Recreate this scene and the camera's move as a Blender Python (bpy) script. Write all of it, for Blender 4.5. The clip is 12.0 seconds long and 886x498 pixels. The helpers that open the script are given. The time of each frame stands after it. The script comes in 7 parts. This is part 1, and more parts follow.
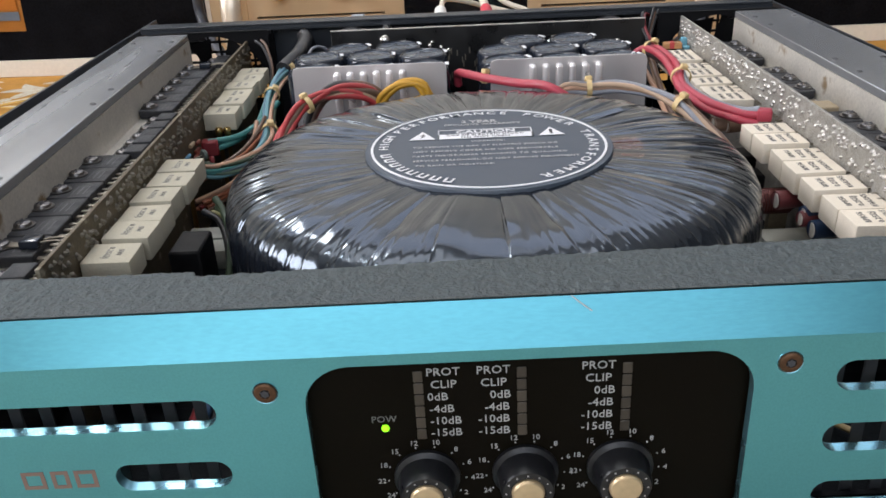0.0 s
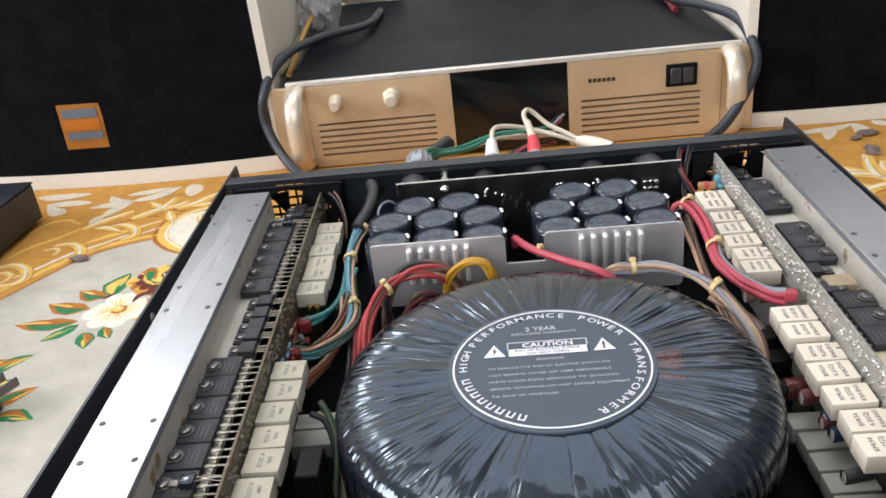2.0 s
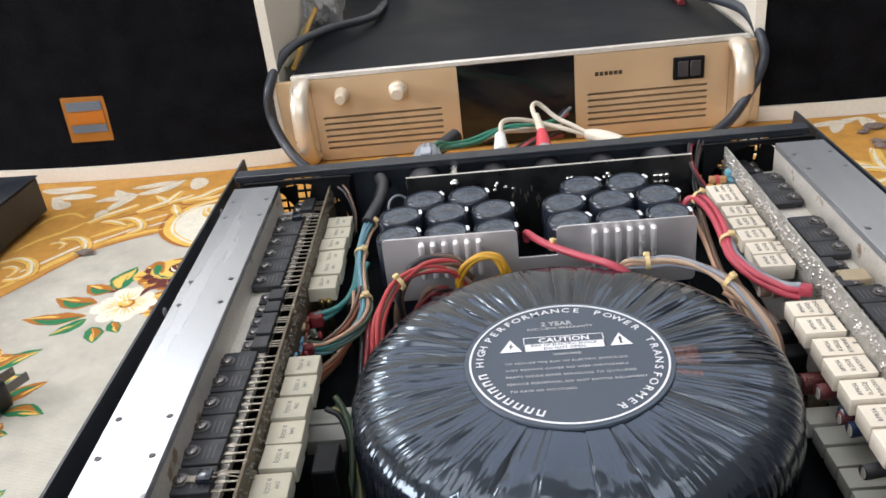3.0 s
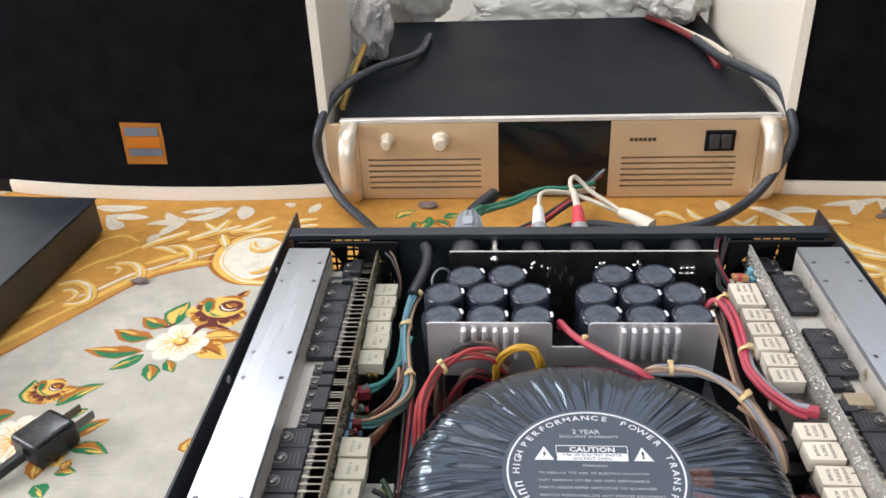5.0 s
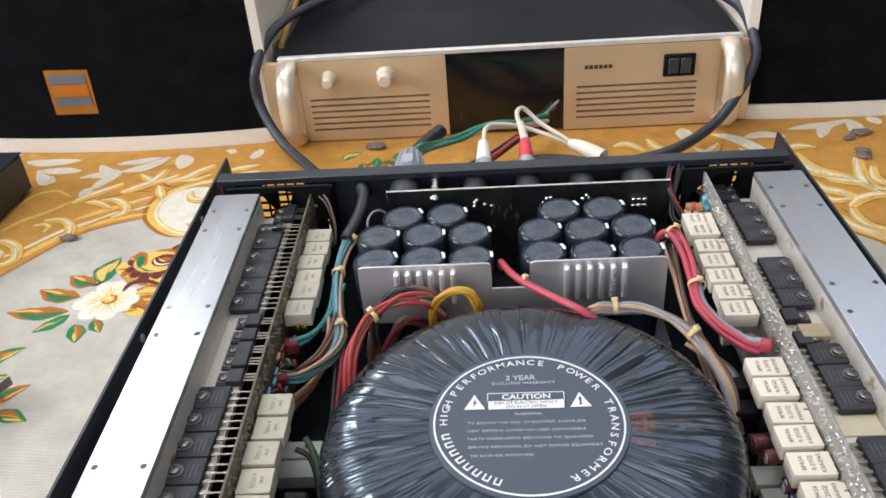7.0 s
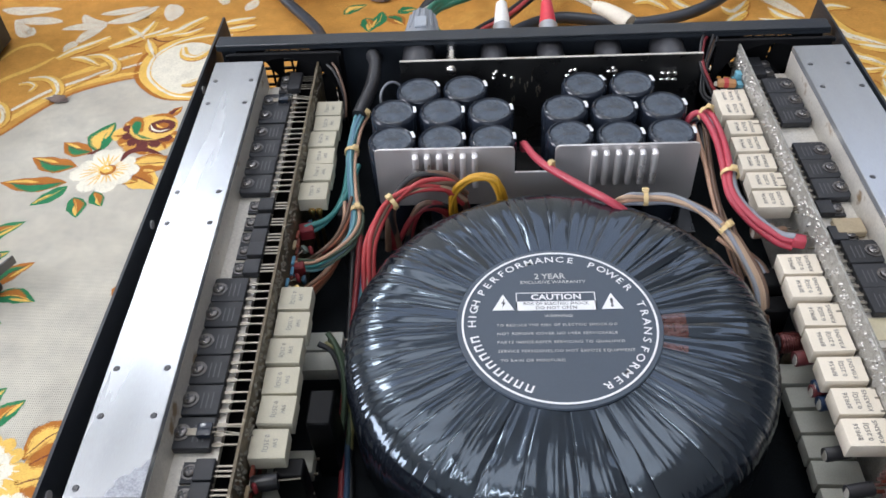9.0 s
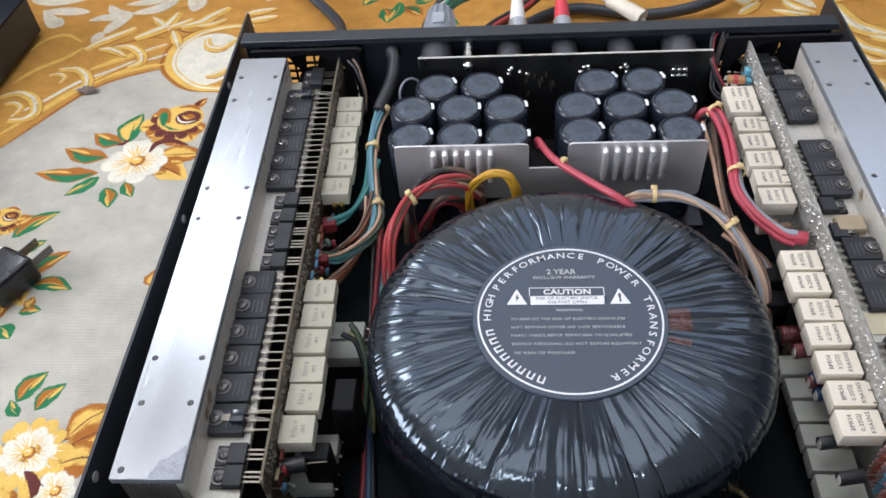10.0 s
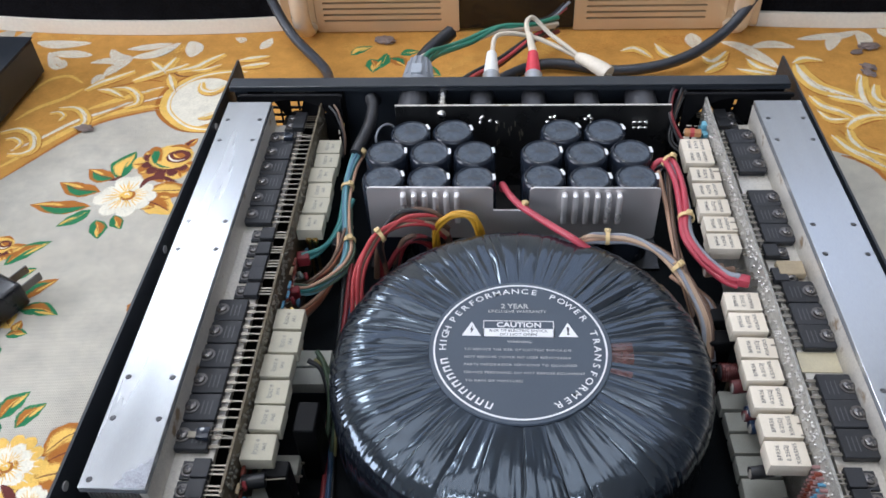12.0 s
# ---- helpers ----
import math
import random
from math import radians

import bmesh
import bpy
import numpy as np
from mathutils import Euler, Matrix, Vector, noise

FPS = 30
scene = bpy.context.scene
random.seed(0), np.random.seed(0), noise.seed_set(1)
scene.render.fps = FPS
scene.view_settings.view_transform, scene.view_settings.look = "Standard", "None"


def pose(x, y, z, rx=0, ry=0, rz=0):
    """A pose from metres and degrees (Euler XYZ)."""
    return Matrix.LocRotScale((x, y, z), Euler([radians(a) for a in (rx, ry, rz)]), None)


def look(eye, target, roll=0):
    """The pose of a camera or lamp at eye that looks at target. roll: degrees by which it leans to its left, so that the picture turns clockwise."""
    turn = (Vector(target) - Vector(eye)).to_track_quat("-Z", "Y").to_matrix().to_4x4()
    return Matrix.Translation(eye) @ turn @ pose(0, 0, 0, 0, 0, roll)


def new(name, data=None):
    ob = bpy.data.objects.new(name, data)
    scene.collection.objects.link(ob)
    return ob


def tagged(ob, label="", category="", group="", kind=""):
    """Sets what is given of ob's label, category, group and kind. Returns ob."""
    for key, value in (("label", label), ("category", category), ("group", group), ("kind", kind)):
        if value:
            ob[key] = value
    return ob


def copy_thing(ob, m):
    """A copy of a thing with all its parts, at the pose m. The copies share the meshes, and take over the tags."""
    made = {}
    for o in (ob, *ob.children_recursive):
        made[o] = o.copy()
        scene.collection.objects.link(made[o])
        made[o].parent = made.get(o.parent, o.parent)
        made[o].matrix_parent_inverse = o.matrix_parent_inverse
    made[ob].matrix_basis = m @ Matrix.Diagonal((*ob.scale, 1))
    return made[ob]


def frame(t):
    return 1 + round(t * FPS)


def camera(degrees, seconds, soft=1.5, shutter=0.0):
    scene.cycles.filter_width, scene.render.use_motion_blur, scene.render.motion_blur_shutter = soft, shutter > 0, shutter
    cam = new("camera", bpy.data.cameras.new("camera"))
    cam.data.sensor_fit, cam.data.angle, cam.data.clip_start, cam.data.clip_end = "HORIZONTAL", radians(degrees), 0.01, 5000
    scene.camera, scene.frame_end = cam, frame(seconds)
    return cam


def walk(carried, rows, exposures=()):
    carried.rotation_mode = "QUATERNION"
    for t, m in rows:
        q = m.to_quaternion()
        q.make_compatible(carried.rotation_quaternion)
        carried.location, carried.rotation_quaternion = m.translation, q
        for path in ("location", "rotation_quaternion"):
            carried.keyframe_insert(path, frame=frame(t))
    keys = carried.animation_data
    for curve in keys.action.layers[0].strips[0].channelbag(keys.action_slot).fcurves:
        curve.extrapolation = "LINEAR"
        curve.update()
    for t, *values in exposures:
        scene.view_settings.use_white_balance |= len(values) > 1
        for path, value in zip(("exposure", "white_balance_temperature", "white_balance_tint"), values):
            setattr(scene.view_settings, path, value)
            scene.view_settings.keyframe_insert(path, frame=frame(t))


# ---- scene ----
cam = camera(56.28, 12.0, soft=1.6)
PATH = [
    (0, (-0.0062, 0.0072, 0.1896), (-0.0105, 0.2767, 0.0579), -2.67),
    (0.5, (-0.0073, -0.0001, 0.2410), (-0.0186, 0.2685, 0.1079), -3.90),
    (1, (-0.0106, -0.0068, 0.3006), (-0.0267, 0.2606, 0.1655), -5.19),
    (1.5, (-0.0105, 0.0042, 0.3131), (-0.0294, 0.2708, 0.1769), -5.99),
    (2, (-0.0127, -0.0001, 0.3162), (-0.0320, 0.2657, 0.1784), -6.53),
    (2.5, (-0.0154, -0.0006, 0.3166), (-0.0343, 0.2643, 0.1772), -6.60),
    (4.5, (-0.0434, 0.0138, 0.3703), (-0.0622, 0.2757, 0.2252), -4.06),
    (5, (-0.0398, -0.0024, 0.4072), (-0.0618, 0.2571, 0.2584), -2.56),
    (5.5, (-0.0157, -0.0106, 0.3789), (-0.0449, 0.2476, 0.2290), -3.26),
    (6, (-0.0063, 0.0139, 0.3842), (-0.0310, 0.2698, 0.2296), -4.30),
    (6.5, (-0.0045, 0.0237, 0.3828), (-0.0251, 0.2773, 0.2239), -4.68),
    (8.5, (-0.0202, 0.0633, 0.3769), (-0.0340, 0.2869, 0.1774), -4.17),
    (9, (-0.0277, 0.0677, 0.3938), (-0.0420, 0.2790, 0.1814), -3.81),
    (9.5, (-0.0281, 0.0613, 0.4126), (-0.0462, 0.2661, 0.1941), -4.12),
    (10, (-0.0276, 0.0607, 0.4194), (-0.0474, 0.2647, 0.2003), -4.83),
    (10.5, (-0.0236, 0.0568, 0.4274), (-0.0447, 0.2613, 0.2089), -5.04),
    (11, (-0.0197, 0.0549, 0.4345), (-0.0409, 0.2586, 0.2153), -4.65),
    (11.5, (-0.0143, 0.0530, 0.4375), (-0.0359, 0.2579, 0.2196), -4.12),
    (12, (-0.0032, 0.0349, 0.4343), (-0.0232, 0.2514, 0.2276), -3.20),
]
walk(cam, [(t, look(eye, target, roll)) for t, eye, target, roll in PATH], [(0, 0.11, 6800, 10), (1, 0.29, 6800, 9), (2.5, 0.29, 6800, 9), (6.5, 0.24, 6700, 9), (9, 0.14, 6480, 9), (10, 0.10, 6400, 9), (12, 0.04, 6230, 9)])

# ---- world and light ----
world = bpy.data.worlds.new("world")
world.use_nodes = True
scene.world = world
wn = world.node_tree
sky = wn.nodes.new("ShaderNodeTexSky")
sky.sky_type = "NISHITA"
sky.sun_disc = False
sky.sun_elevation, sky.sun_rotation = radians(40), radians(200)
wn.links.new(sky.outputs["Color"], wn.nodes["Background"].inputs["Color"])
wn.nodes["Background"].inputs["Strength"].default_value = 0.1


def area(name, eye, target, sx, sy, watts, colour):
    d = bpy.data.lights.new(name, "AREA")
    d.shape, d.size, d.size_y, d.energy, d.color = "RECTANGLE", sx, sy, watts, colour
    ob = new(name, d)
    ob.matrix_world = look(eye, target)
    return ob


DAY = (0.84, 0.845, 0.94)
area("window_light", (-1.98, 0.15, 0.80), (-0.5, 0.12, 0.4), 0.98, 0.82, 34, DAY)
area("window_light", (-0.2, -2.18, 1.27), (-0.15, -0.8, 0.7), 2.56, 1.12, 22, (0.74, 0.83, 1.0))
area("window_light", (-0.1, 1.74, 1.47), (-0.1, 0.5, 0.8), 2.76, 0.72, 10, (0.74, 0.8, 0.98))
# unseen source, placed by the hot spot on the left heat sink
area("wall_light", (-0.95, 1.62, 1.38), (-0.25, 0.35, 0.1), 0.26, 0.26, 4.6, (0.9, 0.94, 1.0))
# added fill under the ceiling, no such lamp is known here
area("ceiling_fill", (-0.6, 0.9, 1.93), (-0.6, 0.85, 0.0), 2.0, 0.6, 10, (0.85, 0.86, 0.94))
# unseen overhead source, placed for the glints on the transformer film
area("tube_light", (-0.50, 0.30, 1.9), (-0.50, 0.31, 0.0), 0.9, 0.07, 6, (0.92, 0.95, 1.0))

# ---- materials ----
MATS = {}


def material(name, colour, rough=0.5, metal=0.0, vary=0.12, scale=40.0, fine=400.0, bump=0.0, coat=0.0,
             stretch=(1, 1, 1), spot=None, rough_vary=0.12, per_object=0.0, spec=0.5, glass=0.0, emit=0.0):
    """Colour with variation at two scales, roughness wear and fine relief, in object space."""
    if name in MATS:
        return MATS[name]
    m = bpy.data.materials.new(name)
    m.use_nodes = True
    nt = m.node_tree
    n, l = nt.nodes, nt.links
    b = n["Principled BSDF"]
    tc = n.new("ShaderNodeTexCoord")
    mp = n.new("ShaderNodeMapping")
    mp.inputs["Scale"].default_value = stretch
    l.new(tc.outputs["Object"], mp.inputs["Vector"])
    big = n.new("ShaderNodeTexNoise")
    big.inputs["Scale"].default_value, big.inputs["Detail"].default_value = scale, 4
    small = n.new("ShaderNodeTexNoise")
    small.inputs["Scale"].default_value, small.inputs["Detail"].default_value = fine, 3
    for t in (big, small):
        l.new(mp.outputs["Vector"], t.inputs["Vector"])
    mix = n.new("ShaderNodeMath")
    mix.operation = "ADD"
    l.new(big.outputs["Fac"], mix.inputs[0])
    l.new(small.outputs["Fac"], mix.inputs[1])
    val = n.new("ShaderNodeMapRange")
    val.inputs["From Min"].default_value, val.inputs["From Max"].default_value = 0.6, 1.4
    val.inputs["To Min"].default_value, val.inputs["To Max"].default_value = 1 - vary, 1 + vary
    l.new(mix.outputs[0], val.inputs["Value"])
    hsv = n.new("ShaderNodeHueSaturation")
    hsv.inputs["Color"].default_value = (*colour, 1)
    if per_object:
        info = n.new("ShaderNodeObjectInfo")
        ob = n.new("ShaderNodeMapRange")
        ob.inputs["To Min"].default_value, ob.inputs["To Max"].default_value = 1 - per_object, 1 + per_object
        l.new(info.outputs["Random"], ob.inputs["Value"])
        mul = n.new("ShaderNodeMath")
        mul.operation = "MULTIPLY"
        l.new(val.outputs["Result"], mul.inputs[0])
        l.new(ob.outputs["Result"], mul.inputs[1])
        l.new(mul.outputs[0], hsv.inputs["Value"])
    else:
        l.new(val.outputs["Result"], hsv.inputs["Value"])
    out = hsv.outputs["Color"]
    if spot:
        ramp = n.new("ShaderNodeMapRange")
        ramp.inputs["From Min"].default_value, ramp.inputs["From Max"].default_value = spot[1], spot[1] + 0.08
        l.new(big.outputs["Fac"], ramp.inputs["Value"])
        mx = n.new("ShaderNodeMixRGB")
        mx.inputs["Color2"].default_value = (*spot[0], 1)
        l.new(ramp.outputs["Result"], mx.inputs["Fac"])
        l.new(out, mx.inputs["Color1"])
        out = mx.outputs["Color"]
    l.new(out, b.inputs["Base Color"])
    rr = n.new("ShaderNodeMapRange")
    rr.inputs["From Min"].default_value, rr.inputs["From Max"].default_value = 0.3, 0.7
    rr.inputs["To Min"].default_value, rr.inputs["To Max"].default_value = max(0.02, rough - rough_vary), min(1, rough + rough_vary)
    l.new(big.outputs["Fac"], rr.inputs["Value"])
    l.new(rr.outputs["Result"], b.inputs["Roughness"])
    b.inputs["Metallic"].default_value = metal
    b.inputs["Coat Weight"].default_value = coat
    b.inputs["Specular IOR Level"].default_value = spec
    b.inputs["Transmission Weight"].default_value = glass
    if emit:
        b.inputs["Emission Color"].default_value = (*colour, 1)
        b.inputs["Emission Strength"].default_value = emit
    if bump:
        bp = n.new("ShaderNodeBump")
        bp.inputs["Strength"].default_value, bp.inputs["Distance"].default_value = bump, 0.0006
        l.new(mix.outputs[0], bp.inputs["Height"])
        l.new(bp.outputs["Normal"], b.inputs["Normal"])
    MATS[name] = m
    return m


BLUE = material("blue_anodised", (0.128, 0.43, 0.475), 0.36, 0.8, 0.1, 14, 1600, 0.1, rough_vary=0.05)
# same anodising on the bevel, its sky reflection tinted into the base colour
BLUE_BEVEL = material("sky_tinted_anodised", (0.10, 0.345, 0.41), 0.3, 0.85, 0.1, 18, 1400, 0.07, stretch=(0.25, 1, 1), rough_vary=0.06)
BLACKPAINT = material("black_powder_coat", (0.006, 0.006, 0.007), 0.6, 0, 0.3, 30, 1500, 0.25, spec=0.15)
STEEL_BLACK = material("dark_blue_black_steel", (0.02, 0.0245, 0.031), 0.42, 0, 0.2, 25, 1800, 0.2)
FOAM = material("black_foam_strip", (0.066, 0.081, 0.084), 0.75, 0, 0.4, 330, 900, 1.0)
ALU = material("brushed_aluminium", (0.43, 0.445, 0.46), 0.24, 0.6, 0.10, 9, 500, 0.10, stretch=(6, 0.5, 6), rough_vary=0.05,
               spot=((0.56, 0.55, 0.53), 0.76))
ALU_DULL = material("dull_aluminium", (0.62, 0.585, 0.525), 0.45, 0.3, 0.18, 60, 700, 0.2, spot=((0.30, 0.21, 0.12), 0.62))
# bracket aluminium lightened for the ribs, so their lit tops stand out
RIBS = material("lit_aluminium_rib", (0.88, 0.85, 0.84), 0.36, 0.6, 0.08, 60, 1500, 0.1)
BLUE_EDGE = material("bright_blue_edge", (0.3, 0.62, 0.72), 0.28, 0.9, 0.05, 60, 2000, 0.05)
SCUFF = material("scuffed_grey", (0.3, 0.31, 0.34), 0.5, 0.6, 0.5, 260, 1200, 0.4)
ALU_PLATE = material("satin_aluminium_plate", (0.66, 0.635, 0.63), 0.5, 0.7, 0.08, 25, 1500, 0.1)
NICKEL = material("bright_nickel", (0.68, 0.66, 0.63), 0.22, 1, 0.1, 200, 2000, 0.05)
STEEL = material("bright_steel", (0.19, 0.18, 0.175), 0.38, 1, 0.1, 200, 2000, 0.05)
TIN = material("tinned_leads", (0.29, 0.262, 0.215), 0.48, 1, 0.15, 300, 2000, 0.1)
EPOXY = material("black_epoxy", (0.022, 0.023, 0.027), 0.55, 0, 0.25, 150, 2500, 0.2, per_object=0.25)
MARK = material("laser_mark", (0.085, 0.086, 0.092), 0.6, 0, 0.2, 300, 2000)
CEMENT = material("white_cement", (0.76, 0.68, 0.56), 0.75, 0, 0.08, 90, 1500, 0.35, spot=((0.62, 0.52, 0.36), 0.72), per_object=0.06)
CEMENT_OLD = material("cream_cement", (0.54, 0.5, 0.39), 0.75, 0, 0.1, 90, 1500, 0.35, spot=((0.5, 0.45, 0.34), 0.7), per_object=0.08)
PRINT_FADED = material("faded_grey_ink", (0.26, 0.255, 0.245), 0.7, 0, 0.5, 700, 3000)
INK = material("black_ink", (0.05, 0.05, 0.055), 0.7, 0, 0.3, 800, 3000)
BOARD = material("board_brown_green", (0.11, 0.085, 0.05), 0.55, 0, 0.35, 120, 1200, 0.3, spot=((0.32, 0.29, 0.22), 0.62))
SOLDERSIDE = material("solder_side", (0.33, 0.315, 0.28), 0.42, 0.2, 0.45, 260, 1400, 0.8, spot=((0.42, 0.41, 0.39), 0.58))
SOLDER = material("dull_solder", (0.27, 0.25, 0.21), 0.5, 0.8, 0.3, 300, 1500, 0.2)
BOARD_BLACK = material("black_board", (0.012, 0.012, 0.012), 0.35, 0, 0.3, 60, 1500, 0.1)
FILM = material("black_shrink_film", (0.0085, 0.0105, 0.0150), 0.17, 0, 0.25, 60, 300, 0.02, coat=0.45, rough_vary=0.06, spec=0.65)
FILM.node_tree.nodes["Principled BSDF"].inputs["Coat Roughness"].default_value = 0.07
FILM.node_tree.nodes["Principled BSDF"].inputs["Specular Tint"].default_value = (0.6, 0.8, 1.0, 1.0)
FILM_RED = material("red_mark_under_film", (0.06, 0.017, 0.014), 0.22, 0, 0.5, 160, 600, 0.02, coat=0.6)
LID = material("matt_blue_black_lid", (0.0050, 0.0075, 0.0112), 0.52, 0, 0.15, 10, 900, 0.06, spec=0.13, rough_vary=0.05)
LABEL = material("black_label", (0.056, 0.073, 0.098), 0.42, 0, 0.08, 40, 1500, 0.05, rough_vary=0.04)
PRINT = material("white_print", (0.78, 0.78, 0.8), 0.55, 0, 0.05, 100, 2000)
PRINT_DIM = material("grey_print", (0.5, 0.5, 0.5), 0.55, 0, 0.05, 100, 2000)
SLEEVE = material("capacitor_sleeve", (0.018, 0.023, 0.034), 0.17, 0, 0.15, 70, 1200, 0.05)
CAPTOP = material("capacitor_top", (0.052, 0.068, 0.090), 0.28, 0, 0.2, 160, 700, 0.35, rough_vary=0.1)
GOLD = material("champagne_paint", (0.63, 0.455, 0.275), 0.42, 0.35, 0.06, 20, 1500, 0.05)
GOLD_DARK = material("dark_brown", (0.06, 0.04, 0.022), 0.55, 0.2, 0.1, 30, 1500)
CREAM = material("cream_laminate", (0.8, 0.735, 0.625), 0.5, 0, 0.08, 6, 300, 0.1)
GRILLE = material("black_grille_cloth", (0.0065, 0.0064, 0.0074), 0.95, 0, 0.7, 40, 480, 1.0, spec=0.03)
WALLP = material("wall_paint", (0.72, 0.7, 0.64), 0.85, 0, 0.06, 3, 120, 0.15)
CEILP = material("ceiling_paint", (0.8, 0.8, 0.79), 0.9, 0, 0.04, 3, 120, 0.1)
FLOORM = material("floor_tiles", (0.68, 0.63, 0.5), 0.4, 0, 0.15, 5, 150, 0.05)
WOOD = material("table_wood", (0.28, 0.17, 0.09), 0.5, 0, 0.25, 8, 160, 0.15, stretch=(1, 8, 1))

# ---- builders ----


def link(name, bm, mats, parent=None, label="", smooth=True, angle=40):
    bmesh.ops.recalc_face_normals(bm, faces=bm.faces)
    me = bpy.data.meshes.new(name)
    bm.to_mesh(me)
    bm.free()
    for m in mats if isinstance(mats, (list, tuple)) else (mats,):
        me.materials.append(m)
    if smooth:
        me.shade_smooth()
        me.set_sharp_from_angle(angle=radians(angle))
    ob = new(name, me)
    ob.parent = parent
    if label:
        ob["label"] = label
    return ob


def part(name, bm, mats, parent, label="", **k):
    return link(name, bm, mats, parent, label, **k)


def thing(name, label, category, group="", kind="", at=None):
    ob = new(name)
    ob.empty_display_size = 0.01
    if at is not None:
        ob.matrix_basis = at
    return tagged(ob, label, category, group, kind)


def box(bm, x0, x1, y0, y1, z0, z1, bevel=0.0, mat=0, seg=1):
    m = Matrix.Translation(((x0 + x1) / 2, (y0 + y1) / 2, (z0 + z1) / 2)) @ Matrix.Diagonal((abs(x1 - x0), abs(y1 - y0), abs(z1 - z0), 1))
    r = bmesh.ops.create_cube(bm, size=1, matrix=m)
    vs = r["verts"]
    for f in {f for v in vs for f in v.link_faces}:
        f.material_index = mat
    if bevel:
        es = list({e for v in vs for e in v.link_edges})
        bmesh.ops.bevel(bm, geom=es, offset=bevel, segments=seg, affect="EDGES", profile=0.6, material=-1)
    return bm


def boxbm(*a, **k):
    return box(bmesh.new(), *a, **k)


def cyl(bm, p, q, r, r2=None, seg=20, mat=0, bevel=0.0):
    """A round bar from p to q."""
    p, q = Vector(p), Vector(q)
    d = q - p
    m = Matrix.Translation((p + q) / 2) @ d.to_track_quat("Z", "Y").to_matrix().to_4x4()
    r_ = bmesh.ops.create_cone(bm, cap_ends=True, segments=seg, radius1=r, radius2=r if r2 is None else r2, depth=d.length, matrix=m)
    fs = {f for v in r_["verts"] for f in v.link_faces}
    for f in fs:
        f.material_index = mat
    if bevel:
        es = [e for f in fs if len(f.verts) > 4 for e in f.edges]
        bmesh.ops.bevel(bm, geom=list(set(es)), offset=bevel, segments=2, affect="EDGES", profile=0.6, material=-1)
    return bm


def lathe(bm, profile, c=(0, 0, 0), seg=32, mat=0):
    """Turns (radius, height) pairs about z."""
    rings = []
    for r, z in profile:
        rings.append([bm.verts.new((c[0] + r * math.cos(2 * math.pi * i / seg), c[1] + r * math.sin(2 * math.pi * i / seg), c[2] + z)) for i in range(seg)] if r > 1e-6 else [bm.verts.new((c[0], c[1], c[2] + z))])
    for a, b in zip(rings, rings[1:]):
        for i in range(seg):
            j = (i + 1) % seg
            vs = [a[i], a[j], b[j], b[i]] if len(a) > 1 and len(b) > 1 else ([a[i], a[j], b[0]] if len(a) > 1 else [a[0], b[j], b[i]])
            bm.faces.new(vs).material_index = mat
    return bm


def prism(bm, pts, z0, z1, mat=0, to=None):
    """A flat outline pts (x, y) between two heights; to: maps (x, y, z) to the place."""
    to = to or (lambda x, y, z: (x, y, z))
    lo = [bm.verts.new(to(x, y, z0)) for x, y in pts]
    hi = [bm.verts.new(to(x, y, z1)) for x, y in pts]
    n = len(pts)
    fs = [bm.faces.new(lo), bm.faces.new(hi)] + [bm.faces.new((lo[i], lo[(i + 1) % n], hi[(i + 1) % n], hi[i])) for i in range(n)]
    for f in fs:
        f.material_index = mat
    return bm


def round_rect(x0, x1, y0, y1, r, seg=6):
    out = []
    for cx, cy, a in ((x1 - r, y1 - r, 0), (x0 + r, y1 - r, 90), (x0 + r, y0 + r, 180), (x1 - r, y0 + r, 270)):
        out += [(cx + r * math.cos(radians(a + 90 * i / seg)), cy + r * math.sin(radians(a + 90 * i / seg))) for i in range(seg + 1)]
    return out


def spline(pts, steps=8):
    """A smooth run through the points."""
    p = [Vector(q) for q in pts]
    p = [p[0] * 2 - p[1], *p, p[-1] * 2 - p[-2]]
    out = []
    for a, b, c, d in zip(p, p[1:], p[2:], p[3:]):
        for i in range(steps):
            t = i / steps
            out.append(0.5 * (2 * b + (c - a) * t + (2 * a - 5 * b + 4 * c - d) * t * t + (3 * b - a - 3 * c + d) * t ** 3))
    return out + [p[-2]]


def wirebm(bm, pts, r, seg=8, steps=8, mat=0, taper=None):
    run = spline(pts, steps)
    side = Vector((0.3, 0.2, 1)).normalized()
    rings = []
    for i, p in enumerate(run):
        d = (run[min(i + 1, len(run) - 1)] - run[max(i - 1, 0)]).normalized()
        side = (side - d * side.dot(d))
        side = side.normalized() if side.length > 1e-5 else d.orthogonal().normalized()
        up = d.cross(side)
        rr = r if taper is None else r * taper(i / (len(run) - 1))
        rings.append([bm.verts.new(p + rr * (math.cos(2 * math.pi * k / seg) * side + math.sin(2 * math.pi * k / seg) * up)) for k in range(seg)])
    for a, b in zip(rings, rings[1:]):
        for k in range(seg):
            bm.faces.new((a[k], a[(k + 1) % seg], b[(k + 1) % seg], b[k])).material_index = mat
    bm.faces.new(rings[0]).material_index = mat
    bm.faces.new(rings[-1]).material_index = mat
    return bm


def wire(name, pts, r, mat, parent, label="", **k):
    return part(name, wirebm(bmesh.new(), pts, r, **k), mat, parent, label, angle=80)


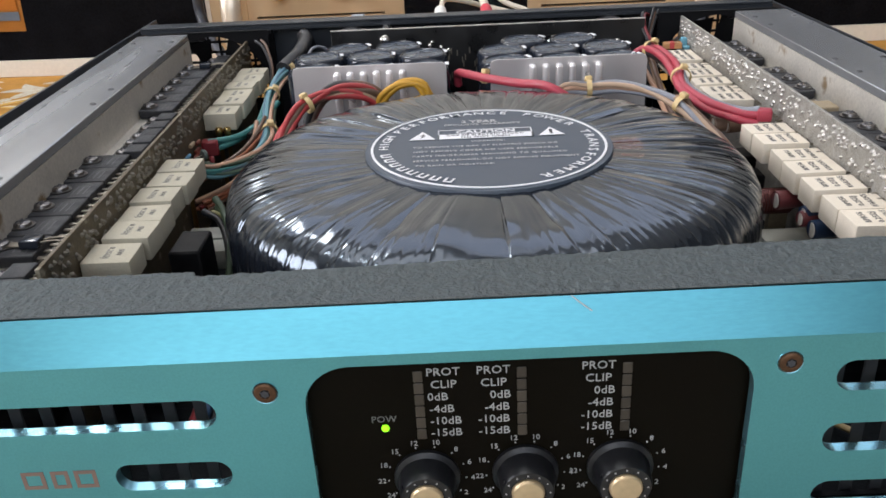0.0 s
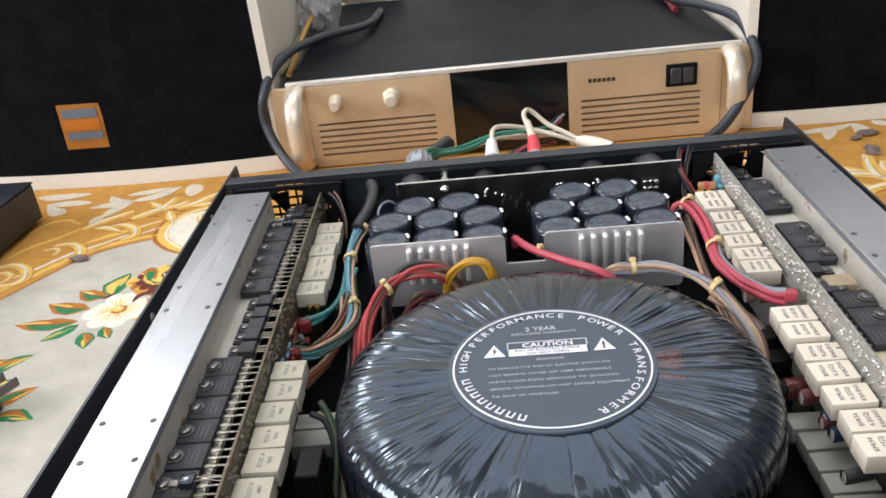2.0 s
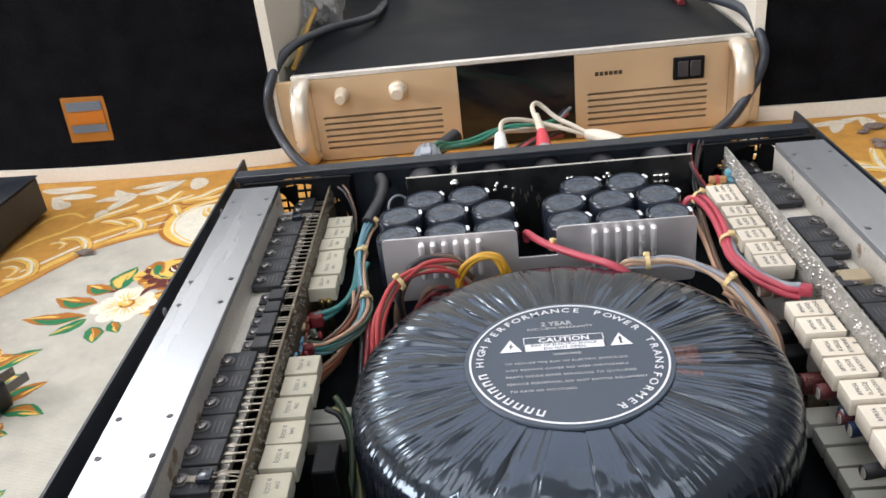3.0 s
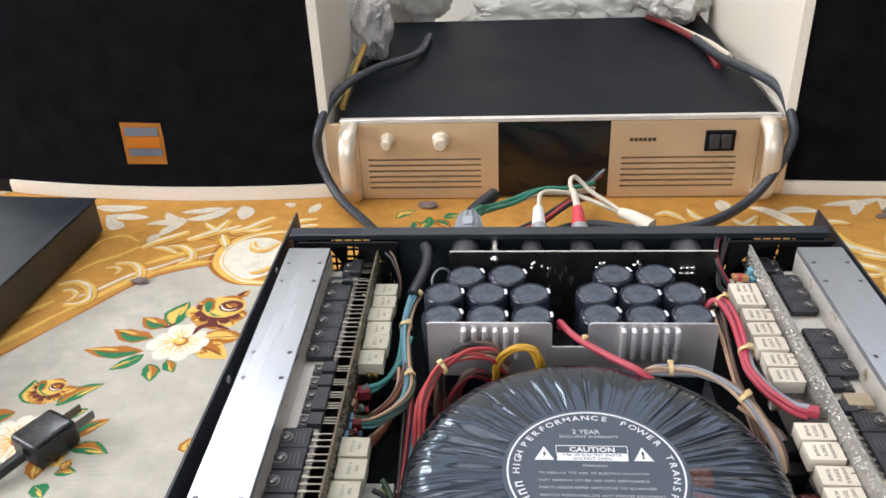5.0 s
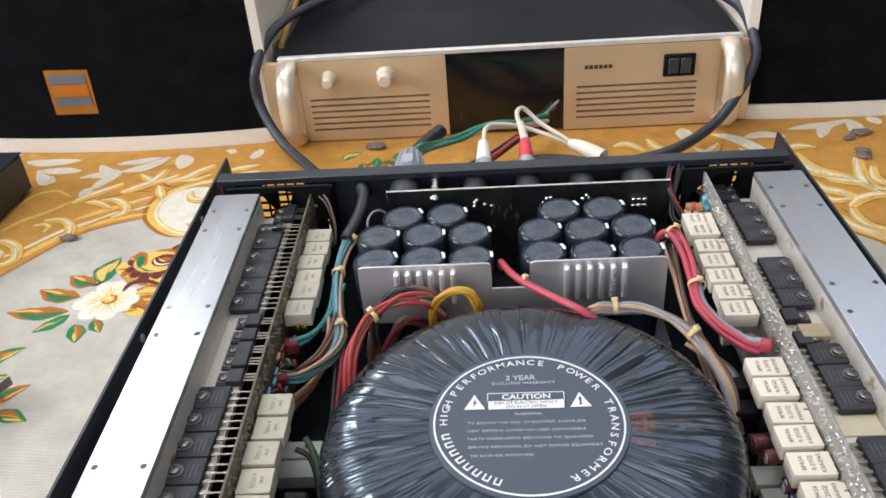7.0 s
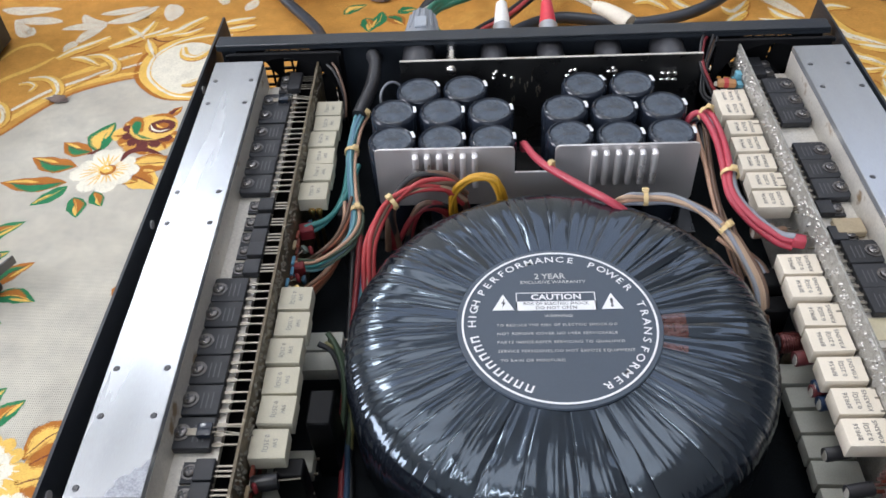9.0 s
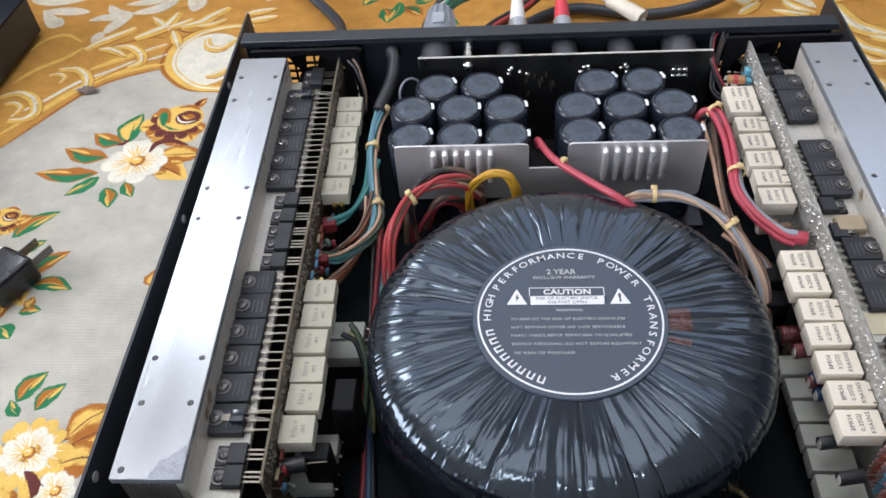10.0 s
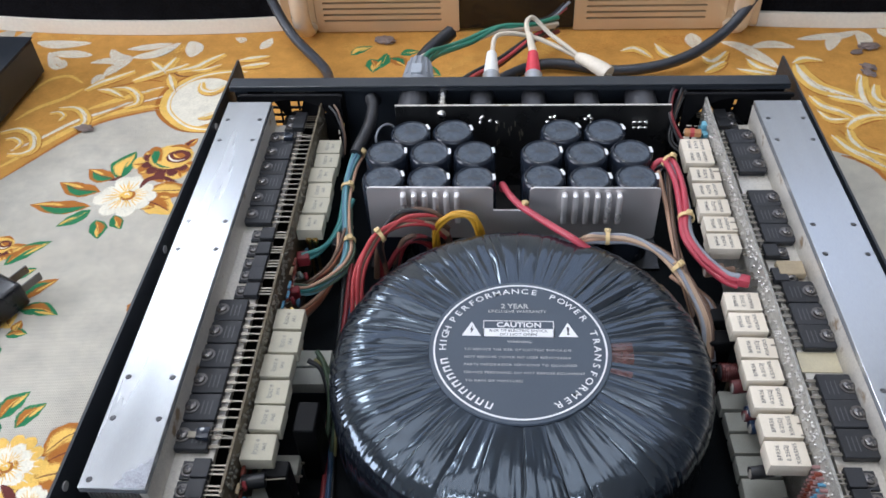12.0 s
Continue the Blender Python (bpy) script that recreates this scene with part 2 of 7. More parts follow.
def letters(bm, body, size, place, mat=0, spacing=1.0, squeeze=1.0, thick=0.00006, bold=0.0, width=0.0):
    """Adds the words as flat raised print; place maps (x, y, z) of the line, centred, to the world; bold swells the strokes, width sets the line's length."""
    cu = bpy.data.curves.new("line", "FONT")
    cu.body, cu.size, cu.align_x, cu.align_y = body, size, "CENTER", "CENTER"
    cu.space_character, cu.resolution_u, cu.extrude, cu.offset = spacing, 2, thick, bold
    ob = new("line", cu)
    me = bpy.data.meshes.new_from_object(ob.evaluated_get(bpy.context.evaluated_depsgraph_get()))
    bpy.data.objects.remove(ob)
    bpy.data.curves.remove(cu)
    if width:
        xs = [v.co.x for v in me.vertices]
        squeeze = width / (max(xs) - min(xs))
    for v in me.vertices:
        v.co = place(v.co.x * squeeze, v.co.y, v.co.z)
    for f in me.polygons:
        f.material_index = mat
    bm.from_mesh(me)
    bpy.data.meshes.remove(me)
    return bm


def cut_plate(outline, holes, thick, to):
    """A flat plate with holes through it; to maps (x, y, z) of the plate to the place."""
    cu = bpy.data.curves.new("plate", "CURVE")
    cu.dimensions, cu.fill_mode, cu.extrude = "2D", "BOTH", thick / 2
    for line in [outline] + list(holes):
        sp = cu.splines.new("POLY")
        sp.points.add(len(line) - 1)
        for p, (x, z) in zip(sp.points, line):
            p.co = (x, z, 0, 1)
        sp.use_cyclic_u = True
    ob = new("plate", cu)
    me = bpy.data.meshes.new_from_object(ob.evaluated_get(bpy.context.evaluated_depsgraph_get()))
    bpy.data.objects.remove(ob)
    bm = bmesh.new()
    bm.from_mesh(me)
    bpy.data.meshes.remove(me)
    for v in bm.verts:
        v.co = Vector(to(v.co.x, v.co.y, v.co.z))
    bmesh.ops.remove_doubles(bm, verts=bm.verts, dist=1e-6)
    return bm


def rect(x0, x1, y0, y1):
    return [(x0, y0), (x1, y0), (x1, y1), (x0, y1)]


# ---- room ----
RX0, RX1, RY0, RY1, RZ0, RZ1 = -2.0, 2.0, -2.2, 1.75, -0.75, 1.95
fl = link("floor", boxbm(RX0, RX1, RY0, RY1, RZ0 - 0.1, RZ0), FLOORM)
tagged(fl, "pale tiled room floor", "floor", kind="structure")
ce = link("ceiling", boxbm(RX0, RX1, RY0, RY1, RZ1, RZ1 + 0.1), CEILP)
tagged(ce, "plain white painted ceiling", "ceiling", kind="structure")
# unseen east wall, made dark so the film's right flank reflects less
for nm, a in (("wall_east", (RX1, RX1 + 0.12, RY0 - 0.12, RY1 + 0.12, RZ0, RZ1)),):
    tagged(link(nm, boxbm(*a), material("darkened_wall", (0.15, 0.155, 0.165), 0.7, 0, 0.12, 4, 150, 0.15)), "unseen room wall, darkened to dim reflections from the right", "wall", kind="structure")
bm = bmesh.new()
WY0, WY1, WZ0, WZ1 = -0.36, 0.66, 0.37, 1.23
box(bm, RX0 - 0.12, RX0, RY0 - 0.12, WY0, RZ0, RZ1)
box(bm, RX0 - 0.12, RX0, WY1, RY1 + 0.12, RZ0, RZ1)
box(bm, RX0 - 0.12, RX0, WY0, WY1, RZ0, WZ0)
box(bm, RX0 - 0.12, RX0, WY0, WY1, WZ1, RZ1)
tagged(link("wall_west", bm, WALLP), "off-white painted wall with a window opening", "wall", kind="structure")

bm = bmesh.new()
SX0, SX1, SZ0, SZ1 = -1.5, 1.1, 0.7, 1.85
box(bm, RX0, SX0, RY0 - 0.12, RY0, RZ0, RZ1)
box(bm, SX1, RX1, RY0 - 0.12, RY0, RZ0, RZ1)
box(bm, SX0, SX1, RY0 - 0.12, RY0, RZ0, SZ0)
box(bm, SX0, SX1, RY0 - 0.12, RY0, SZ1, RZ1)
tagged(link("wall_south", bm, WALLP), "off-white painted wall with a window opening", "wall", kind="structure")

wn_ = cut_plate(rect(RX0, RX1, RZ0, RZ1), [rect(-1.5, 1.3, 1.1, 1.84)], 0.12, lambda x, y, z: (x, RY1 + 0.06 + z, y))
tagged(link("wall_north", wn_, WALLP), "off-white painted wall with a wide window opening", "wall", kind="structure")

# assumed housings, added out of view round wall_light and tube_light
LAMPM = material("lamp_housing_paint", (0.7, 0.7, 0.68), 0.5, 0, 0.05, 20, 400, 0.05)
wl = thing("hanging_lamp", "assumed square lamp housing on a rod, added out of view", "lamp")
hd = part("housing", boxbm(-0.15, 0.15, -0.15, 0.15, 0.006, 0.04, bevel=0.006), LAMPM, wl)
hd.matrix_basis = look((-0.95, 1.62, 1.38), (-0.25, 0.35, 0.1))
part("rod", cyl(bmesh.new(), (-0.957, 1.632, 1.39), (-0.957, 1.632, RZ1), 0.006, seg=12), LAMPM, wl)
tl = thing("tube_lamp", "assumed long lamp housing under the ceiling, added out of view", "lamp")
part("housing", boxbm(-0.97, -0.03, 0.262, 0.338, 1.904, RZ1, bevel=0.004), LAMPM, tl)

# table under the cloth
tb = thing("table", "wooden table under the flowered cloth", "table")
part("tabletop", boxbm(-1.1, 1.1, -0.25, 1.45, -0.034, -0.004, bevel=0.004), WOOD, tb)
for x in (-1.0, 1.0):
    for y in (-0.15, 1.35):
        part("leg", boxbm(x - 0.035, x + 0.035, y - 0.035, y + 0.035, RZ0, -0.034, bevel=0.004), WOOD, tb)

# ---- amplifier case ----
ZR = 0.083
XS = 0.2176
CX = 0.009
case = thing("amplifier_case", "open black steel amplifier case with a blue front panel, lid removed", "amplifier")
part("base_plate", boxbm(-XS + 0.0016, XS - 0.0016, 0.194, 0.595, 0.004, 0.0056), material("dusty_black_floor", (0.008, 0.0098, 0.0115), 0.6, 0, 0.4, 70, 900, 0.3, spec=0.06), case)


LEAN_X = -0.0135


def side_x(s, y):
    """The sides run a trifle askew."""
    return -0.2200 + LEAN_X * 0.4 * (y - 0.57) if s < 0 else 0.2226 + LEAN_X * (y - 0.57)


def side_panel(s):
    bm = bmesh.new()
    prism(bm, [(0.193, 0.002), (0.632, 0.002), (0.632, ZR - 0.018), (0.629, ZR - 0.001), (0.193, ZR)], 0.0, -s * 0.0016, to=lambda y, z, x: (x + side_x(s, y), y, z))
    return bm


for s in (-1, 1):
    sp = part("side_panel", side_panel(s), STEEL_BLACK, case)
    for y in (0.24, 0.41, 0.545):
        x = side_x(s, y)
        bm = cyl(bmesh.new(), (x - s * 0.0016, y, 0.074), (x - s * 0.0022, y, 0.074), 0.0026, seg=16)
        part("rivet", bm, ALU_PLATE, sp, "pale rivet head" if y < 0.3 else "")

# rear panel with fan openings and a lip
FANS = ((-0.205, -0.127), (0.137, 0.2145))
bm = cut_plate(rect(-XS + 0.0012, XS - 0.0012, 0.004, ZR), [rect(a, b, 0.008, 0.078) for a, b in FANS], 0.0015, lambda x, y, z: (x, 0.5962 + z, y))
part("rear_panel", bm, STEEL_BLACK, case)
bm = boxbm(-XS + 0.0018, XS - 0.0018, 0.584, 0.5968, ZR, ZR + 0.0016, bevel=0.0005)
box(bm, -XS + 0.0018, XS - 0.0018, 0.584, 0.5852, ZR - 0.003, ZR)
part("rear_lip", bm, STEEL_BLACK, case)
for x0, x1 in FANS:
    bm = bmesh.new()
    n = 10
    for i in range(1, n):
        x = x0 + (x1 - x0) * i / n
        box(bm, x - 0.0008, x + 0.0008, 0.5958, 0.5968, 0.008, 0.078)
        z = 0.008 + 0.07 * i / n
        box(bm, x0, x1, 0.5954, 0.5972, z - 0.0008, z + 0.0008)
    part("fan_grille", bm, BLACKPAINT, case)

# front: textured strip, blue panel
YF, YC = 0.187, 0.1935
bm = bmesh.new()
prism(bm, [(-XS, YC), (XS, YC), (XS, 0.2185), (0.1, 0.2185), (-0.079, 0.2135), (-0.0805, 0.2165), (-XS, 0.2165)], ZR - 0.001, ZR + 0.0008)
NX, NY = 620, 32
rows = []
for j in range(NY + 1):
    line = []
    for i in range(NX + 1):
        x = -XS + 2 * XS * i / NX
        back = 0.2165 if x < -0.08 else 0.2135 + 0.005 * min(1, (x + 0.079) / 0.179)
        y = YC + (back - YC) * j / NY
        lump = 0.0005 * noise.noise(Vector((x * 420, y * 420, 0))) + 0.00035 * noise.noise(Vector((x * 1000, y * 1000, 5)))
        line.append(bm.verts.new((x, y, ZR + (0.0014 + 0.75 * lump * (j > 0) if j < NY else -0.0005))))
    rows.append(line)
for a, b in zip(rows, rows[1:]):
    for i in range(NX):
        bm.faces.new((a[i], a[i + 1], b[i + 1], b[i]))
part("front_strip", bm, FOAM, case, "dark grey textured foam strip")
bm = cut_plate(rect(-XS + 0.002, XS - 0.002, 0.004, ZR - 0.001), [rect(-0.204, -0.066, 0.008, 0.0635), rect(0.087, 0.2145, 0.011, 0.067)], 0.0018, lambda x, y, z: (x, YC + 0.0021 + z, y))
part("front_wall", bm, BLACKPAINT, case)

PX0, PX1 = -0.2385, 0.2485


def slot_outline(x0, x1, z0, z1):
    return round_rect(x0, x1, z0, z1, (z1 - z0) / 2 - 0.0001, 6)


holes = [round_rect(-0.0475, 0.0712, 0.006, 0.0692, 0.0125, 8)]
SLOTS = [(-0.2, -0.0717, 0.0515, 0.0607), (-0.1034, -0.0707, 0.0308, 0.04), (-0.167, -0.1367, 0.0308, 0.04), (-0.2, -0.0717, 0.010, 0.0192),
         (0.0924, 0.22, 0.0547, 0.0643), (0.0917, 0.22, 0.0344, 0.044), (0.0914, 0.22, 0.0142, 0.0238)]
holes += [slot_outline(*s) for s in SLOTS]
bm = cut_plate(rect(PX0, PX1, 0.001, 0.0725), holes, 0.0034, lambda x, y, z: (x, YF + 0.0017 - z, y))
bm.normal_update()
for f in bm.faces:
    f.material_index = 1 if abs(f.normal.y) < 0.5 else 0
front = part("front_panel", bm, (BLUE, BLUE_EDGE), case, "satin blue anodised front panel", angle=30)
bm = bmesh.new()
prism(bm, [(YF, 0.0725), (YF + 0.0004, 0.0731), (YC, ZR + 0.0008), (YC + 0.0011, ZR + 0.0008), (YC + 0.0011, 0.0725)], PX0, PX1, to=lambda y, z, x: (x, y, z))
part("top_bevel", bm, BLUE_BEVEL, front, "blue bevelled top edge with the reflected sky tinted in")

# ---- transformer ----
TCX, TCY, TZ, TR = CX, 0.3286, 0.0776, 0.1075


def film_body():
    """Shrink film over the ring core: flat pleats running outwards over soft shoulders."""
    bm = bmesh.new()
    rr = random.Random(12)
    pleats, th = [], 0.0
    while th < 2 * math.pi - 0.03:
        front = max(0.0, -math.sin(th))
        pleats.append((th, rr.uniform(-1, 1), rr.uniform(0.5, 1.0), rr.uniform(0.3, 1.0)))
        th += rr.choice((rr.uniform(0.04, 0.08), rr.uniform(0.09, 0.19))) * (1 + 0.7 * front)
    seg = 1300
    r0, h, n = 0.046, 0.034, 2 / 5.0
    prof = [(0.035, TZ), (0.045, TZ + 0.0002)]
    for i in range(1, 47):
        a = radians(90 * i / 46)
        prof.append((r0 + (TR - r0) * math.sin(a) ** n, TZ - h + (h * math.cos(a) ** n if i < 46 else 0)))
    prof += [(TR + 0.0002, z) for z in (0.037, 0.031, 0.025, 0.019)] + [(TR - 0.003, 0.012), (TR - 0.012, 0.008)]
    rings = []
    for k, (r, z) in enumerate(prof):
        a, b = prof[max(k - 1, 0)], prof[min(k + 1, len(prof) - 1)]
        nr, nz = a[1] - b[1], b[0] - a[0]
        ln = math.hypot(nr, nz) or 1
        ring, at = [], 0
        for i in range(seg):
            th = 2 * math.pi * i / seg
            c, s = math.cos(th), math.sin(th)
            tw = (th + 0.035 * noise.noise(Vector((c * 2.5, s * 2.5, r * 16))) + 0.012 * noise.noise(Vector((c * 9, s * 9, r * 45)))) % (2 * math.pi)
            while at + 1 < len(pleats) and pleats[at + 1][0] <= tw:
                at += 1
            while at > 0 and pleats[at][0] > tw:
                at -= 1
            p, nx = pleats[at], pleats[(at + 1) % len(pleats)]
            w = (nx[0] - p[0]) % (2 * math.pi)
            u = (tw - p[0]) / w
            arc = w * r
            d0, d1 = u * arc, (1 - u) * arc
            valley = p[2] * math.exp(-(d0 / 0.0006) ** 2) + nx[2] * math.exp(-(d1 / 0.0006) ** 2)
            swing = noise.noise(Vector((p[0] * 37.0, p[3] * 9.0, r * 62 + k * 0.09)))
            crease = (1 - min(1.0, 3.2 * abs(noise.noise(Vector((tw * 23.0, r * 9.0, 2.0)))))) ** 2
            curve = 4 * u * (1 - u)
            fade = min(1.0, max(0.15, (r - 0.047) / 0.022 + 0.3 * p[3]))
            wav = noise.noise(Vector((c * 8, s * 8, r * 28 + 4)))
            rid = (1 - abs(noise.noise(Vector((c * 12, s * 12, r * 14 + 9))))) ** 4
            calm = 0.45 + 0.55 * min(1.0, max(0.0, 0.65 + s))
            rim = max(0.06, 1 - max(0.0, r - 0.078) / 0.022)
            streak = noise.noise(Vector((c * 14, s * 14, r * 30 + 3))) + 0.22 * noise.noise(Vector((c * 30, s * 30, r * 45)))
            fine = noise.noise(Vector((c * 52, s * 52, r * 6 + z * 6)))
            fold = 0.00026 * fine * (1 - rim) + 0.00105 * streak * calm * rim + 0.00022 * rid + 0.00007 * crease * fade + 0.085 * arc * (0.35 + 0.65 * rim) * (0.85 * p[1] + 0.55 * swing) * (u - 0.5) * 2 + 0.00025 * curve * p[3] - 0.00042 * valley * fade + 0.00024 * wav + 0.00008 * noise.noise(Vector((c * 30, s * 30, r * 20)))
            amp = min(1.0, max(0.0, (r - 0.049) / 0.010)) if k < 46 else max(0.5, 1 - (k - 46) * 0.1)
            ring.append(bm.verts.new((TCX + r * c + c * nr / ln * fold * amp, TCY + r * s + s * nr / ln * fold * amp, z + nz / ln * fold * amp)))
        rings.append(ring)
    for a, b in zip(rings, rings[1:]):
        for i in range(seg):
            f = bm.faces.new((a[i], a[(i + 1) % seg], b[(i + 1) % seg], b[i]))
            p = f.calc_center_median()
            u, v = (p.x - TCX - 0.0545) / 0.0065, (p.y - TCY + 0.004) / 0.011
            if u * u + v * v + 1.4 * noise.noise(Vector((p.x * 130, p.y * 130, 3))) < 0.8:
                f.material_index = 1
    bm.faces.new(list(reversed(rings[0])))
    bm.faces.new(rings[-1])
    return bm


trafo = thing("toroidal_transformer", "large toroidal transformer in wrinkled black shrink film with a round label", "transformer")
part("wrapped_body", film_body(), (FILM, FILM_RED), trafo, angle=180)
part("mounting_pad", lathe(bmesh.new(), [(0, 0.0057), (0.1, 0.0057), (0.1, 0.009), (0, 0.009)], (TCX, TCY, 0), 48), BLACKPAINT, trafo)
lab = part("label", lathe(bmesh.new(), [(0, TZ + 0.0016), (0.0498, TZ + 0.0014), (0.0501, TZ + 0.001), (0.0501, TZ - 0.002), (0, TZ - 0.002)], (TCX, TCY, 0), 96), LABEL, trafo, "round black warning label")
bm = bmesh.new()
LZ = TZ + 0.0017


def on_label(x0, y0, turn=0.0):
    c, s = math.cos(turn), math.sin(turn)
    return lambda x, y, z: (TCX + x0 + c * x - s * y, TCY + y0 + s * x + c * y, LZ + 0.0001 + z)


lathe(bm, [(0.0467, LZ - 0.0002), (0.0467, LZ + 0.0001), (0.0477, LZ + 0.0001), (0.0477, LZ - 0.0002)], (TCX, TCY, 0), 128)
part("ring_print", bm, PRINT, lab, "white printed ring")
bm = bmesh.new()
# words round the rim, clockwise from the west
for word, a0, a1 in (("HIGH", 180.5, 162.5), ("PERFORMANCE", 152.0, 78.0), ("POWER", 63.0, 31.5), ("TRANSFORMER", 15.0, -62.5)):
    for k, ch in enumerate(word):
        th = radians(a0 + (a1 - a0) * k / (len(word) - 1))
        letters(bm, ch, 0.0056, on_label(0.0423 * math.cos(th), 0.0423 * math.sin(th), th - math.pi / 2), squeeze=1.18, bold=0.00003)
part("rim_lettering", bm, PRINT, lab, "white lettering round the rim")
bm = bmesh.new()
for i in range(8):
    th = radians(194 + 7.6 * i)
    f = on_label(0.0423 * math.cos(th), 0.0423 * math.sin(th), th - math.pi / 2)
    prism(bm, [(-0.0018, -0.0021), (-0.0009, -0.0021), (-0.0009, 0.0012), (0.0009, 0.0012), (0.0009, -0.0021), (0.0018, -0.0021), (0.0018, 0.0021), (-0.0018, 0.0021)], 0, 0.00008, to=f)
part("maker_mark", bm, PRINT, lab, "white block marks")
bm = bmesh.new()
letters(bm, "2 YEAR", 0.0050, on_label(-0.0026, 0.0305), bold=0.00008)
letters(bm, "EXCLUSIVE WARRANTY", 0.0030, on_label(-0.0012, 0.0265), squeeze=1.03)
part("warranty_lettering", bm, PRINT_DIM, lab, "small white warranty lettering")
# caution box and warning triangles
bm = bmesh.new()
for x0, x1, y0, y1 in ((-0.0204, 0.0193, 0.0190, 0.0195), (-0.0204, -0.0199, 0.0077, 0.0195), (0.0188, 0.0193, 0.0077, 0.0195)):
    prism(bm, [(x0, y0), (x1, y0), (x1, y1), (x0, y1)], 0, 0.0001, to=on_label(0, 0))
prism(bm, [(-0.0204, 0.0077), (0.0193, 0.0077), (0.0193, 0.0136), (-0.0204, 0.0136)], 0, 0.0001, to=on_label(0, 0))
letters(bm, "CAUTION", 0.0050, on_label(-0.0003, 0.0163), squeeze=1.12, bold=0.00012)
part("caution_box", bm, PRINT, lab, "white caution box")
bm = bmesh.new()
letters(bm, "RISK OF ELECTRIC SHOCK", 0.0027, lambda x, y, z: on_label(-0.0006, 0.0120)(x, y, z + 0.00012), squeeze=1.02)
letters(bm, "DO NOT OPEN", 0.0027, lambda x, y, z: on_label(-0.0006, 0.0092)(x, y, z + 0.00012), squeeze=1.1)
part("caution_lettering", bm, INK, lab, "black lettering")
for x in (-0.0269, 0.0270):
    bm = bmesh.new()
    prism(bm, [(x - 0.0054, 0.0080), (x + 0.0054, 0.0080), (x, 0.0185)], 0, 0.0001, to=on_label(0, 0))
    part("warning_triangle", bm, PRINT, lab, "white warning triangle")
bm = bmesh.new()
up = lambda x, y, z: on_label(0.0030, -0.0054)(x, y, z + 0.00012)
prism(bm, [(-0.0292, 0.021), (-0.0308, 0.0178), (-0.0299, 0.0178), (-0.0306, 0.0148), (-0.0286, 0.0184), (-0.0296, 0.0184)], 0, 0.0001, to=up)
part("bolt_sign", bm, INK, lab, "black lightning bolt")
bm = bmesh.new()
letters(bm, "!", 0.0075, lambda x, y, z: on_label(0.0270, 0.0120)(x, y, z + 0.00012), bold=0.0003)
part("exclamation_sign", bm, INK, lab, "black exclamation mark")
bm = bmesh.new()
letters(bm, "WARNING:", 0.0024, on_label(0.0002, 0.0040), squeeze=1.15)
for tx, x0, x1, y in (("TO REDUCE THE RISK OF ELECTRIC SHOCK.DO", -0.0305, 0.0281, -0.0017), ("NOT REMOVE COVER NO USER SERVICEABLE", -0.0303, 0.0275, -0.0070), ("PARTS INSIDE.REFER SERVICING TO QUALIFIED", -0.0304, 0.0304, -0.0122), ("SERVICE PERSONNEL.DO NOT EXPOSE EQUIPMENT", -0.0302, 0.0345, -0.0176), ("TO RAIN OR MOISTURE!", -0.0291, 0.0013, -0.0231)):
    letters(bm, tx, 0.0023, on_label((x0 + x1) / 2, y), spacing=1.1, width=x1 - x0)
part("small_print", bm, PRINT_DIM, lab, "lines of small white print")

# ---- heat sinks ----


def heat_sink(name, far, near, y0, y1, out, label):
    """Finned extrusion with a flat top and a lower ledge towards the middle; far, near: x of the outer edge at y1 and y0; out: +1 or -1."""
    t = thing(name, label, "heat sink", "heat sinks along the sides")
    sh = lambda y: near + (far - near) * (y - y0) / (y1 - y0)

    def slab(a, b, z0, z1, bevel=0.0, ya=y0, yb=y1):
        bm = boxbm(min(a, b), max(a, b), ya, yb, z0, z1, bevel=bevel)
        for v in bm.verts:
            v.co.x = sh(v.co.y) - out * v.co.x
        return bm

    top = part("top_plate", slab(0, 0.0338, 0.0787, 0.0830, 0.0004), ALU, t, "bright brushed aluminium top")
    part("inner_wall", slab(0.0298, 0.0338, 0.0575, 0.0787, ya=y0 + 0.0005), ALU_DULL, t)
    part("ledge", slab(0.0298, 0.0548, 0.0575, 0.061, ya=y0 + 0.0005), ALU_DULL, t, "stained aluminium ledge")
    for i in range(16):
        part("fin", slab(0.0012 + 0.00188 * i, 0.002 + 0.00188 * i, 0.016, 0.0787, ya=y0 + 0.003, yb=y1 - 0.003), ALU_PLATE, t)
    part("foot", slab(0.0, 0.053, 0.0058, 0.016, ya=y0 + 0.005, yb=y1 - 0.005), BLACKPAINT, t)
    for yy in (0.2388, 0.2745, 0.3010, 0.4012, 0.4275, 0.5158, 0.5417):
        for xx in (0.0046, 0.0290):
            if yy < 0.26 and (xx > 0.02 or out > 0):
                continue
            p = (sh(yy) - out * xx, yy)
            if y0 < yy < y1:
                bm = lathe(bmesh.new(), [(0.0001, 0.0831), (0.0006, 0.0833), (0.0013, 0.08345), (0.0017, 0.08305)], (p[0], p[1], 0), 14)
                part("set_screw", bm, material("socket_screw", (0.09, 0.09, 0.095), 0.45, 0.5, 0.3, 200, 1500, 0.1), top)
    return t


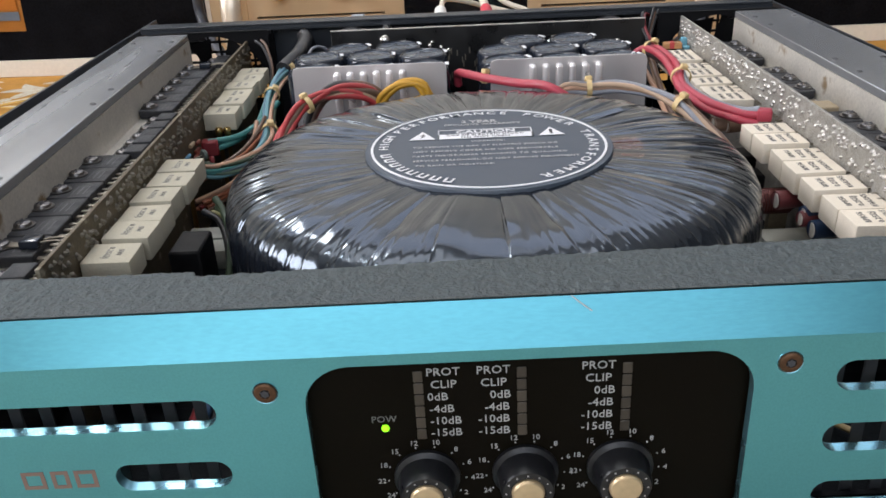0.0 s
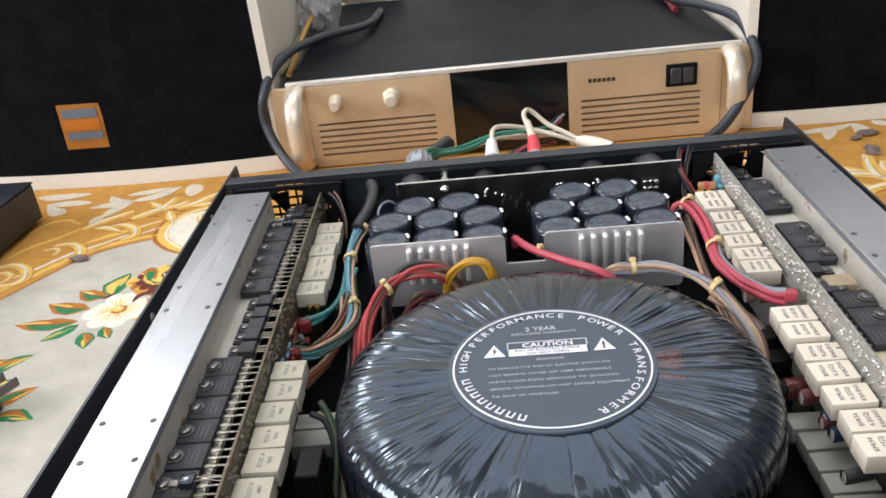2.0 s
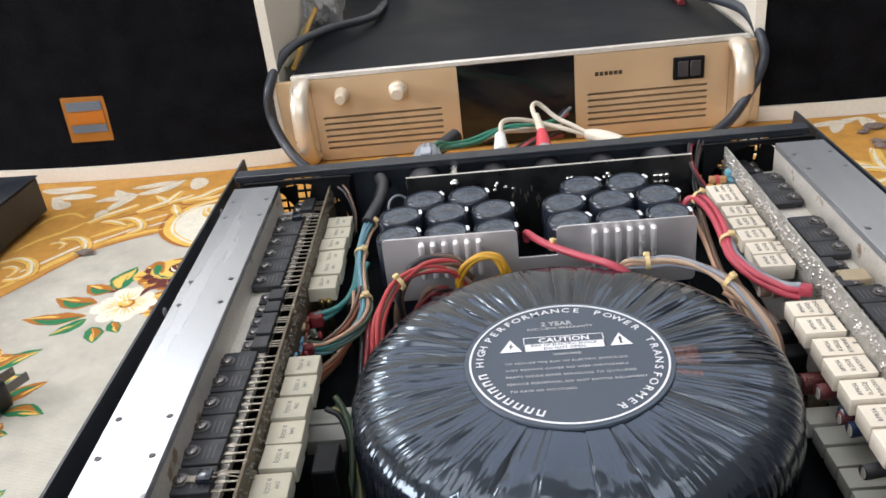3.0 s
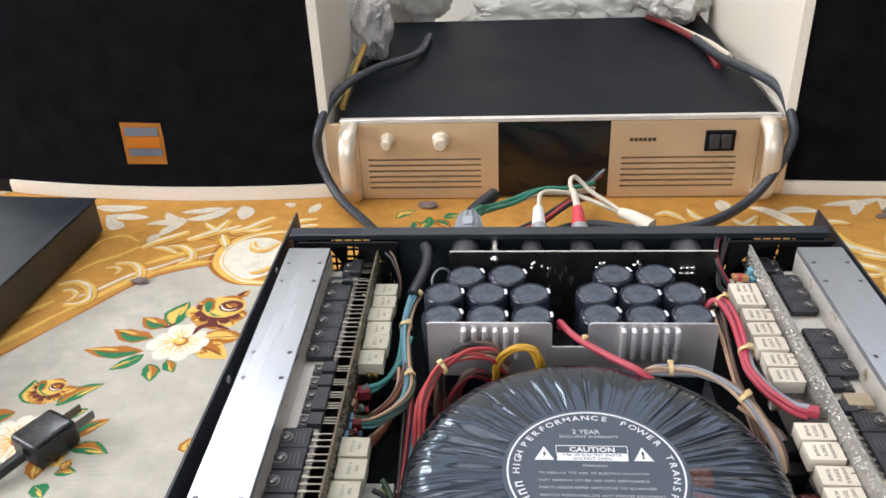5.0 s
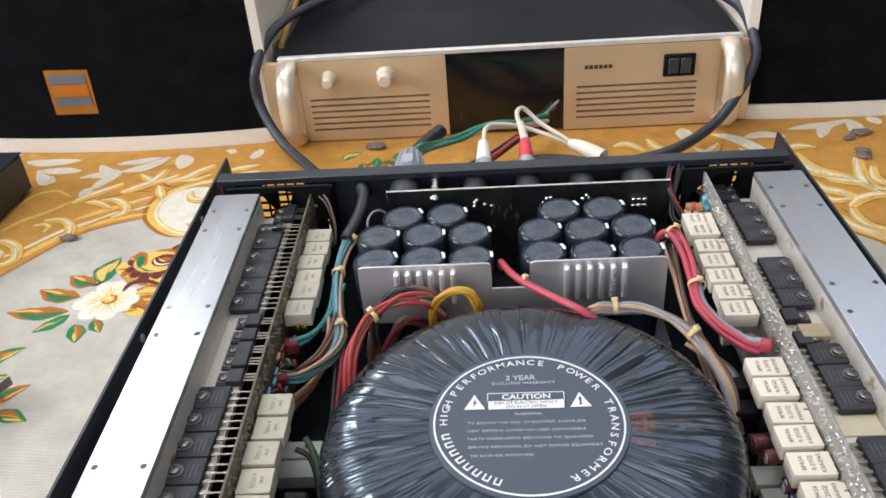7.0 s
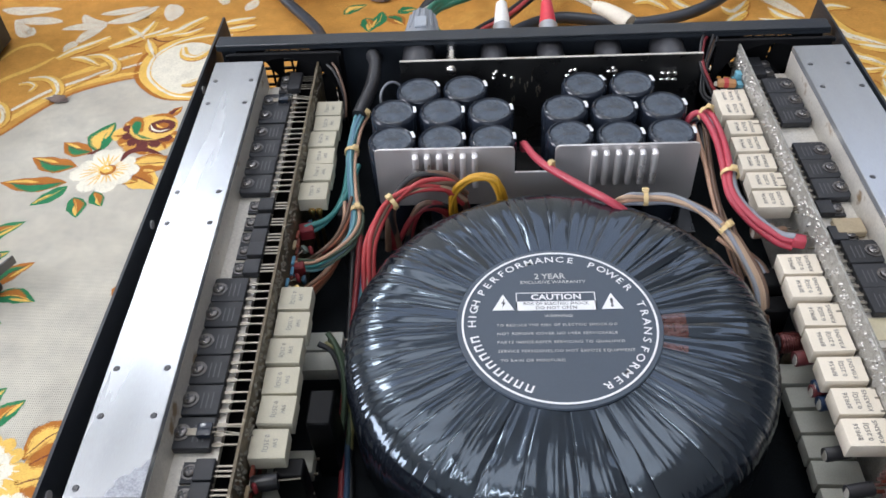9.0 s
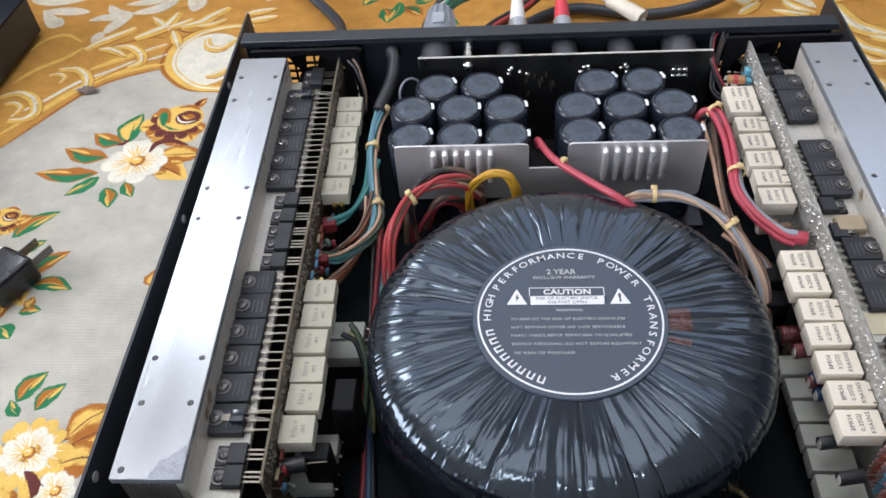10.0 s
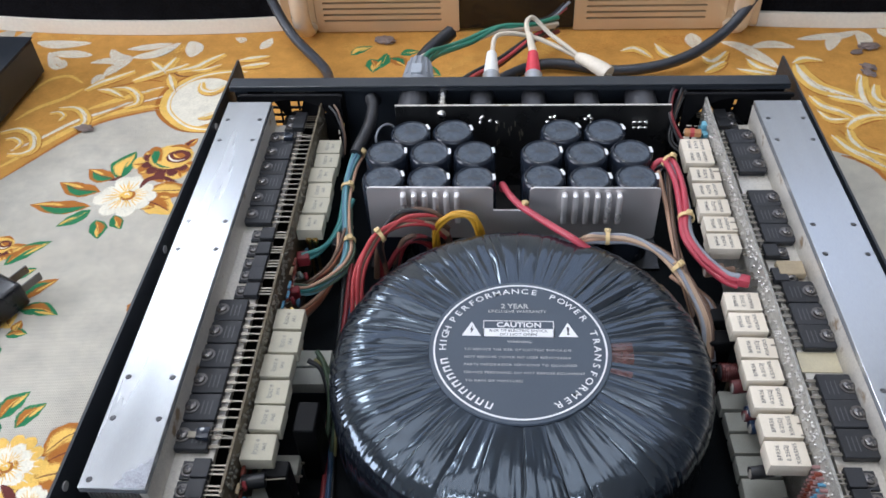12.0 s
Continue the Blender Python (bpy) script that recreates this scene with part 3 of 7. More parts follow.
left_sink = heat_sink("heat_sink", -0.2117, -0.2053, 0.2342, 0.5652, -1, "long brushed aluminium heat sink with fins, worn patch at one end")
heat_sink("heat_sink", 0.2181, 0.2224, 0.2342, 0.5646, 1, "long brushed aluminium heat sink with fins against the case side")
part("worn_patch", prism(bmesh.new(), [(-0.1717, 0.2348), (-0.1875, 0.2348), (-0.1868, 0.2380), (-0.1845, 0.2395), (-0.1853, 0.2422), (-0.1817, 0.2450), (-0.1795, 0.2448), (-0.1780, 0.2485), (-0.1755, 0.2478), (-0.1740, 0.2515), (-0.1721, 0.2520)], 0.0830, 0.08306), SCUFF, left_sink, "scuffed grey patch at the end")


def askew(x, y):
    return x + LEAN_X * (y - 0.4)


# ---- driver boards and transistors ----


def round_head(bm, x, y, z, r=0.0034):
    """A cross-head screw with its washer, seen from above."""
    lathe(bm, [(0, z + 0.0004), (r * 1.35, z + 0.0004), (r * 1.35, z - 0.0005)], (x, y, 0), 20)
    lathe(bm, [(r * 0.25, z + 0.0022), (r * 0.6, z + 0.0021), (r * 0.9, z + 0.0015), (r, z + 0.0004)], (x, y, 0), 20)
    lathe(bm, [(0, z + 0.0018), (r * 0.25, z + 0.0022)], (x, y, 0), 20)
    return bm


def cross_recess(z, r):
    bm = bmesh.new()
    for a in (0.4, 0.4 + math.pi / 2):
        prism(bm, [(-r * 0.62, -r * 0.13), (r * 0.62, -r * 0.13), (r * 0.62, r * 0.13), (-r * 0.62, r * 0.13)], z + 0.0015, z + 0.00225,
              to=lambda u, v, w, c=math.cos(a), s=math.sin(a): (c * u - s * v, s * u + c * v, w))
    return bm


def transistor_large(out):
    """Plastic power transistor lying on the ledge, screw towards the outside; origin under the screw."""
    t = thing("power_transistor", "black plastic power transistor screwed to the heat sink ledge", "transistor", "power transistors")
    i = -out
    bm = bmesh.new()
    prism(bm, [(-0.0047, -0.0055), (-0.0024, -0.0086), (0.0151, -0.0086), (0.0151, 0.0086), (-0.0024, 0.0086), (-0.0047, 0.0055)], 0.0004, 0.0046, to=lambda x, y, z: (i * x, y, z))
    bmesh.ops.bevel(bm, geom=list(bm.edges), offset=0.0004, segments=1, affect="EDGES", profile=0.5)
    body = part("body", bm, EPOXY, t)
    bm = bmesh.new()
    for k in range(3):
        prism(bm, [(0.0060 + 0.0024 * k, -0.005), (0.0066 + 0.0024 * k, -0.005), (0.0066 + 0.0024 * k, 0.004 - 0.001 * (k % 2)), (0.0060 + 0.0024 * k, 0.004)], 0.0046, 0.00466, to=lambda x, y, z: (i * x, y, z))
    part("marking", bm, MARK, body, "faint laser marking")
    sc0 = part("screw", round_head(bmesh.new(), 0, 0, 0.0047), STEEL, t, "steel cross-head screw")
    part("cross_recess", cross_recess(0.0047, 0.0034), INK, sc0)
    for y in (-0.0054, 0, 0.0054):
        bm = bmesh.new()
        x0, x1, x2 = sorted((i * 0.0151, i * 0.0200))[0], sorted((i * 0.0151, i * 0.0200))[1], i * 0.0325
        box(bm, x0, x1, y - 0.0010, y + 0.0010, 0.0019, 0.0025)
        box(bm, min(i * 0.0200, x2), max(i * 0.0200, x2), y - 0.0005, y + 0.0005, 0.0019, 0.0025)
        part("leg", bm, TIN, t)
    return t


def transistor_small(out):
    t = thing("driver_transistor", "small black plastic transistor screwed to the heat sink ledge", "transistor", "driver transistors")
    i = -out
    bm = bmesh.new()
    prism(bm, [(-0.0038, -0.0053), (0.0105, -0.0053), (0.0105, 0.0053), (-0.0038, 0.0053)], 0.0003, 0.0016, to=lambda x, y, z: (i * x, y, z))
    part("tab", bm, EPOXY, t)
    bm = bmesh.new()
    prism(bm, [(0.0026, -0.0055), (0.0116, -0.0055), (0.0116, 0.0055), (0.0026, 0.0055)], 0.0004, 0.0046, to=lambda x, y, z: (i * x, y, z))
    bmesh.ops.bevel(bm, geom=list(bm.edges), offset=0.0003, segments=1, affect="EDGES", profile=0.5)
    part("body", bm, EPOXY, t)
    sc0 = part("screw", round_head(bmesh.new(), 0, 0, 0.0018, 0.0029), STEEL, t, "steel cross-head screw")
    part("cross_recess", cross_recess(0.0018, 0.0029), INK, sc0)
    for y in (-0.0025, 0, 0.0025):
        bm = bmesh.new()
        box(bm, min(i * 0.0105, i * 0.0245), max(i * 0.0105, i * 0.0245), y - 0.0005, y + 0.0005, 0.002, 0.0025)
        part("leg", bm, TIN, t)
    return t


ZL = 0.0611
SIDES = {
    -1: dict(x=-0.1714, xs=-0.1637, lean=0.0, big=(0.5415, 0.5250, 0.5065, 0.4894, 0.4719, 0.4540, 0.3663, 0.3489, 0.3308, 0.3129, 0.2949, 0.2765), small=(0.5711, 0.5612, 0.4356, 0.4213, 0.4084, 0.3978, 0.3839, 0.2575, 0.2456)),
    1: dict(x=0.1828, xs=0.1763, lean=-0.011, big=(0.5441, 0.5266, 0.5105, 0.4735, 0.4566, 0.4390, 0.3869, 0.3690, 0.3521, 0.3164, 0.2993, 0.2812), small=(0.5739, 0.5627, 0.4231, 0.4016, 0.2616, 0.2497)),
}
for s, d in SIDES.items():
    for make, key, xk in ((transistor_large, "big", "x"), (transistor_small, "small", "xs")):
        first = None
        for k, y in enumerate(d[key]):
            m = pose(askew(d[xk], y) + d["lean"] * (y - 0.4), y, ZL, 0, 0, 0.6)
            if first is None:
                first = make(s)
                first.matrix_basis = m
            else:
                copy_thing(first, m)

# diodes bent over three of the transistors
for x, y in ((-0.1681, 0.5415), (-0.1671, 0.2765)):
    di = thing("sensor_diode", "glassy dark diode strapped over a transistor", "diode", "sensor diodes", at=pose(askew(x + 0.0035, y), y, ZL + 0.0052))
    part("tab", boxbm(-0.006, 0.001, -0.002, 0.002, -0.0004, 0.0004, bevel=0.0002), TIN, di)
    part("body", boxbm(0.0005, 0.0075, -0.0036, 0.0036, -0.0005, 0.0028, bevel=0.0009, seg=2), SLEEVE, di)
    for yy in (-0.001, 0.0015):
        wire("lead", [(0.007, yy, 0.0012), (0.013, yy, 0.0018), (0.02, yy * 1.4, 0.0008), (0.0265, yy * 1.5, -0.001)], 0.00035, TIN, di)

# boards
BX = {-1: -0.1388, 1: 0.1538}
rng = random.Random(5)
for s in (-1, 1):
    bd = thing("circuit_board", "upright circuit board with rows of solder joints, edge towards the sky", "circuit board", "driver boards")
    bm = boxbm(min(0, s * 0.0016), max(0, s * 0.0016), 0.238, 0.577, 0.008, 0.0752 if s < 0 else 0.0795, bevel=0.0002)
    for v in bm.verts:
        v.co.x += askew(BX[s], v.co.y)
    part("laminate", bm, BOARD if s < 0 else SOLDERSIDE, bd)
    bm = bmesh.new()
    for k in range(330):
        y = rng.uniform(0.242, 0.573)
        z = rng.choice((0.0765, 0.0735, 0.071, 0.0675)) - (0.0045 if s < 0 else 0) + rng.uniform(-0.0012, 0.0012)
        r = rng.uniform(0.0008, 0.0015)
        x = askew(BX[s], y)
        lathe(bm, [(r, 0), (r * 0.6, 0.0006), (0, 0.0013)], (0, 0, 0), 7)
        bm.verts.ensure_lookup_table()
        for v in bm.verts[-15:]:
            v.co = Vector((x - s * v.co.z, y + v.co.x, z + v.co.y))
    part("solder_stuff", bm, SOLDER if s < 0 else material("bright_solder", (0.46, 0.44, 0.41), 0.34, 0.7, 0.2, 300, 1500, 0.1), bd, "dull solder joints")["kind"] = "stuff"
    bm = bmesh.new()
    for k in range(46 if s < 0 else 72):
        y = rng.uniform(0.243, 0.42) if s < 0 else rng.uniform(0.242, 0.268)
        z = rng.uniform(0.045, 0.06) if s < 0 else rng.uniform(0.03, 0.066)
        x = askew(BX[s], y)
        if s < 0:
            cyl(bm, (x - s * 0.002, y - 0.003, z), (x - s * 0.002, y + 0.003, z), 0.001, seg=8, mat=rng.randrange(3))
        else:
            z, y = 0.034 + 0.0042 * (k % 9), 0.2415 + 0.0034 * (k // 9) + 0.0007 * rng.uniform(-1, 1)
            cyl(bm, (x, y, z), (x - 0.0035, y, z), 0.0011, 0.0009, seg=8, mat=(0, 3, 1, 3)[k // 9 % 4])
    part("component_stuff", bm, (material("blue_resistor", (0.1, 0.28, 0.42), 0.4), material("red_brown_part", (0.22, 0.05, 0.03), 0.45), material("tan_part", (0.4, 0.3, 0.18), 0.5), material("pink_grey_part", (0.3, 0.17, 0.16), 0.5)), bd, "tiny blue, red and tan components")["kind"] = "stuff"

# ---- cement resistors ----


def cement(length, width, height, mat, label, group, writing=(), lead=1):
    """A ceramic block; origin at the board end's middle, top at z = 0, lying along -x."""
    t = thing("cement_resistor", label, "resistor", group)
    bm = boxbm(-length, 0, -width / 2, width / 2, -height, 0, bevel=0.0006, seg=2)
    body = part("body", bm, mat, t)
    bm = bmesh.new()
    for tx, size, at, turn in writing:
        c, s_ = math.cos(turn), math.sin(turn)
        letters(bm, tx, size, lambda x, y, z: (-length / 2 + at + c * x - s_ * y, s_ * x + c * y, 0.00012 + z), spacing=1.1)
    if writing:
        part("lettering", bm, PRINT_FADED if mat is CEMENT_OLD else material("grey_ink", (0.15, 0.145, 0.14), 0.7, 0, 0.4, 800, 3000), body, "grey printed rating")
    else:
        bm.free()
    for y in (-width / 3, width / 3):
        a = (-0.001, 0.002) if lead > 0 else (-length - 0.002, -length + 0.001)
        part("lead", boxbm(*a, y - 0.0006, y + 0.0006, -height * 0.62, -height * 0.5), TIN, t)
    return t


up90, dn90 = math.pi / 2, -math.pi / 2
r5 = cement(0.0174, 0.0158, 0.0092, CEMENT_OLD, "cream cement power resistor printed 5W 0.25 ohm", "cream resistors",
            (("5W", 0.0031, 0.0030, dn90), ("0.25ΩJ", 0.0031, -0.0010, dn90)), -1)
first = True
for y0, n, p in ((0.3606, 6, 0.0178), (0.5331, 6, 0.017)):
    for k in range(n):
        y = y0 - k * p
        m = pose(askew(BX[-1] + 0.0184 + 0.0008 * math.sin(k * 2.1), y), y, 0.0645 + 0.0006 * math.sin(k * 3.3), 0, 0.8 * math.sin(k * 1.7), 1.2 * math.sin(k * 2.9))
        if first:
            r5.matrix_basis = m
        else:
            copy_thing(r5, m)
        first = False
r6 = cement(0.0205, 0.0145, 0.0095, CEMENT, "white cement power resistor printed BPR56 0.25 ohm", "white resistors",
            (("BPR56", 0.0031, -0.0045, up90), ("0.25ΩJ", 0.0031, 0.0, up90), ("K0A5N5", 0.0031, 0.0045, up90)))
first = True
for row in ((0.3798, 0.3629, 0.3446, 0.3281, 0.3100, 0.2922, 0.2748), (0.5356, 0.5205, 0.5019, 0.4839, 0.4666, 0.4496, 0.4316)):
    for k, y in enumerate(row):
        m = pose(askew(BX[1] - 0.0004 - 0.0008 * (1 + math.sin(k * 2.3)), y), y, 0.064 + 0.0006 * math.sin(k * 2.3), 0, 0.9 * math.sin(k * 1.3), 1.0 * math.sin(k * 2.5))
        if first:
            r6.matrix_basis = m
        else:
            copy_thing(r6, m)
        first = False
# lower resistors: the shade deep in the case is put into their colour
low = cement(0.0225, 0.0125, 0.009, material("shaded_cement", (0.4, 0.4, 0.35), 0.8, 0, 0.15, 90, 1500, 0.35, spot=((0.3, 0.27, 0.2), 0.66), per_object=0.1), "cream cement resistor low on the board, colour darkened for shade", "lower resistors")
low.matrix_basis = pose(0.1485, 0.331, 0.032)
for k in range(1, 6):
    copy_thing(low, pose(askew(0.1485, 0.331 - 0.0145 * k), 0.331 - 0.0145 * k, 0.032, 0, 0, math.sin(k) * 1.5))
for x, y in ((-0.1135, 0.281), (-0.1135, 0.262), (-0.107, 0.357), (-0.107, 0.343)):
    copy_thing(low, pose(x, y, 0.032, 0, 0, 1))

# ---- reservoir capacitors ----


def capacitor():
    t = thing("reservoir_capacitor", "dark blue-black can capacitor standing in the case", "capacitor", "reservoir capacitors")
    r = 0.0150
    prof = [(0, -0.068), (r, -0.068), (r, -0.0022), (r - 0.0004, -0.0012), (r - 0.0012, -0.0002), (r - 0.0022, 0.0002), (r - 0.003, -0.0006)]
    part("sleeve", lathe(bmesh.new(), prof, seg=40), SLEEVE, t, "glossy plastic sleeve")
    top = part("top", lathe(bmesh.new(), [(r - 0.0028, -0.0006), (r - 0.0036, -0.0010), (r - 0.0060, -0.0008), (0.004, -0.0003), (0, -0.0002)], seg=40), CAPTOP, t, "blue-grey flat top")
    bm = bmesh.new()
    for k in range(5):
        x = -0.0036 + 0.0018 * k
        prism(bm, [(x - 0.0007, -0.0012), (x + 0.0005, -0.0014), (x + 0.0007, 0.0012), (x - 0.0005, 0.0014)], -0.0006, -0.0002)
    part("stamp", bm, INK, top, "dark stamped marks")
    bm = bmesh.new()
    for k in range(3):
        a = radians(6 + 9 * k)
        c, s_ = math.cos(a), math.sin(a)
        prism(bm, [(-0.0013, -0.0011), (0.0012, -0.0011), (0.0012, 0.0011), (-0.0013, 0.0011)], 0, 0.0003, to=lambda x, y, z, c=c, s_=s_: (c * (r - 0.0011 + x * 0.8) - s_ * y, s_ * (r - 0.0011 + x * 0.8) + c * y, 0.0001 + z - 0.0004 * abs(x) * 1000 * 0.2))
    part("polarity_stripe", bm, PRINT, t, "pale polarity stripe")
    return t


ZC = 0.0765
cap = None
for gx, gy in ((-0.0687, 0.0363), (0.0422, 0.0363)):
    for row, y in enumerate((0.5365, 0.5098, 0.4812)):
        xs = (gx, gx + 0.0315) if row == 0 else tuple(gx - 0.0152 + 0.0315 * k for k in range(3))
        for k, x in enumerate(xs):
            m = pose(x + (0.0006 if row == 2 else 0), y + 0.0007 * math.sin(x * 300), ZC + 0.0006 * math.sin(x * 211 + row), 0.8 * math.sin(x * 97), 0.8 * math.cos(x * 133), 12 * math.sin(x * 171 + row))
            if cap is None:
                cap = capacitor()
                cap.matrix_basis = m
            else:
                copy_thing(cap, m)
cb = thing("capacitor_board", "black circuit board under the can capacitors", "circuit board")
part("laminate", boxbm(-0.096, 0.112, 0.462, 0.556, 0.0072, 0.0088), BOARD_BLACK, cb)
for x in (-0.09, 0.106):
    for y in (0.466, 0.552):
        part("standoff", cyl(bmesh.new(), (x, y, 0.0056), (x, y, 0.0072), 0.003, seg=12), STEEL, cb)

# bracket in front of the capacitors
br = thing("aluminium_bracket", "satin grey aluminium bracket with rows of raised ribs before the capacitors", "bracket")
YB, ZB = 0.4640, 0.0812
pts = [(-0.0928, 0.039), (-0.0918, 0.037), (-0.0898, 0.036), (0.1013, 0.036), (0.1033, 0.037), (0.1043, 0.039)] + [(0.1043, ZB - 0.003), (0.1034, ZB - 0.0008), (0.1013, ZB)] + [(0.0205, ZB), (0.0184, ZB - 0.0009), (0.0175, ZB - 0.003), (0.0175, 0.0613), (-0.0070, 0.0613), (-0.0070, ZB - 0.003), (-0.0078, ZB - 0.0009), (-0.0098, ZB)] + [(-0.0902, ZB), (-0.0921, ZB - 0.0008), (-0.0928, ZB - 0.003)]
bm = prism(bmesh.new(), pts, YB, YB + 0.0015, to=lambda x, z, y: (x, y, z))
part("plate", bm, ALU_PLATE, br)
for x in (-0.030, 0.045):
    part("leg", boxbm(x - 0.006, x + 0.006, YB + 0.0015, YB + 0.003, 0.0056, 0.040), BLACKPAINT, br, "dark steel leg")
for x0 in (-0.0676, 0.0408):
    for k in range(6):
        x = x0 + 0.00725 * k
        bm = boxbm(x - 0.0019, x + 0.0019, YB - 0.0055, YB + 0.0002, 0.0535, 0.0785, bevel=0.0017, seg=3)
        part("rib", bm, RIBS, br)

# ---- connector board at the rear ----
rb_ = thing("connector_board", "upright black circuit board behind the capacitors", "circuit board")
part("laminate", boxbm(-0.0825, 0.1245, 0.5605, 0.5621, 0.012, 0.0815, bevel=0.0002), BOARD_BLACK, rb_)
part("top_edge", boxbm(-0.0825, 0.1245, 0.5604, 0.5622, 0.0815, 0.0819), ALU_DULL, rb_, "pale cut edge")
rng = random.Random(8)
for cx in (-0.012, 0.04, 0.068):
    for k in range(5):
        x, z = cx + rng.uniform(-0.007, 0.007), 0.068 + rng.uniform(-0.003, 0.004)
        part("solder_joint", lathe(bmesh.new(), [(0.0017, 0), (0.0012, 0.0012), (0, 0.0019)], seg=10), NICKEL, rb_).matrix_basis = pose(x, 0.5605, z, 90)
for k in range(14):
    x, z = 0.004 + rng.uniform(-0.012, 0.012), 0.045 + rng.uniform(0, 0.02)
    part("pin", boxbm(x - 0.0004, x + 0.0004, 0.5588, 0.5605, z, z + 0.0035), TIN, rb_)
sc = thing("brass_standoff", "round steel standoff screw fixing the rear board", "screw", at=pose(-0.0470, 0.5605, 0.0745))
part("screw_head", lathe(bmesh.new(), [(0, 0.0035), (0.002, 0.0033), (0.0036, 0.002), (0.004, 0), (0, 0)], seg=20), NICKEL, sc).matrix_basis = pose(0, 0, 0, 90)
part("shaft", cyl(bmesh.new(), (0, 0.0015, 0.003), (0, 0.034, 0.003), 0.0033, seg=14), NICKEL, sc)
hold = thing("wire_clip", "blocky silver solder blob on the rear board", "fitting", at=pose(0.103, 0.5595, 0.0645))
for k in range(6):
    part("blob", boxbm(-0.006 + 0.004 * (k % 3), -0.0025 + 0.004 * (k % 3), -0.0025, 0.001, 0.005 * (k // 3) - 0.003, 0.005 * (k // 3), bevel=0.0008), NICKEL, hold)
for x, r in ((-0.071, 0.012), (-0.017, 0.0095), (0.0235, 0.0095), (0.0645, 0.0095), (0.106, 0.012)):
    jk = thing("rear_socket", "dark grey round socket between rear board and rear panel", "socket", "rear sockets", at=pose(x, 0.579, 0.068))
    part("barrel", cyl(bmesh.new(), (0, -0.0165, 0), (0, 0.0155, 0), r, seg=24, bevel=0.001), material("dark_grey_plastic", (0.05, 0.05, 0.055), 0.4, 0, 0.2, 60, 900, 0.1), jk)

# ---- fans ----
for k, (x0, x1) in enumerate(FANS):
    fan = thing("cooling_fan", "black square cooling fan behind the heat sink, wheel at rest", "fan", "cooling fans")
    ca, cz, R = (x0 + x1) / 2, 0.043, 0.036
    bm = bmesh.new()
    n = 32
    for yy in (0.5745, 0.5925):
        for i in range(n):
            a0, a1 = 2 * math.pi * i / n, 2 * math.pi * (i + 1) / n
            sq = lambda a: (ca + 0.039 * max(-1, min(1, 1.42 * math.cos(a))), cz + 0.039 * max(-1, min(1, 1.42 * math.sin(a))))
            ci = lambda a: (ca + R * math.cos(a), cz + R * math.sin(a))
            prism(bm, [sq(a0), sq(a1), ci(a1), ci(a0)], yy, yy + 0.003, to=lambda x, z, y: (x, y, z))
    box(bm, x0 - 0.002, x1 + 0.002, 0.5745, 0.577, 0.079, 0.0815)
    part("frame", bm, BLACKPAINT, fan)
    part("hub", cyl(bmesh.new(), (ca, 0.576, cz), (ca, 0.5925, cz), 0.014, seg=24, bevel=0.001), BLACKPAINT, fan)
    for j in range(7):
        a = 2 * math.pi * j / 7
        bm = bmesh.new()
        P = lambda r, da, y: (ca + r * math.cos(a + da), y, cz + r * math.sin(a + da))
        v = [bm.verts.new(q) for q in (P(0.0135, 0, 0.578), P(0.034, -0.2, 0.578), P(0.034, 0.42, 0.590), P(0.0135, 0.5, 0.590))]
        f = bm.faces.new(v)
        bmesh.ops.solidify(bm, geom=[f], thickness=0.0012)
        part("blade", bm, BLACKPAINT, fan)

# ---- tablecloth ----


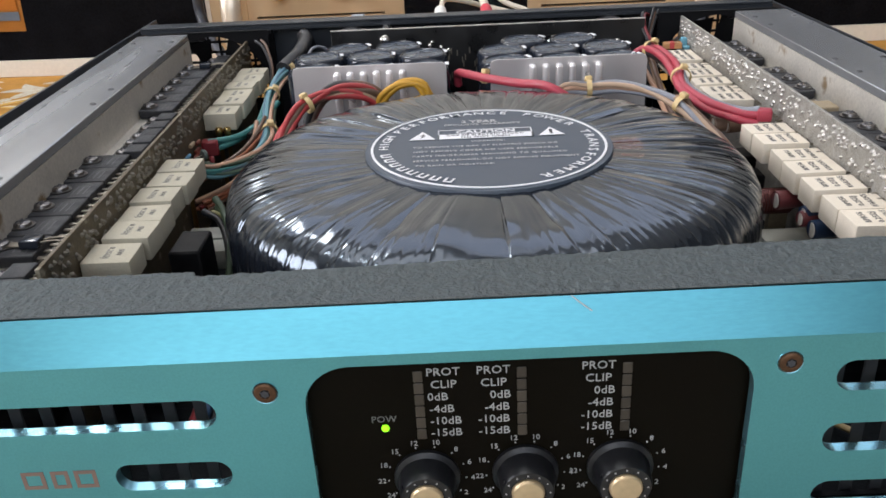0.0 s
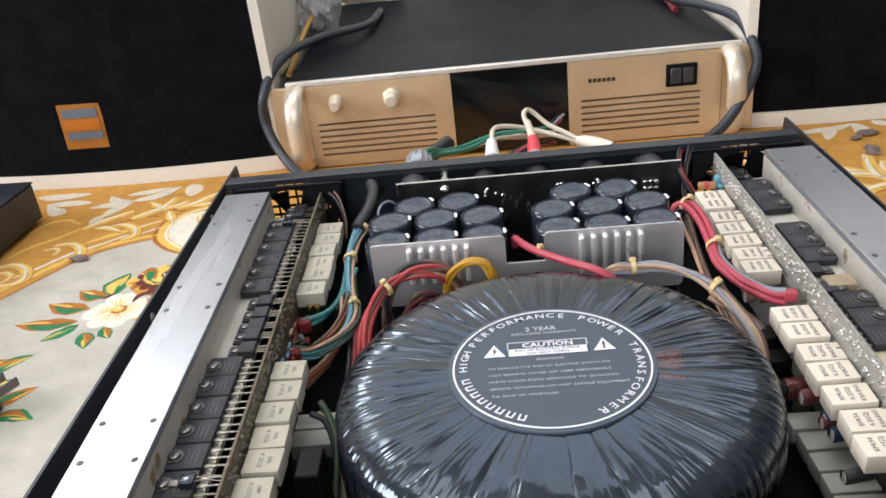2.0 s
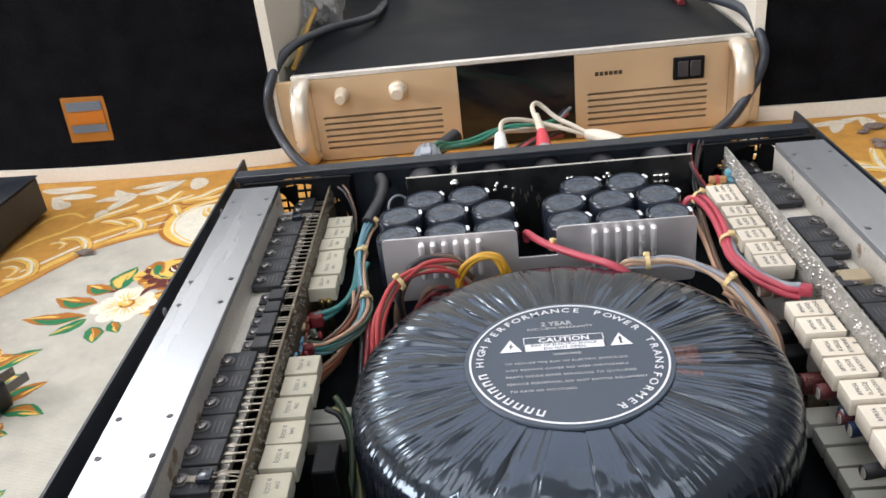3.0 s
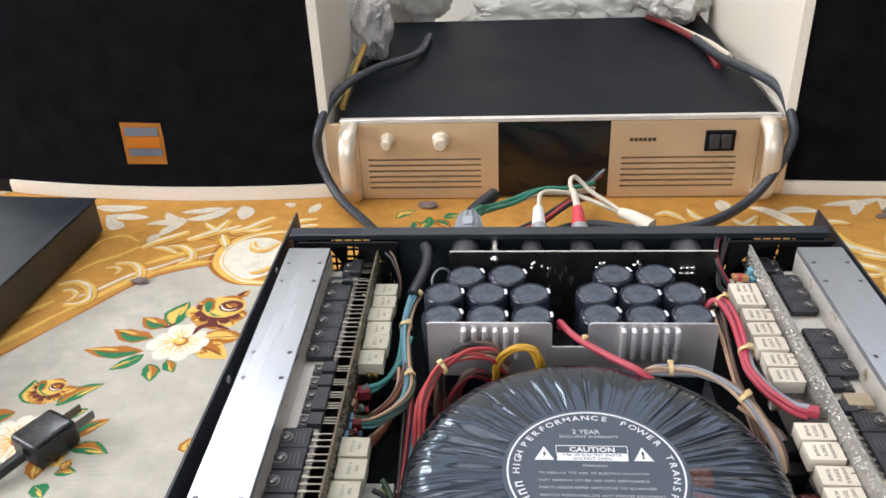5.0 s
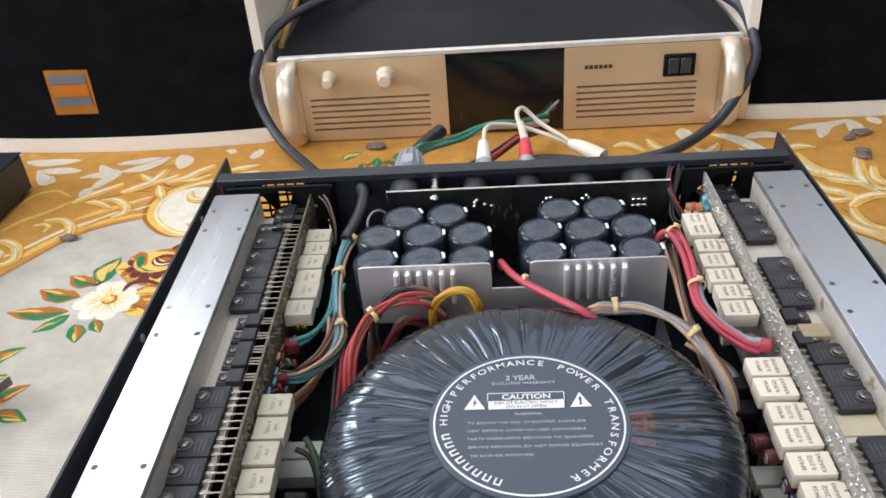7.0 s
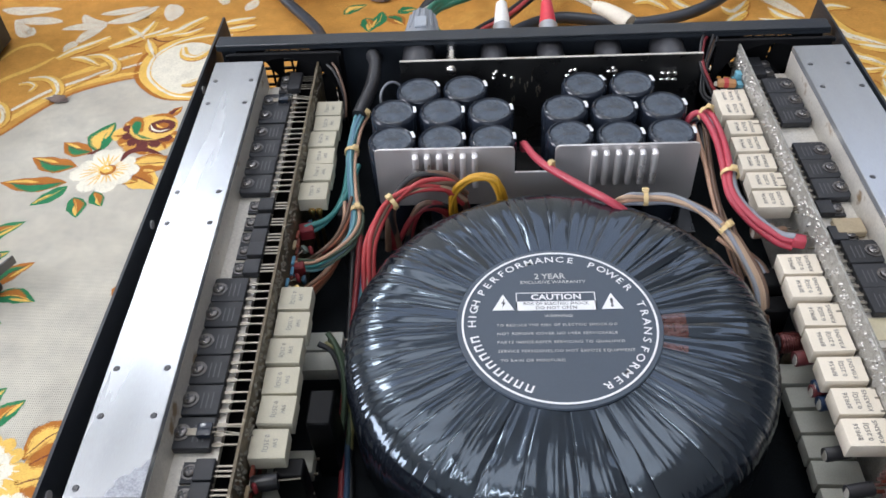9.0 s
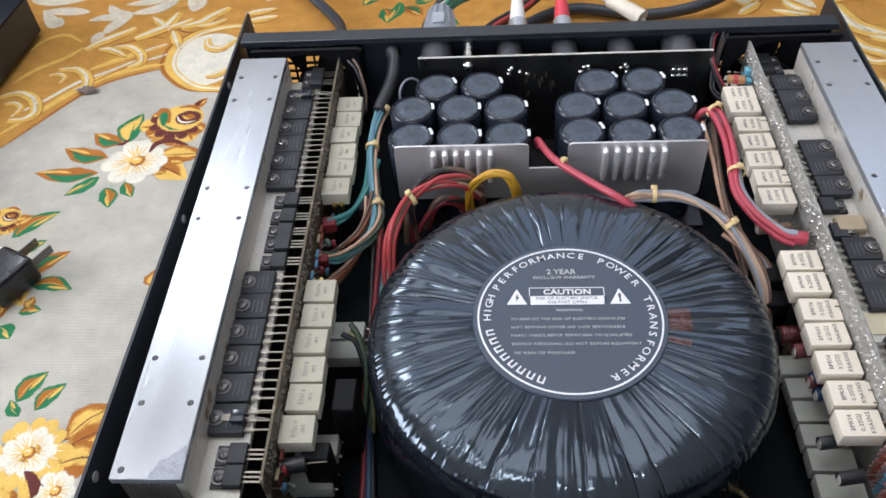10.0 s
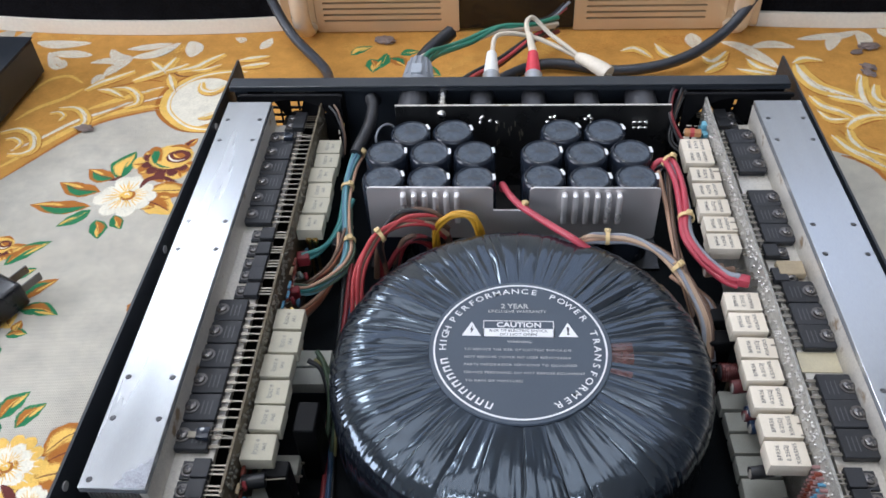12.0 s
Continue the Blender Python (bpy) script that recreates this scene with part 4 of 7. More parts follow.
def cloth_material():
    m = bpy.data.materials.new("cream_cotton")
    m.use_nodes = True
    n, l = m.node_tree.nodes, m.node_tree.links
    b = n["Principled BSDF"]
    tc = n.new("ShaderNodeTexCoord")
    wv = []
    for direction in ("X", "Y"):
        w = n.new("ShaderNodeTexWave")
        w.bands_direction = direction
        w.inputs["Scale"].default_value, w.inputs["Distortion"].default_value, w.inputs["Detail"].default_value = 260, 1.5, 1
        l.new(tc.outputs["Object"], w.inputs["Vector"])
        wv.append(w)
    nz = n.new("ShaderNodeTexNoise")
    nz.inputs["Scale"].default_value, nz.inputs["Detail"].default_value = 9, 5
    l.new(tc.outputs["Object"], nz.inputs["Vector"])
    mul = n.new("ShaderNodeMath")
    mul.operation = "ADD"
    l.new(wv[0].outputs["Fac"], mul.inputs[0])
    l.new(wv[1].outputs["Fac"], mul.inputs[1])
    cr = n.new("ShaderNodeMixRGB")
    cr.inputs["Color1"].default_value, cr.inputs["Color2"].default_value = (0.52, 0.478, 0.385, 1), (0.64, 0.602, 0.505, 1)
    soil = n.new("ShaderNodeMapRange")
    soil.inputs["From Min"].default_value, soil.inputs["From Max"].default_value = 0.3, 0.62
    l.new(nz.outputs["Fac"], soil.inputs["Value"])
    l.new(soil.outputs["Result"], cr.inputs["Fac"])
    spots = n.new("ShaderNodeTexNoise")
    spots.inputs["Scale"].default_value, spots.inputs["Detail"].default_value, spots.inputs["Roughness"].default_value = 38, 7, 0.68
    l.new(tc.outputs["Object"], spots.inputs["Vector"])
    grime = n.new("ShaderNodeMapRange")
    grime.inputs["From Min"].default_value, grime.inputs["From Max"].default_value = 0.36, 0.66
    grime.inputs["To Min"].default_value, grime.inputs["To Max"].default_value = 0.0, 0.62
    l.new(spots.outputs["Fac"], grime.inputs["Value"])
    grey = n.new("ShaderNodeMixRGB")
    grey.inputs["Color2"].default_value = (0.365, 0.345, 0.300, 1)
    l.new(grime.outputs["Result"], grey.inputs["Fac"])
    l.new(cr.outputs["Color"], grey.inputs["Color1"])
    sh = n.new("ShaderNodeHueSaturation")
    mr = n.new("ShaderNodeMapRange")
    mr.inputs["From Max"].default_value, mr.inputs["To Min"].default_value, mr.inputs["To Max"].default_value = 2, 0.8, 1.1
    l.new(mul.outputs[0], mr.inputs["Value"])
    l.new(mr.outputs["Result"], sh.inputs["Value"])
    l.new(grey.outputs["Color"], sh.inputs["Color"])
    l.new(sh.outputs["Color"], b.inputs["Base Color"])
    b.inputs["Roughness"].default_value = 0.9
    b.inputs["Sheen Weight"].default_value = 0.15
    bp = n.new("ShaderNodeBump")
    bp.inputs["Strength"].default_value, bp.inputs["Distance"].default_value = 0.5, 0.0004
    l.new(mul.outputs[0], bp.inputs["Height"])
    l.new(bp.outputs["Normal"], b.inputs["Normal"])
    return m


CLOTH = cloth_material()


def dye_material():
    """Printed dye: its colour and cover are stored at the corners of the patches, and the weave breaks its edge."""
    m = bpy.data.materials.new("printed_dye")
    m.use_nodes = True
    n, l = m.node_tree.nodes, m.node_tree.links
    b = n["Principled BSDF"]
    at = n.new("ShaderNodeAttribute")
    at.attribute_name = "dye"
    tc = n.new("ShaderNodeTexCoord")
    big, small = n.new("ShaderNodeTexNoise"), n.new("ShaderNodeTexNoise")
    big.inputs["Scale"].default_value, big.inputs["Detail"].default_value = 70, 4
    small.inputs["Scale"].default_value, small.inputs["Detail"].default_value = 900, 2
    add = n.new("ShaderNodeMath")
    add.operation = "ADD"
    for i, t in enumerate((big, small)):
        l.new(tc.outputs["Object"], t.inputs["Vector"])
        l.new(t.outputs["Fac"], add.inputs[i])
    val = n.new("ShaderNodeMapRange")
    val.inputs["From Min"].default_value, val.inputs["From Max"].default_value = 0.6, 1.4
    val.inputs["To Min"].default_value, val.inputs["To Max"].default_value = 0.78, 1.18
    l.new(add.outputs[0], val.inputs["Value"])
    hs = n.new("ShaderNodeHueSaturation")
    l.new(at.outputs["Color"], hs.inputs["Color"])
    l.new(val.outputs["Result"], hs.inputs["Value"])
    l.new(hs.outputs["Color"], b.inputs["Base Color"])
    b.inputs["Roughness"].default_value = 0.9
    b.inputs["Specular IOR Level"].default_value = 0.2
    bp = n.new("ShaderNodeBump")
    bp.inputs["Strength"].default_value, bp.inputs["Distance"].default_value = 0.5, 0.0004
    l.new(add.outputs[0], bp.inputs["Height"])
    l.new(bp.outputs["Normal"], b.inputs["Normal"])
    weave = n.new("ShaderNodeTexNoise")
    weave.inputs["Scale"].default_value, weave.inputs["Detail"].default_value = 1700, 1
    l.new(tc.outputs["Object"], weave.inputs["Vector"])
    jag = n.new("ShaderNodeMapRange")
    jag.inputs["From Min"].default_value, jag.inputs["From Max"].default_value = 0.3, 0.7
    jag.inputs["To Min"].default_value, jag.inputs["To Max"].default_value = 0.12, 0.9
    l.new(weave.outputs["Fac"], jag.inputs["Value"])
    cover = n.new("ShaderNodeMath")
    cover.operation = "GREATER_THAN"
    l.new(at.outputs["Alpha"], cover.inputs[0])
    l.new(jag.outputs["Result"], cover.inputs[1])
    l.new(cover.outputs[0], b.inputs["Alpha"])
    return m


DYE = dye_material()
DYES = ((0.03, 0.19, 0.08), (0.40, 0.145, 0.028), (0.575, 0.285, 0.065), (0.78, 0.49, 0.12), (0.13, 0.035, 0.03), (0.78, 0.73, 0.60))
G, O, C, Y, M_, W = range(6)
cloth = thing("tablecloth", "cream cotton tablecloth printed with flowers and ochre scrolls", "tablecloth")
bm = bmesh.new()
bmesh.ops.create_grid(bm, x_segments=220, y_segments=170, size=1)
for v in bm.verts:
    v.co = Vector((v.co.x * 1.1, 0.6 + v.co.y * 0.85, 0))
    v.co.z = -0.0006 + 0.00012 * noise.noise(Vector((v.co.x * 6, v.co.y * 6, 1)))
part("fabric", bm, CLOTH, cloth, angle=180)


def ground(x, y):
    return -0.0006 + 0.00012 * noise.noise(Vector((x * 6, y * 6, 1)))


def dab(bm, x, y, c, cover, layer):
    """A corner of a printed patch, a hair over the cloth."""
    v = bm.verts.new((x, y, ground(x, y) + 0.00002 + 0.00001 * layer))
    v[bm.verts.layers.float_color["dye"]] = (*DYES[c], cover)
    return v


def flat(bm, pts, c, layer, soft=0.0010, cover=1.15):
    """One printed patch with a soft edge."""
    mx, my = sum(p[0] for p in pts) / len(pts), sum(p[1] for p in pts) / len(pts)
    outer, inner = [], []
    for x, y in pts:
        dx, dy = x - mx, y - my
        ln = math.hypot(dx, dy) or 1e-6
        k = min(soft, 0.45 * ln) / ln
        outer.append(dab(bm, x + dx * k * 0.5, y + dy * k * 0.5, c, 0.0, layer))
        inner.append(dab(bm, x - dx * k, y - dy * k, c, cover, layer))
    n = len(pts)
    bm.faces.new(inner)
    for i in range(n):
        bm.faces.new((outer[i], outer[(i + 1) % n], inner[(i + 1) % n], inner[i]))


def leaf_pts(x0, y0, x1, y1, w, bend=0.0, n=9, wob=0.0):
    dx, dy = x1 - x0, y1 - y0
    ln = math.hypot(dx, dy)
    ux, uy = dx / ln, dy / ln
    a, b = [], []
    for i in range(n + 1):
        t = i / n
        h = w * math.sin(math.pi * t ** 0.85) ** 0.9 * (1 + wob * math.sin(t * 17 + x0 * 900))
        o = bend * ln * math.sin(math.pi * t)
        px, py = x0 + ux * ln * t - uy * o, y0 + uy * ln * t + ux * o
        a.append((px - uy * h, py + ux * h))
        b.append((px + uy * h, py - ux * h))
    return a + b[-2:0:-1]


def leaf(bm, x0, y0, x1, y1, w, c1, c2, layer=2, bend=0.1):
    """A leaf in two colours, base to tip, with a pale rib and a dark edge."""
    dx, dy = x1 - x0, y1 - y0
    flat(bm, leaf_pts(x0, y0, x1, y1, w * 1.3, bend, wob=0.08), O if c1 == G else M_, layer, 0.0016, 0.42)
    flat(bm, leaf_pts(x0, y0, x1, y1, w * 1.12, bend, wob=0.08), c1, layer + 1)
    flat(bm, leaf_pts(x0 + dx * 0.05, y0 + dy * 0.05, x0 + dx * 0.85, y0 + dy * 0.85, w * 0.55, bend + 0.12, wob=0.1), c2, layer + 2, w * 0.3, 0.95)
    flat(bm, leaf_pts(x0 + dx * 0.4, y0 + dy * 0.4, x0 + dx * 0.95, y0 + dy * 0.95, w * 0.22, bend - 0.1), Y, layer + 3, w * 0.15, 0.8)
    stroke(bm, [(x0 + dx * 0.1 - dy * bend * 0.3, y0 + dy * 0.1 + dx * bend * 0.3), (x0 + dx * 0.5 - dy * bend, y0 + dy * 0.5 + dx * bend), (x0 + dx * 0.9 - dy * bend * 0.3, y0 + dy * 0.9 + dx * bend * 0.3)], w * 0.09, M_ if c1 != G else Y, layer + 4, cover=0.7)


def egg(x, y, a, ln, w):
    """A petal with a broad rounded end, from its root out along the angle a."""
    c, sn = math.cos(a), math.sin(a)
    pts = []
    for i in range(16):
        t = 2 * math.pi * i / 16
        u, v = ln * (0.52 + 0.48 * math.cos(t)), w * math.sin(t) * (0.78 + 0.3 * math.cos(t))
        pts.append((x + c * u - sn * v, y + sn * u + c * v))
    return pts


def daisy(bm, x, y, r, n, c1, c2, layer=4, seed=0):
    rr = random.Random(seed)
    for i in range(n):
        a = 2 * math.pi * i / n + rr.uniform(-0.12, 0.12)
        ln = r * rr.uniform(0.88, 1.08)
        flat(bm, egg(x, y, a, ln * 1.04, ln * 3.6 / n), C, layer + 0.2 * (i % 3), 0.0016, 0.3)
        flat(bm, egg(x, y, a, ln, ln * 3.3 / n), c1, layer + 0.5 + (i % 3), 0.0016, 1.0)
        for o in (-0.2, 0.02, 0.2):
            e = ln * rr.uniform(0.55, 0.78)
            stroke(bm, [(x + 0.2 * ln * math.cos(a), y + 0.2 * ln * math.sin(a)), (x + 0.6 * e * math.cos(a + o), y + 0.6 * e * math.sin(a + o)), (x + e * math.cos(a + o * 1.2), y + e * math.sin(a + o * 1.2))], ln * 0.03, c2, layer + 4, cover=0.85)
    flat(bm, [(x + r * 0.26 * math.cos(t / 12 * 6.283), y + r * 0.24 * math.sin(t / 12 * 6.283)) for t in range(12)], c2, layer + 5, 0.002)
    stroke(bm, [(x - r * 0.02, y + r * 0.22), (x + r * 0.2, y + r * 0.12), (x + r * 0.2, y - r * 0.12), (x - r * 0.02, y - r * 0.2), (x - r * 0.16, y - r * 0.06)], r * 0.07, O, layer + 6)
    stroke(bm, [(x - r * 0.1, y + r * 0.02), (x, y + r * 0.09), (x + r * 0.08, y)], r * 0.035, W, layer + 7)


def rose(bm, x, y, r, layer=5):
    """A half-open rose: loose yellow and rust petals below, a round bud with a maroon heart and a green shade above."""
    for k, (d, ln) in enumerate(((150, 1.05), (185, 1.2), (215, 1.05), (245, 1.1), (275, 1.12), (305, 1.1), (335, 1.0))):
        a = radians(d)
        flat(bm, egg(x, y, a, r * ln, r * 0.44), (O, Y, O, C)[k % 4], layer + 0.2 * k, 0.0022, 1.0)
        stroke(bm, [(x + 0.5 * r * math.cos(a), y + 0.5 * r * math.sin(a)), (x + 0.75 * r * math.cos(a + 0.12), y + 0.75 * r * math.sin(a + 0.12)), (x + 0.95 * ln * r * math.cos(a + 0.05), y + 0.95 * ln * r * math.sin(a + 0.05))], r * 0.07, (Y, O)[k % 2], layer + 1.8)
    for d, ln in ((165, 0.98), (195, 0.9), (228, 0.86), (262, 0.88), (296, 0.86), (330, 0.84)):
        flat(bm, egg(x, y, radians(d), r * ln, r * 0.25), M_, layer + 2.0, 0.0022, 1.0)
    cx, cy = x + r * 0.02, y + r * 0.24
    flat(bm, [(cx + 0.74 * r * math.cos(t / 3), cy + 0.66 * r * math.sin(t / 3)) for t in range(19)], Y, layer + 2.4, 0.002)
    flat(bm, egg(cx - r * 0.28, cy - r * 0.28, radians(120), r * 0.95, r * 0.26), O, layer + 2.6, 0.0025)
    flat(bm, egg(cx - r * 0.42, cy - r * 0.42, radians(105), r * 0.78, r * 0.18), G, layer + 2.8, 0.0025)
    stroke(bm, [(cx - r * 0.45, cy - r * 0.3), (cx - r * 0.2, cy - r * 0.5), (cx + r * 0.1, cy - r * 0.58)], r * 0.07, G, layer + 2.9, cover=0.8)
    stroke(bm, [(cx - r * 0.2, cy + r * 0.55), (cx + r * 0.2, cy + r * 0.6), (cx + r * 0.55, cy + r * 0.4)], r * 0.09, O, layer + 2.9)
    flat(bm, [(cx + r * (0.24 + 0.42 * math.cos(t / 3)), cy + r * (0.02 + 0.36 * math.sin(t / 3))) for t in range(19)], M_, layer + 3.2, 0.002)
    flat(bm, [(cx + r * (0.26 + 0.2 * math.cos(t / 3)), cy + r * (0.06 + 0.15 * math.sin(t / 3))) for t in range(19)], O, layer + 3.4, 0.002)
    stroke(bm, [(cx - r * 0.12, cy + r * 0.1), (cx, cy - r * 0.12), (cx + r * 0.25, cy - r * 0.22), (cx + r * 0.5, cy - r * 0.12)], r * 0.05, W, layer + 3.6)
    stroke(bm, [(cx + r * 0.02, cy + r * 0.16), (cx + r * 0.14, cy + r * 0.02), (cx + r * 0.3, cy - r * 0.06)], r * 0.04, Y, layer + 3.6)


def stroke(bm, pts, w, c, layer, tip=0.15, cover=1.15):
    """A brush stroke that swells and tapers."""
    run = spline([(x, y, 0) for x, y in pts], 6)
    n = len(run) - 1
    rows = []
    for i, p in enumerate(run):
        d = (run[min(i + 1, n)] - run[max(i - 1, 0)]).normalized()
        h = w * (tip + (1 - tip) * math.sin(math.pi * min(1, max(0, i / n))) ** 0.7)
        e = min(0.0013, 0.75 * h)
        rows.append([dab(bm, p.x - d.y * o, p.y + d.x * o, c, k, layer) for o, k in ((h + e * 0.4, 0.0), (h - e, cover), (e - h, cover), (-h - e * 0.4, 0.0))])
    for a, b in zip(rows, rows[1:]):
        for k in range(3):
            bm.faces.new((a[k], a[k + 1], b[k + 1], b[k]))


def motif(name, draw, label):
    bm = bmesh.new()
    bm.verts.layers.float_color.new("dye")
    draw(bm)
    for f in bm.faces:
        f.normal_update()
        if f.normal.z < 0:
            f.normal_flip()
    me = bpy.data.meshes.new(name)
    bm.to_mesh(me)
    bm.free()
    me.materials.append(DYE)
    ob = new(name, me)
    ob.parent = cloth
    ob["label"] = label
    ob["kind"] = "stuff"


def spray(bm, dx=0.0, dy=0.0):
    q = lambda *a: [v + (dx if i % 2 == 0 else dy) for i, v in enumerate(a)]
    for a, w, c1, c2, bend in (((-0.3400, 0.5385, -0.3937, 0.5402), 0.0078, O, G, 0.05), ((-0.3385, 0.5570, -0.3792, 0.5697), 0.0082, O, G, 0.08), ((-0.3320, 0.5740, -0.3602, 0.5881), 0.0078, O, G, 0.08), ((-0.3290, 0.5745, -0.3257, 0.6136), 0.0098, G, Y, 0.10),
                               ((-0.3380, 0.5345, -0.3602, 0.5127), 0.0060, G, G, 0.05), ((-0.3295, 0.5215, -0.3199, 0.4985), 0.0066, G, O, 0.05), ((-0.3160, 0.5275, -0.3047, 0.5102), 0.0052, G, O, -0.05), ((-0.2835, 0.6185, -0.2745, 0.6335), 0.0044, O, M_, 0.0),
                               ((-0.3000, 0.5580, -0.2600, 0.5600), 0.0110, O, Y, 0.0), ((-0.3010, 0.5480, -0.2670, 0.5290), 0.0105, Y, O, 0.05), ((-0.3000, 0.5440, -0.2850, 0.5370), 0.0060, O, O, 0.0)):
        leaf(bm, *q(*a), w, c1, c2, 2, bend)
    stroke(bm, [(dx + u, dy + v) for u, v in ((-0.3060, 0.5620), (-0.3030, 0.5730), (-0.2920, 0.5765), (-0.2760, 0.5700))], 0.0034, M_, 12)
    stroke(bm, [(dx + u, dy + v) for u, v in ((-0.3360, 0.5720), (-0.3310, 0.5745), (-0.3270, 0.5790))], 0.0022, M_, 6)
    daisy(bm, dx - 0.3143, dy + 0.5525, 0.0268, 9, W, Y, 6, 3)
    rose(bm, dx - 0.2920, dy + 0.5990, 0.0270, 9)


def spray_left(bm):
    for a, w, c1, c2 in (((-0.3834, 0.4684, -0.3555, 0.4961), 0.007, G, O), ((-0.3691, 0.452, -0.355, 0.466), 0.0045, G, Y), ((-0.3560, 0.4300, -0.333, 0.4548), 0.0062, O, G),
                         ((-0.352, 0.4235, -0.3196, 0.4184), 0.0062, G, O), ((-0.3505, 0.3985, -0.3346, 0.4005), 0.0045, G, O), ((-0.3441, 0.401, -0.3446, 0.4129), 0.004, O, Y), ((-0.39, 0.475, -0.374, 0.492), 0.008, O, Y), ((-0.3595, 0.387, -0.3475, 0.3761), 0.006, G, G),
                         ((-0.366, 0.418, -0.350, 0.405), 0.008, Y, O), ((-0.372, 0.412, -0.362, 0.392), 0.007, O, Y), ((-0.4, 0.47, -0.415, 0.5), 0.008, G, Y), ((-0.41, 0.46, -0.44, 0.455), 0.008, O, G)):
        leaf(bm, *a, w, c1, c2)
    daisy(bm, -0.393, 0.432, 0.03, 10, W, Y, 6, 8)
    rose(bm, -0.397, 0.487, 0.016, 9)


def spray_near(bm):
    for a, w, c1, c2 in (((-0.31, 0.322, -0.296, 0.342), 0.006, G, O), ((-0.324, 0.328, -0.311, 0.351), 0.007, G, O), ((-0.318, 0.318, -0.328, 0.33), 0.004, G, G), ((-0.284, 0.302, -0.258, 0.326), 0.010, O, Y),
                         ((-0.282, 0.296, -0.25, 0.31), 0.010, C, O), ((-0.285, 0.285, -0.255, 0.29), 0.012, O, Y), ((-0.3, 0.28, -0.275, 0.26), 0.012, Y, O), ((-0.312, 0.275, -0.31, 0.25), 0.01, O, Y)):
        leaf(bm, *a, w, c1, c2)
    daisy(bm, -0.303, 0.294, 0.027, 12, Y, W, 6, 5)
    daisy(bm, -0.303, 0.294, 0.017, 9, W, Y, 10, 6)
    daisy(bm, -0.278, 0.27, 0.014, 8, W, Y, 10, 7)
    stroke(bm, [(-0.3, 0.282), (-0.292, 0.275), (-0.287, 0.262)], 0.0035, M_, 12)


def band(bm):
    edge = [(-1.09, 0.30), (-0.75, 0.34), (-0.53, 0.45), (-0.47, 0.52), (-0.434, 0.572), (-0.414, 0.604), (-0.393, 0.637), (-0.373, 0.658), (-0.344, 0.672), (-0.322, 0.678), (-0.312, 0.662), (-0.295, 0.648), (-0.26, 0.642), (-0.2, 0.645), (-0.05, 0.66), (0.12, 0.66), (0.24, 0.63), (0.281, 0.611), (0.305, 0.589), (0.34, 0.5), (0.5, 0.4), (0.75, 0.33), (1.09, 0.3)]
    run = [p.xy for p in spline([(x, y, 0) for x, y in edge], 5)]
    far = 1.42
    lines = []
    for p in run:
        lines.append([dab(bm, p.x, p.y + (far - p.y) * f, C, 0.0 if k == 0 else 1.2, 0) for k, f in enumerate([0, 0.003] + [i / 12 for i in range(1, 13)])])
    for a, b in zip(lines, lines[1:]):
        for k in range(len(a) - 1):
            bm.faces.new((a[k], b[k], b[k + 1], a[k + 1]))


def gilt(bm, pts, w, k=5, shade=(0.0012, -0.0018)):
    """A golden leaf or scroll: brown edge, yellow body, cream light."""
    stroke(bm, [(x + shade[0] * 0.6, y + shade[1] * 0.6) for x, y in pts], w * 1.45, O, k, cover=0.75)
    stroke(bm, pts, w * 1.2, Y, k + 1, tip=0.5 if len(pts) > 3 else 0.15)
    stroke(bm, [(x - shade[0], y - shade[1]) for x, y in pts], w * 0.5, W, k + 2, cover=0.8)
    stroke(bm, [(x + shade[0] * 1.6, y + shade[1] * 1.2) for x, y in pts[1:]], w * 0.2, O, k + 2, cover=0.6)


def gilded(bm, rows):
    for pts, w in rows:
        gilt(bm, pts, w)


def feathers(bm, rows):
    for pts, w in rows:
        stroke(bm, pts, w * 1.35, W, 5, cover=0.72)
        stroke(bm, [(x + 0.0008, y - 0.001) for x, y in pts], w * 0.3, C, 6, cover=0.28)


def lined(bm, rows):
    for pts, w, c in rows:
        stroke(bm, pts, w, c, 4, tip=0.4, cover=0.85)


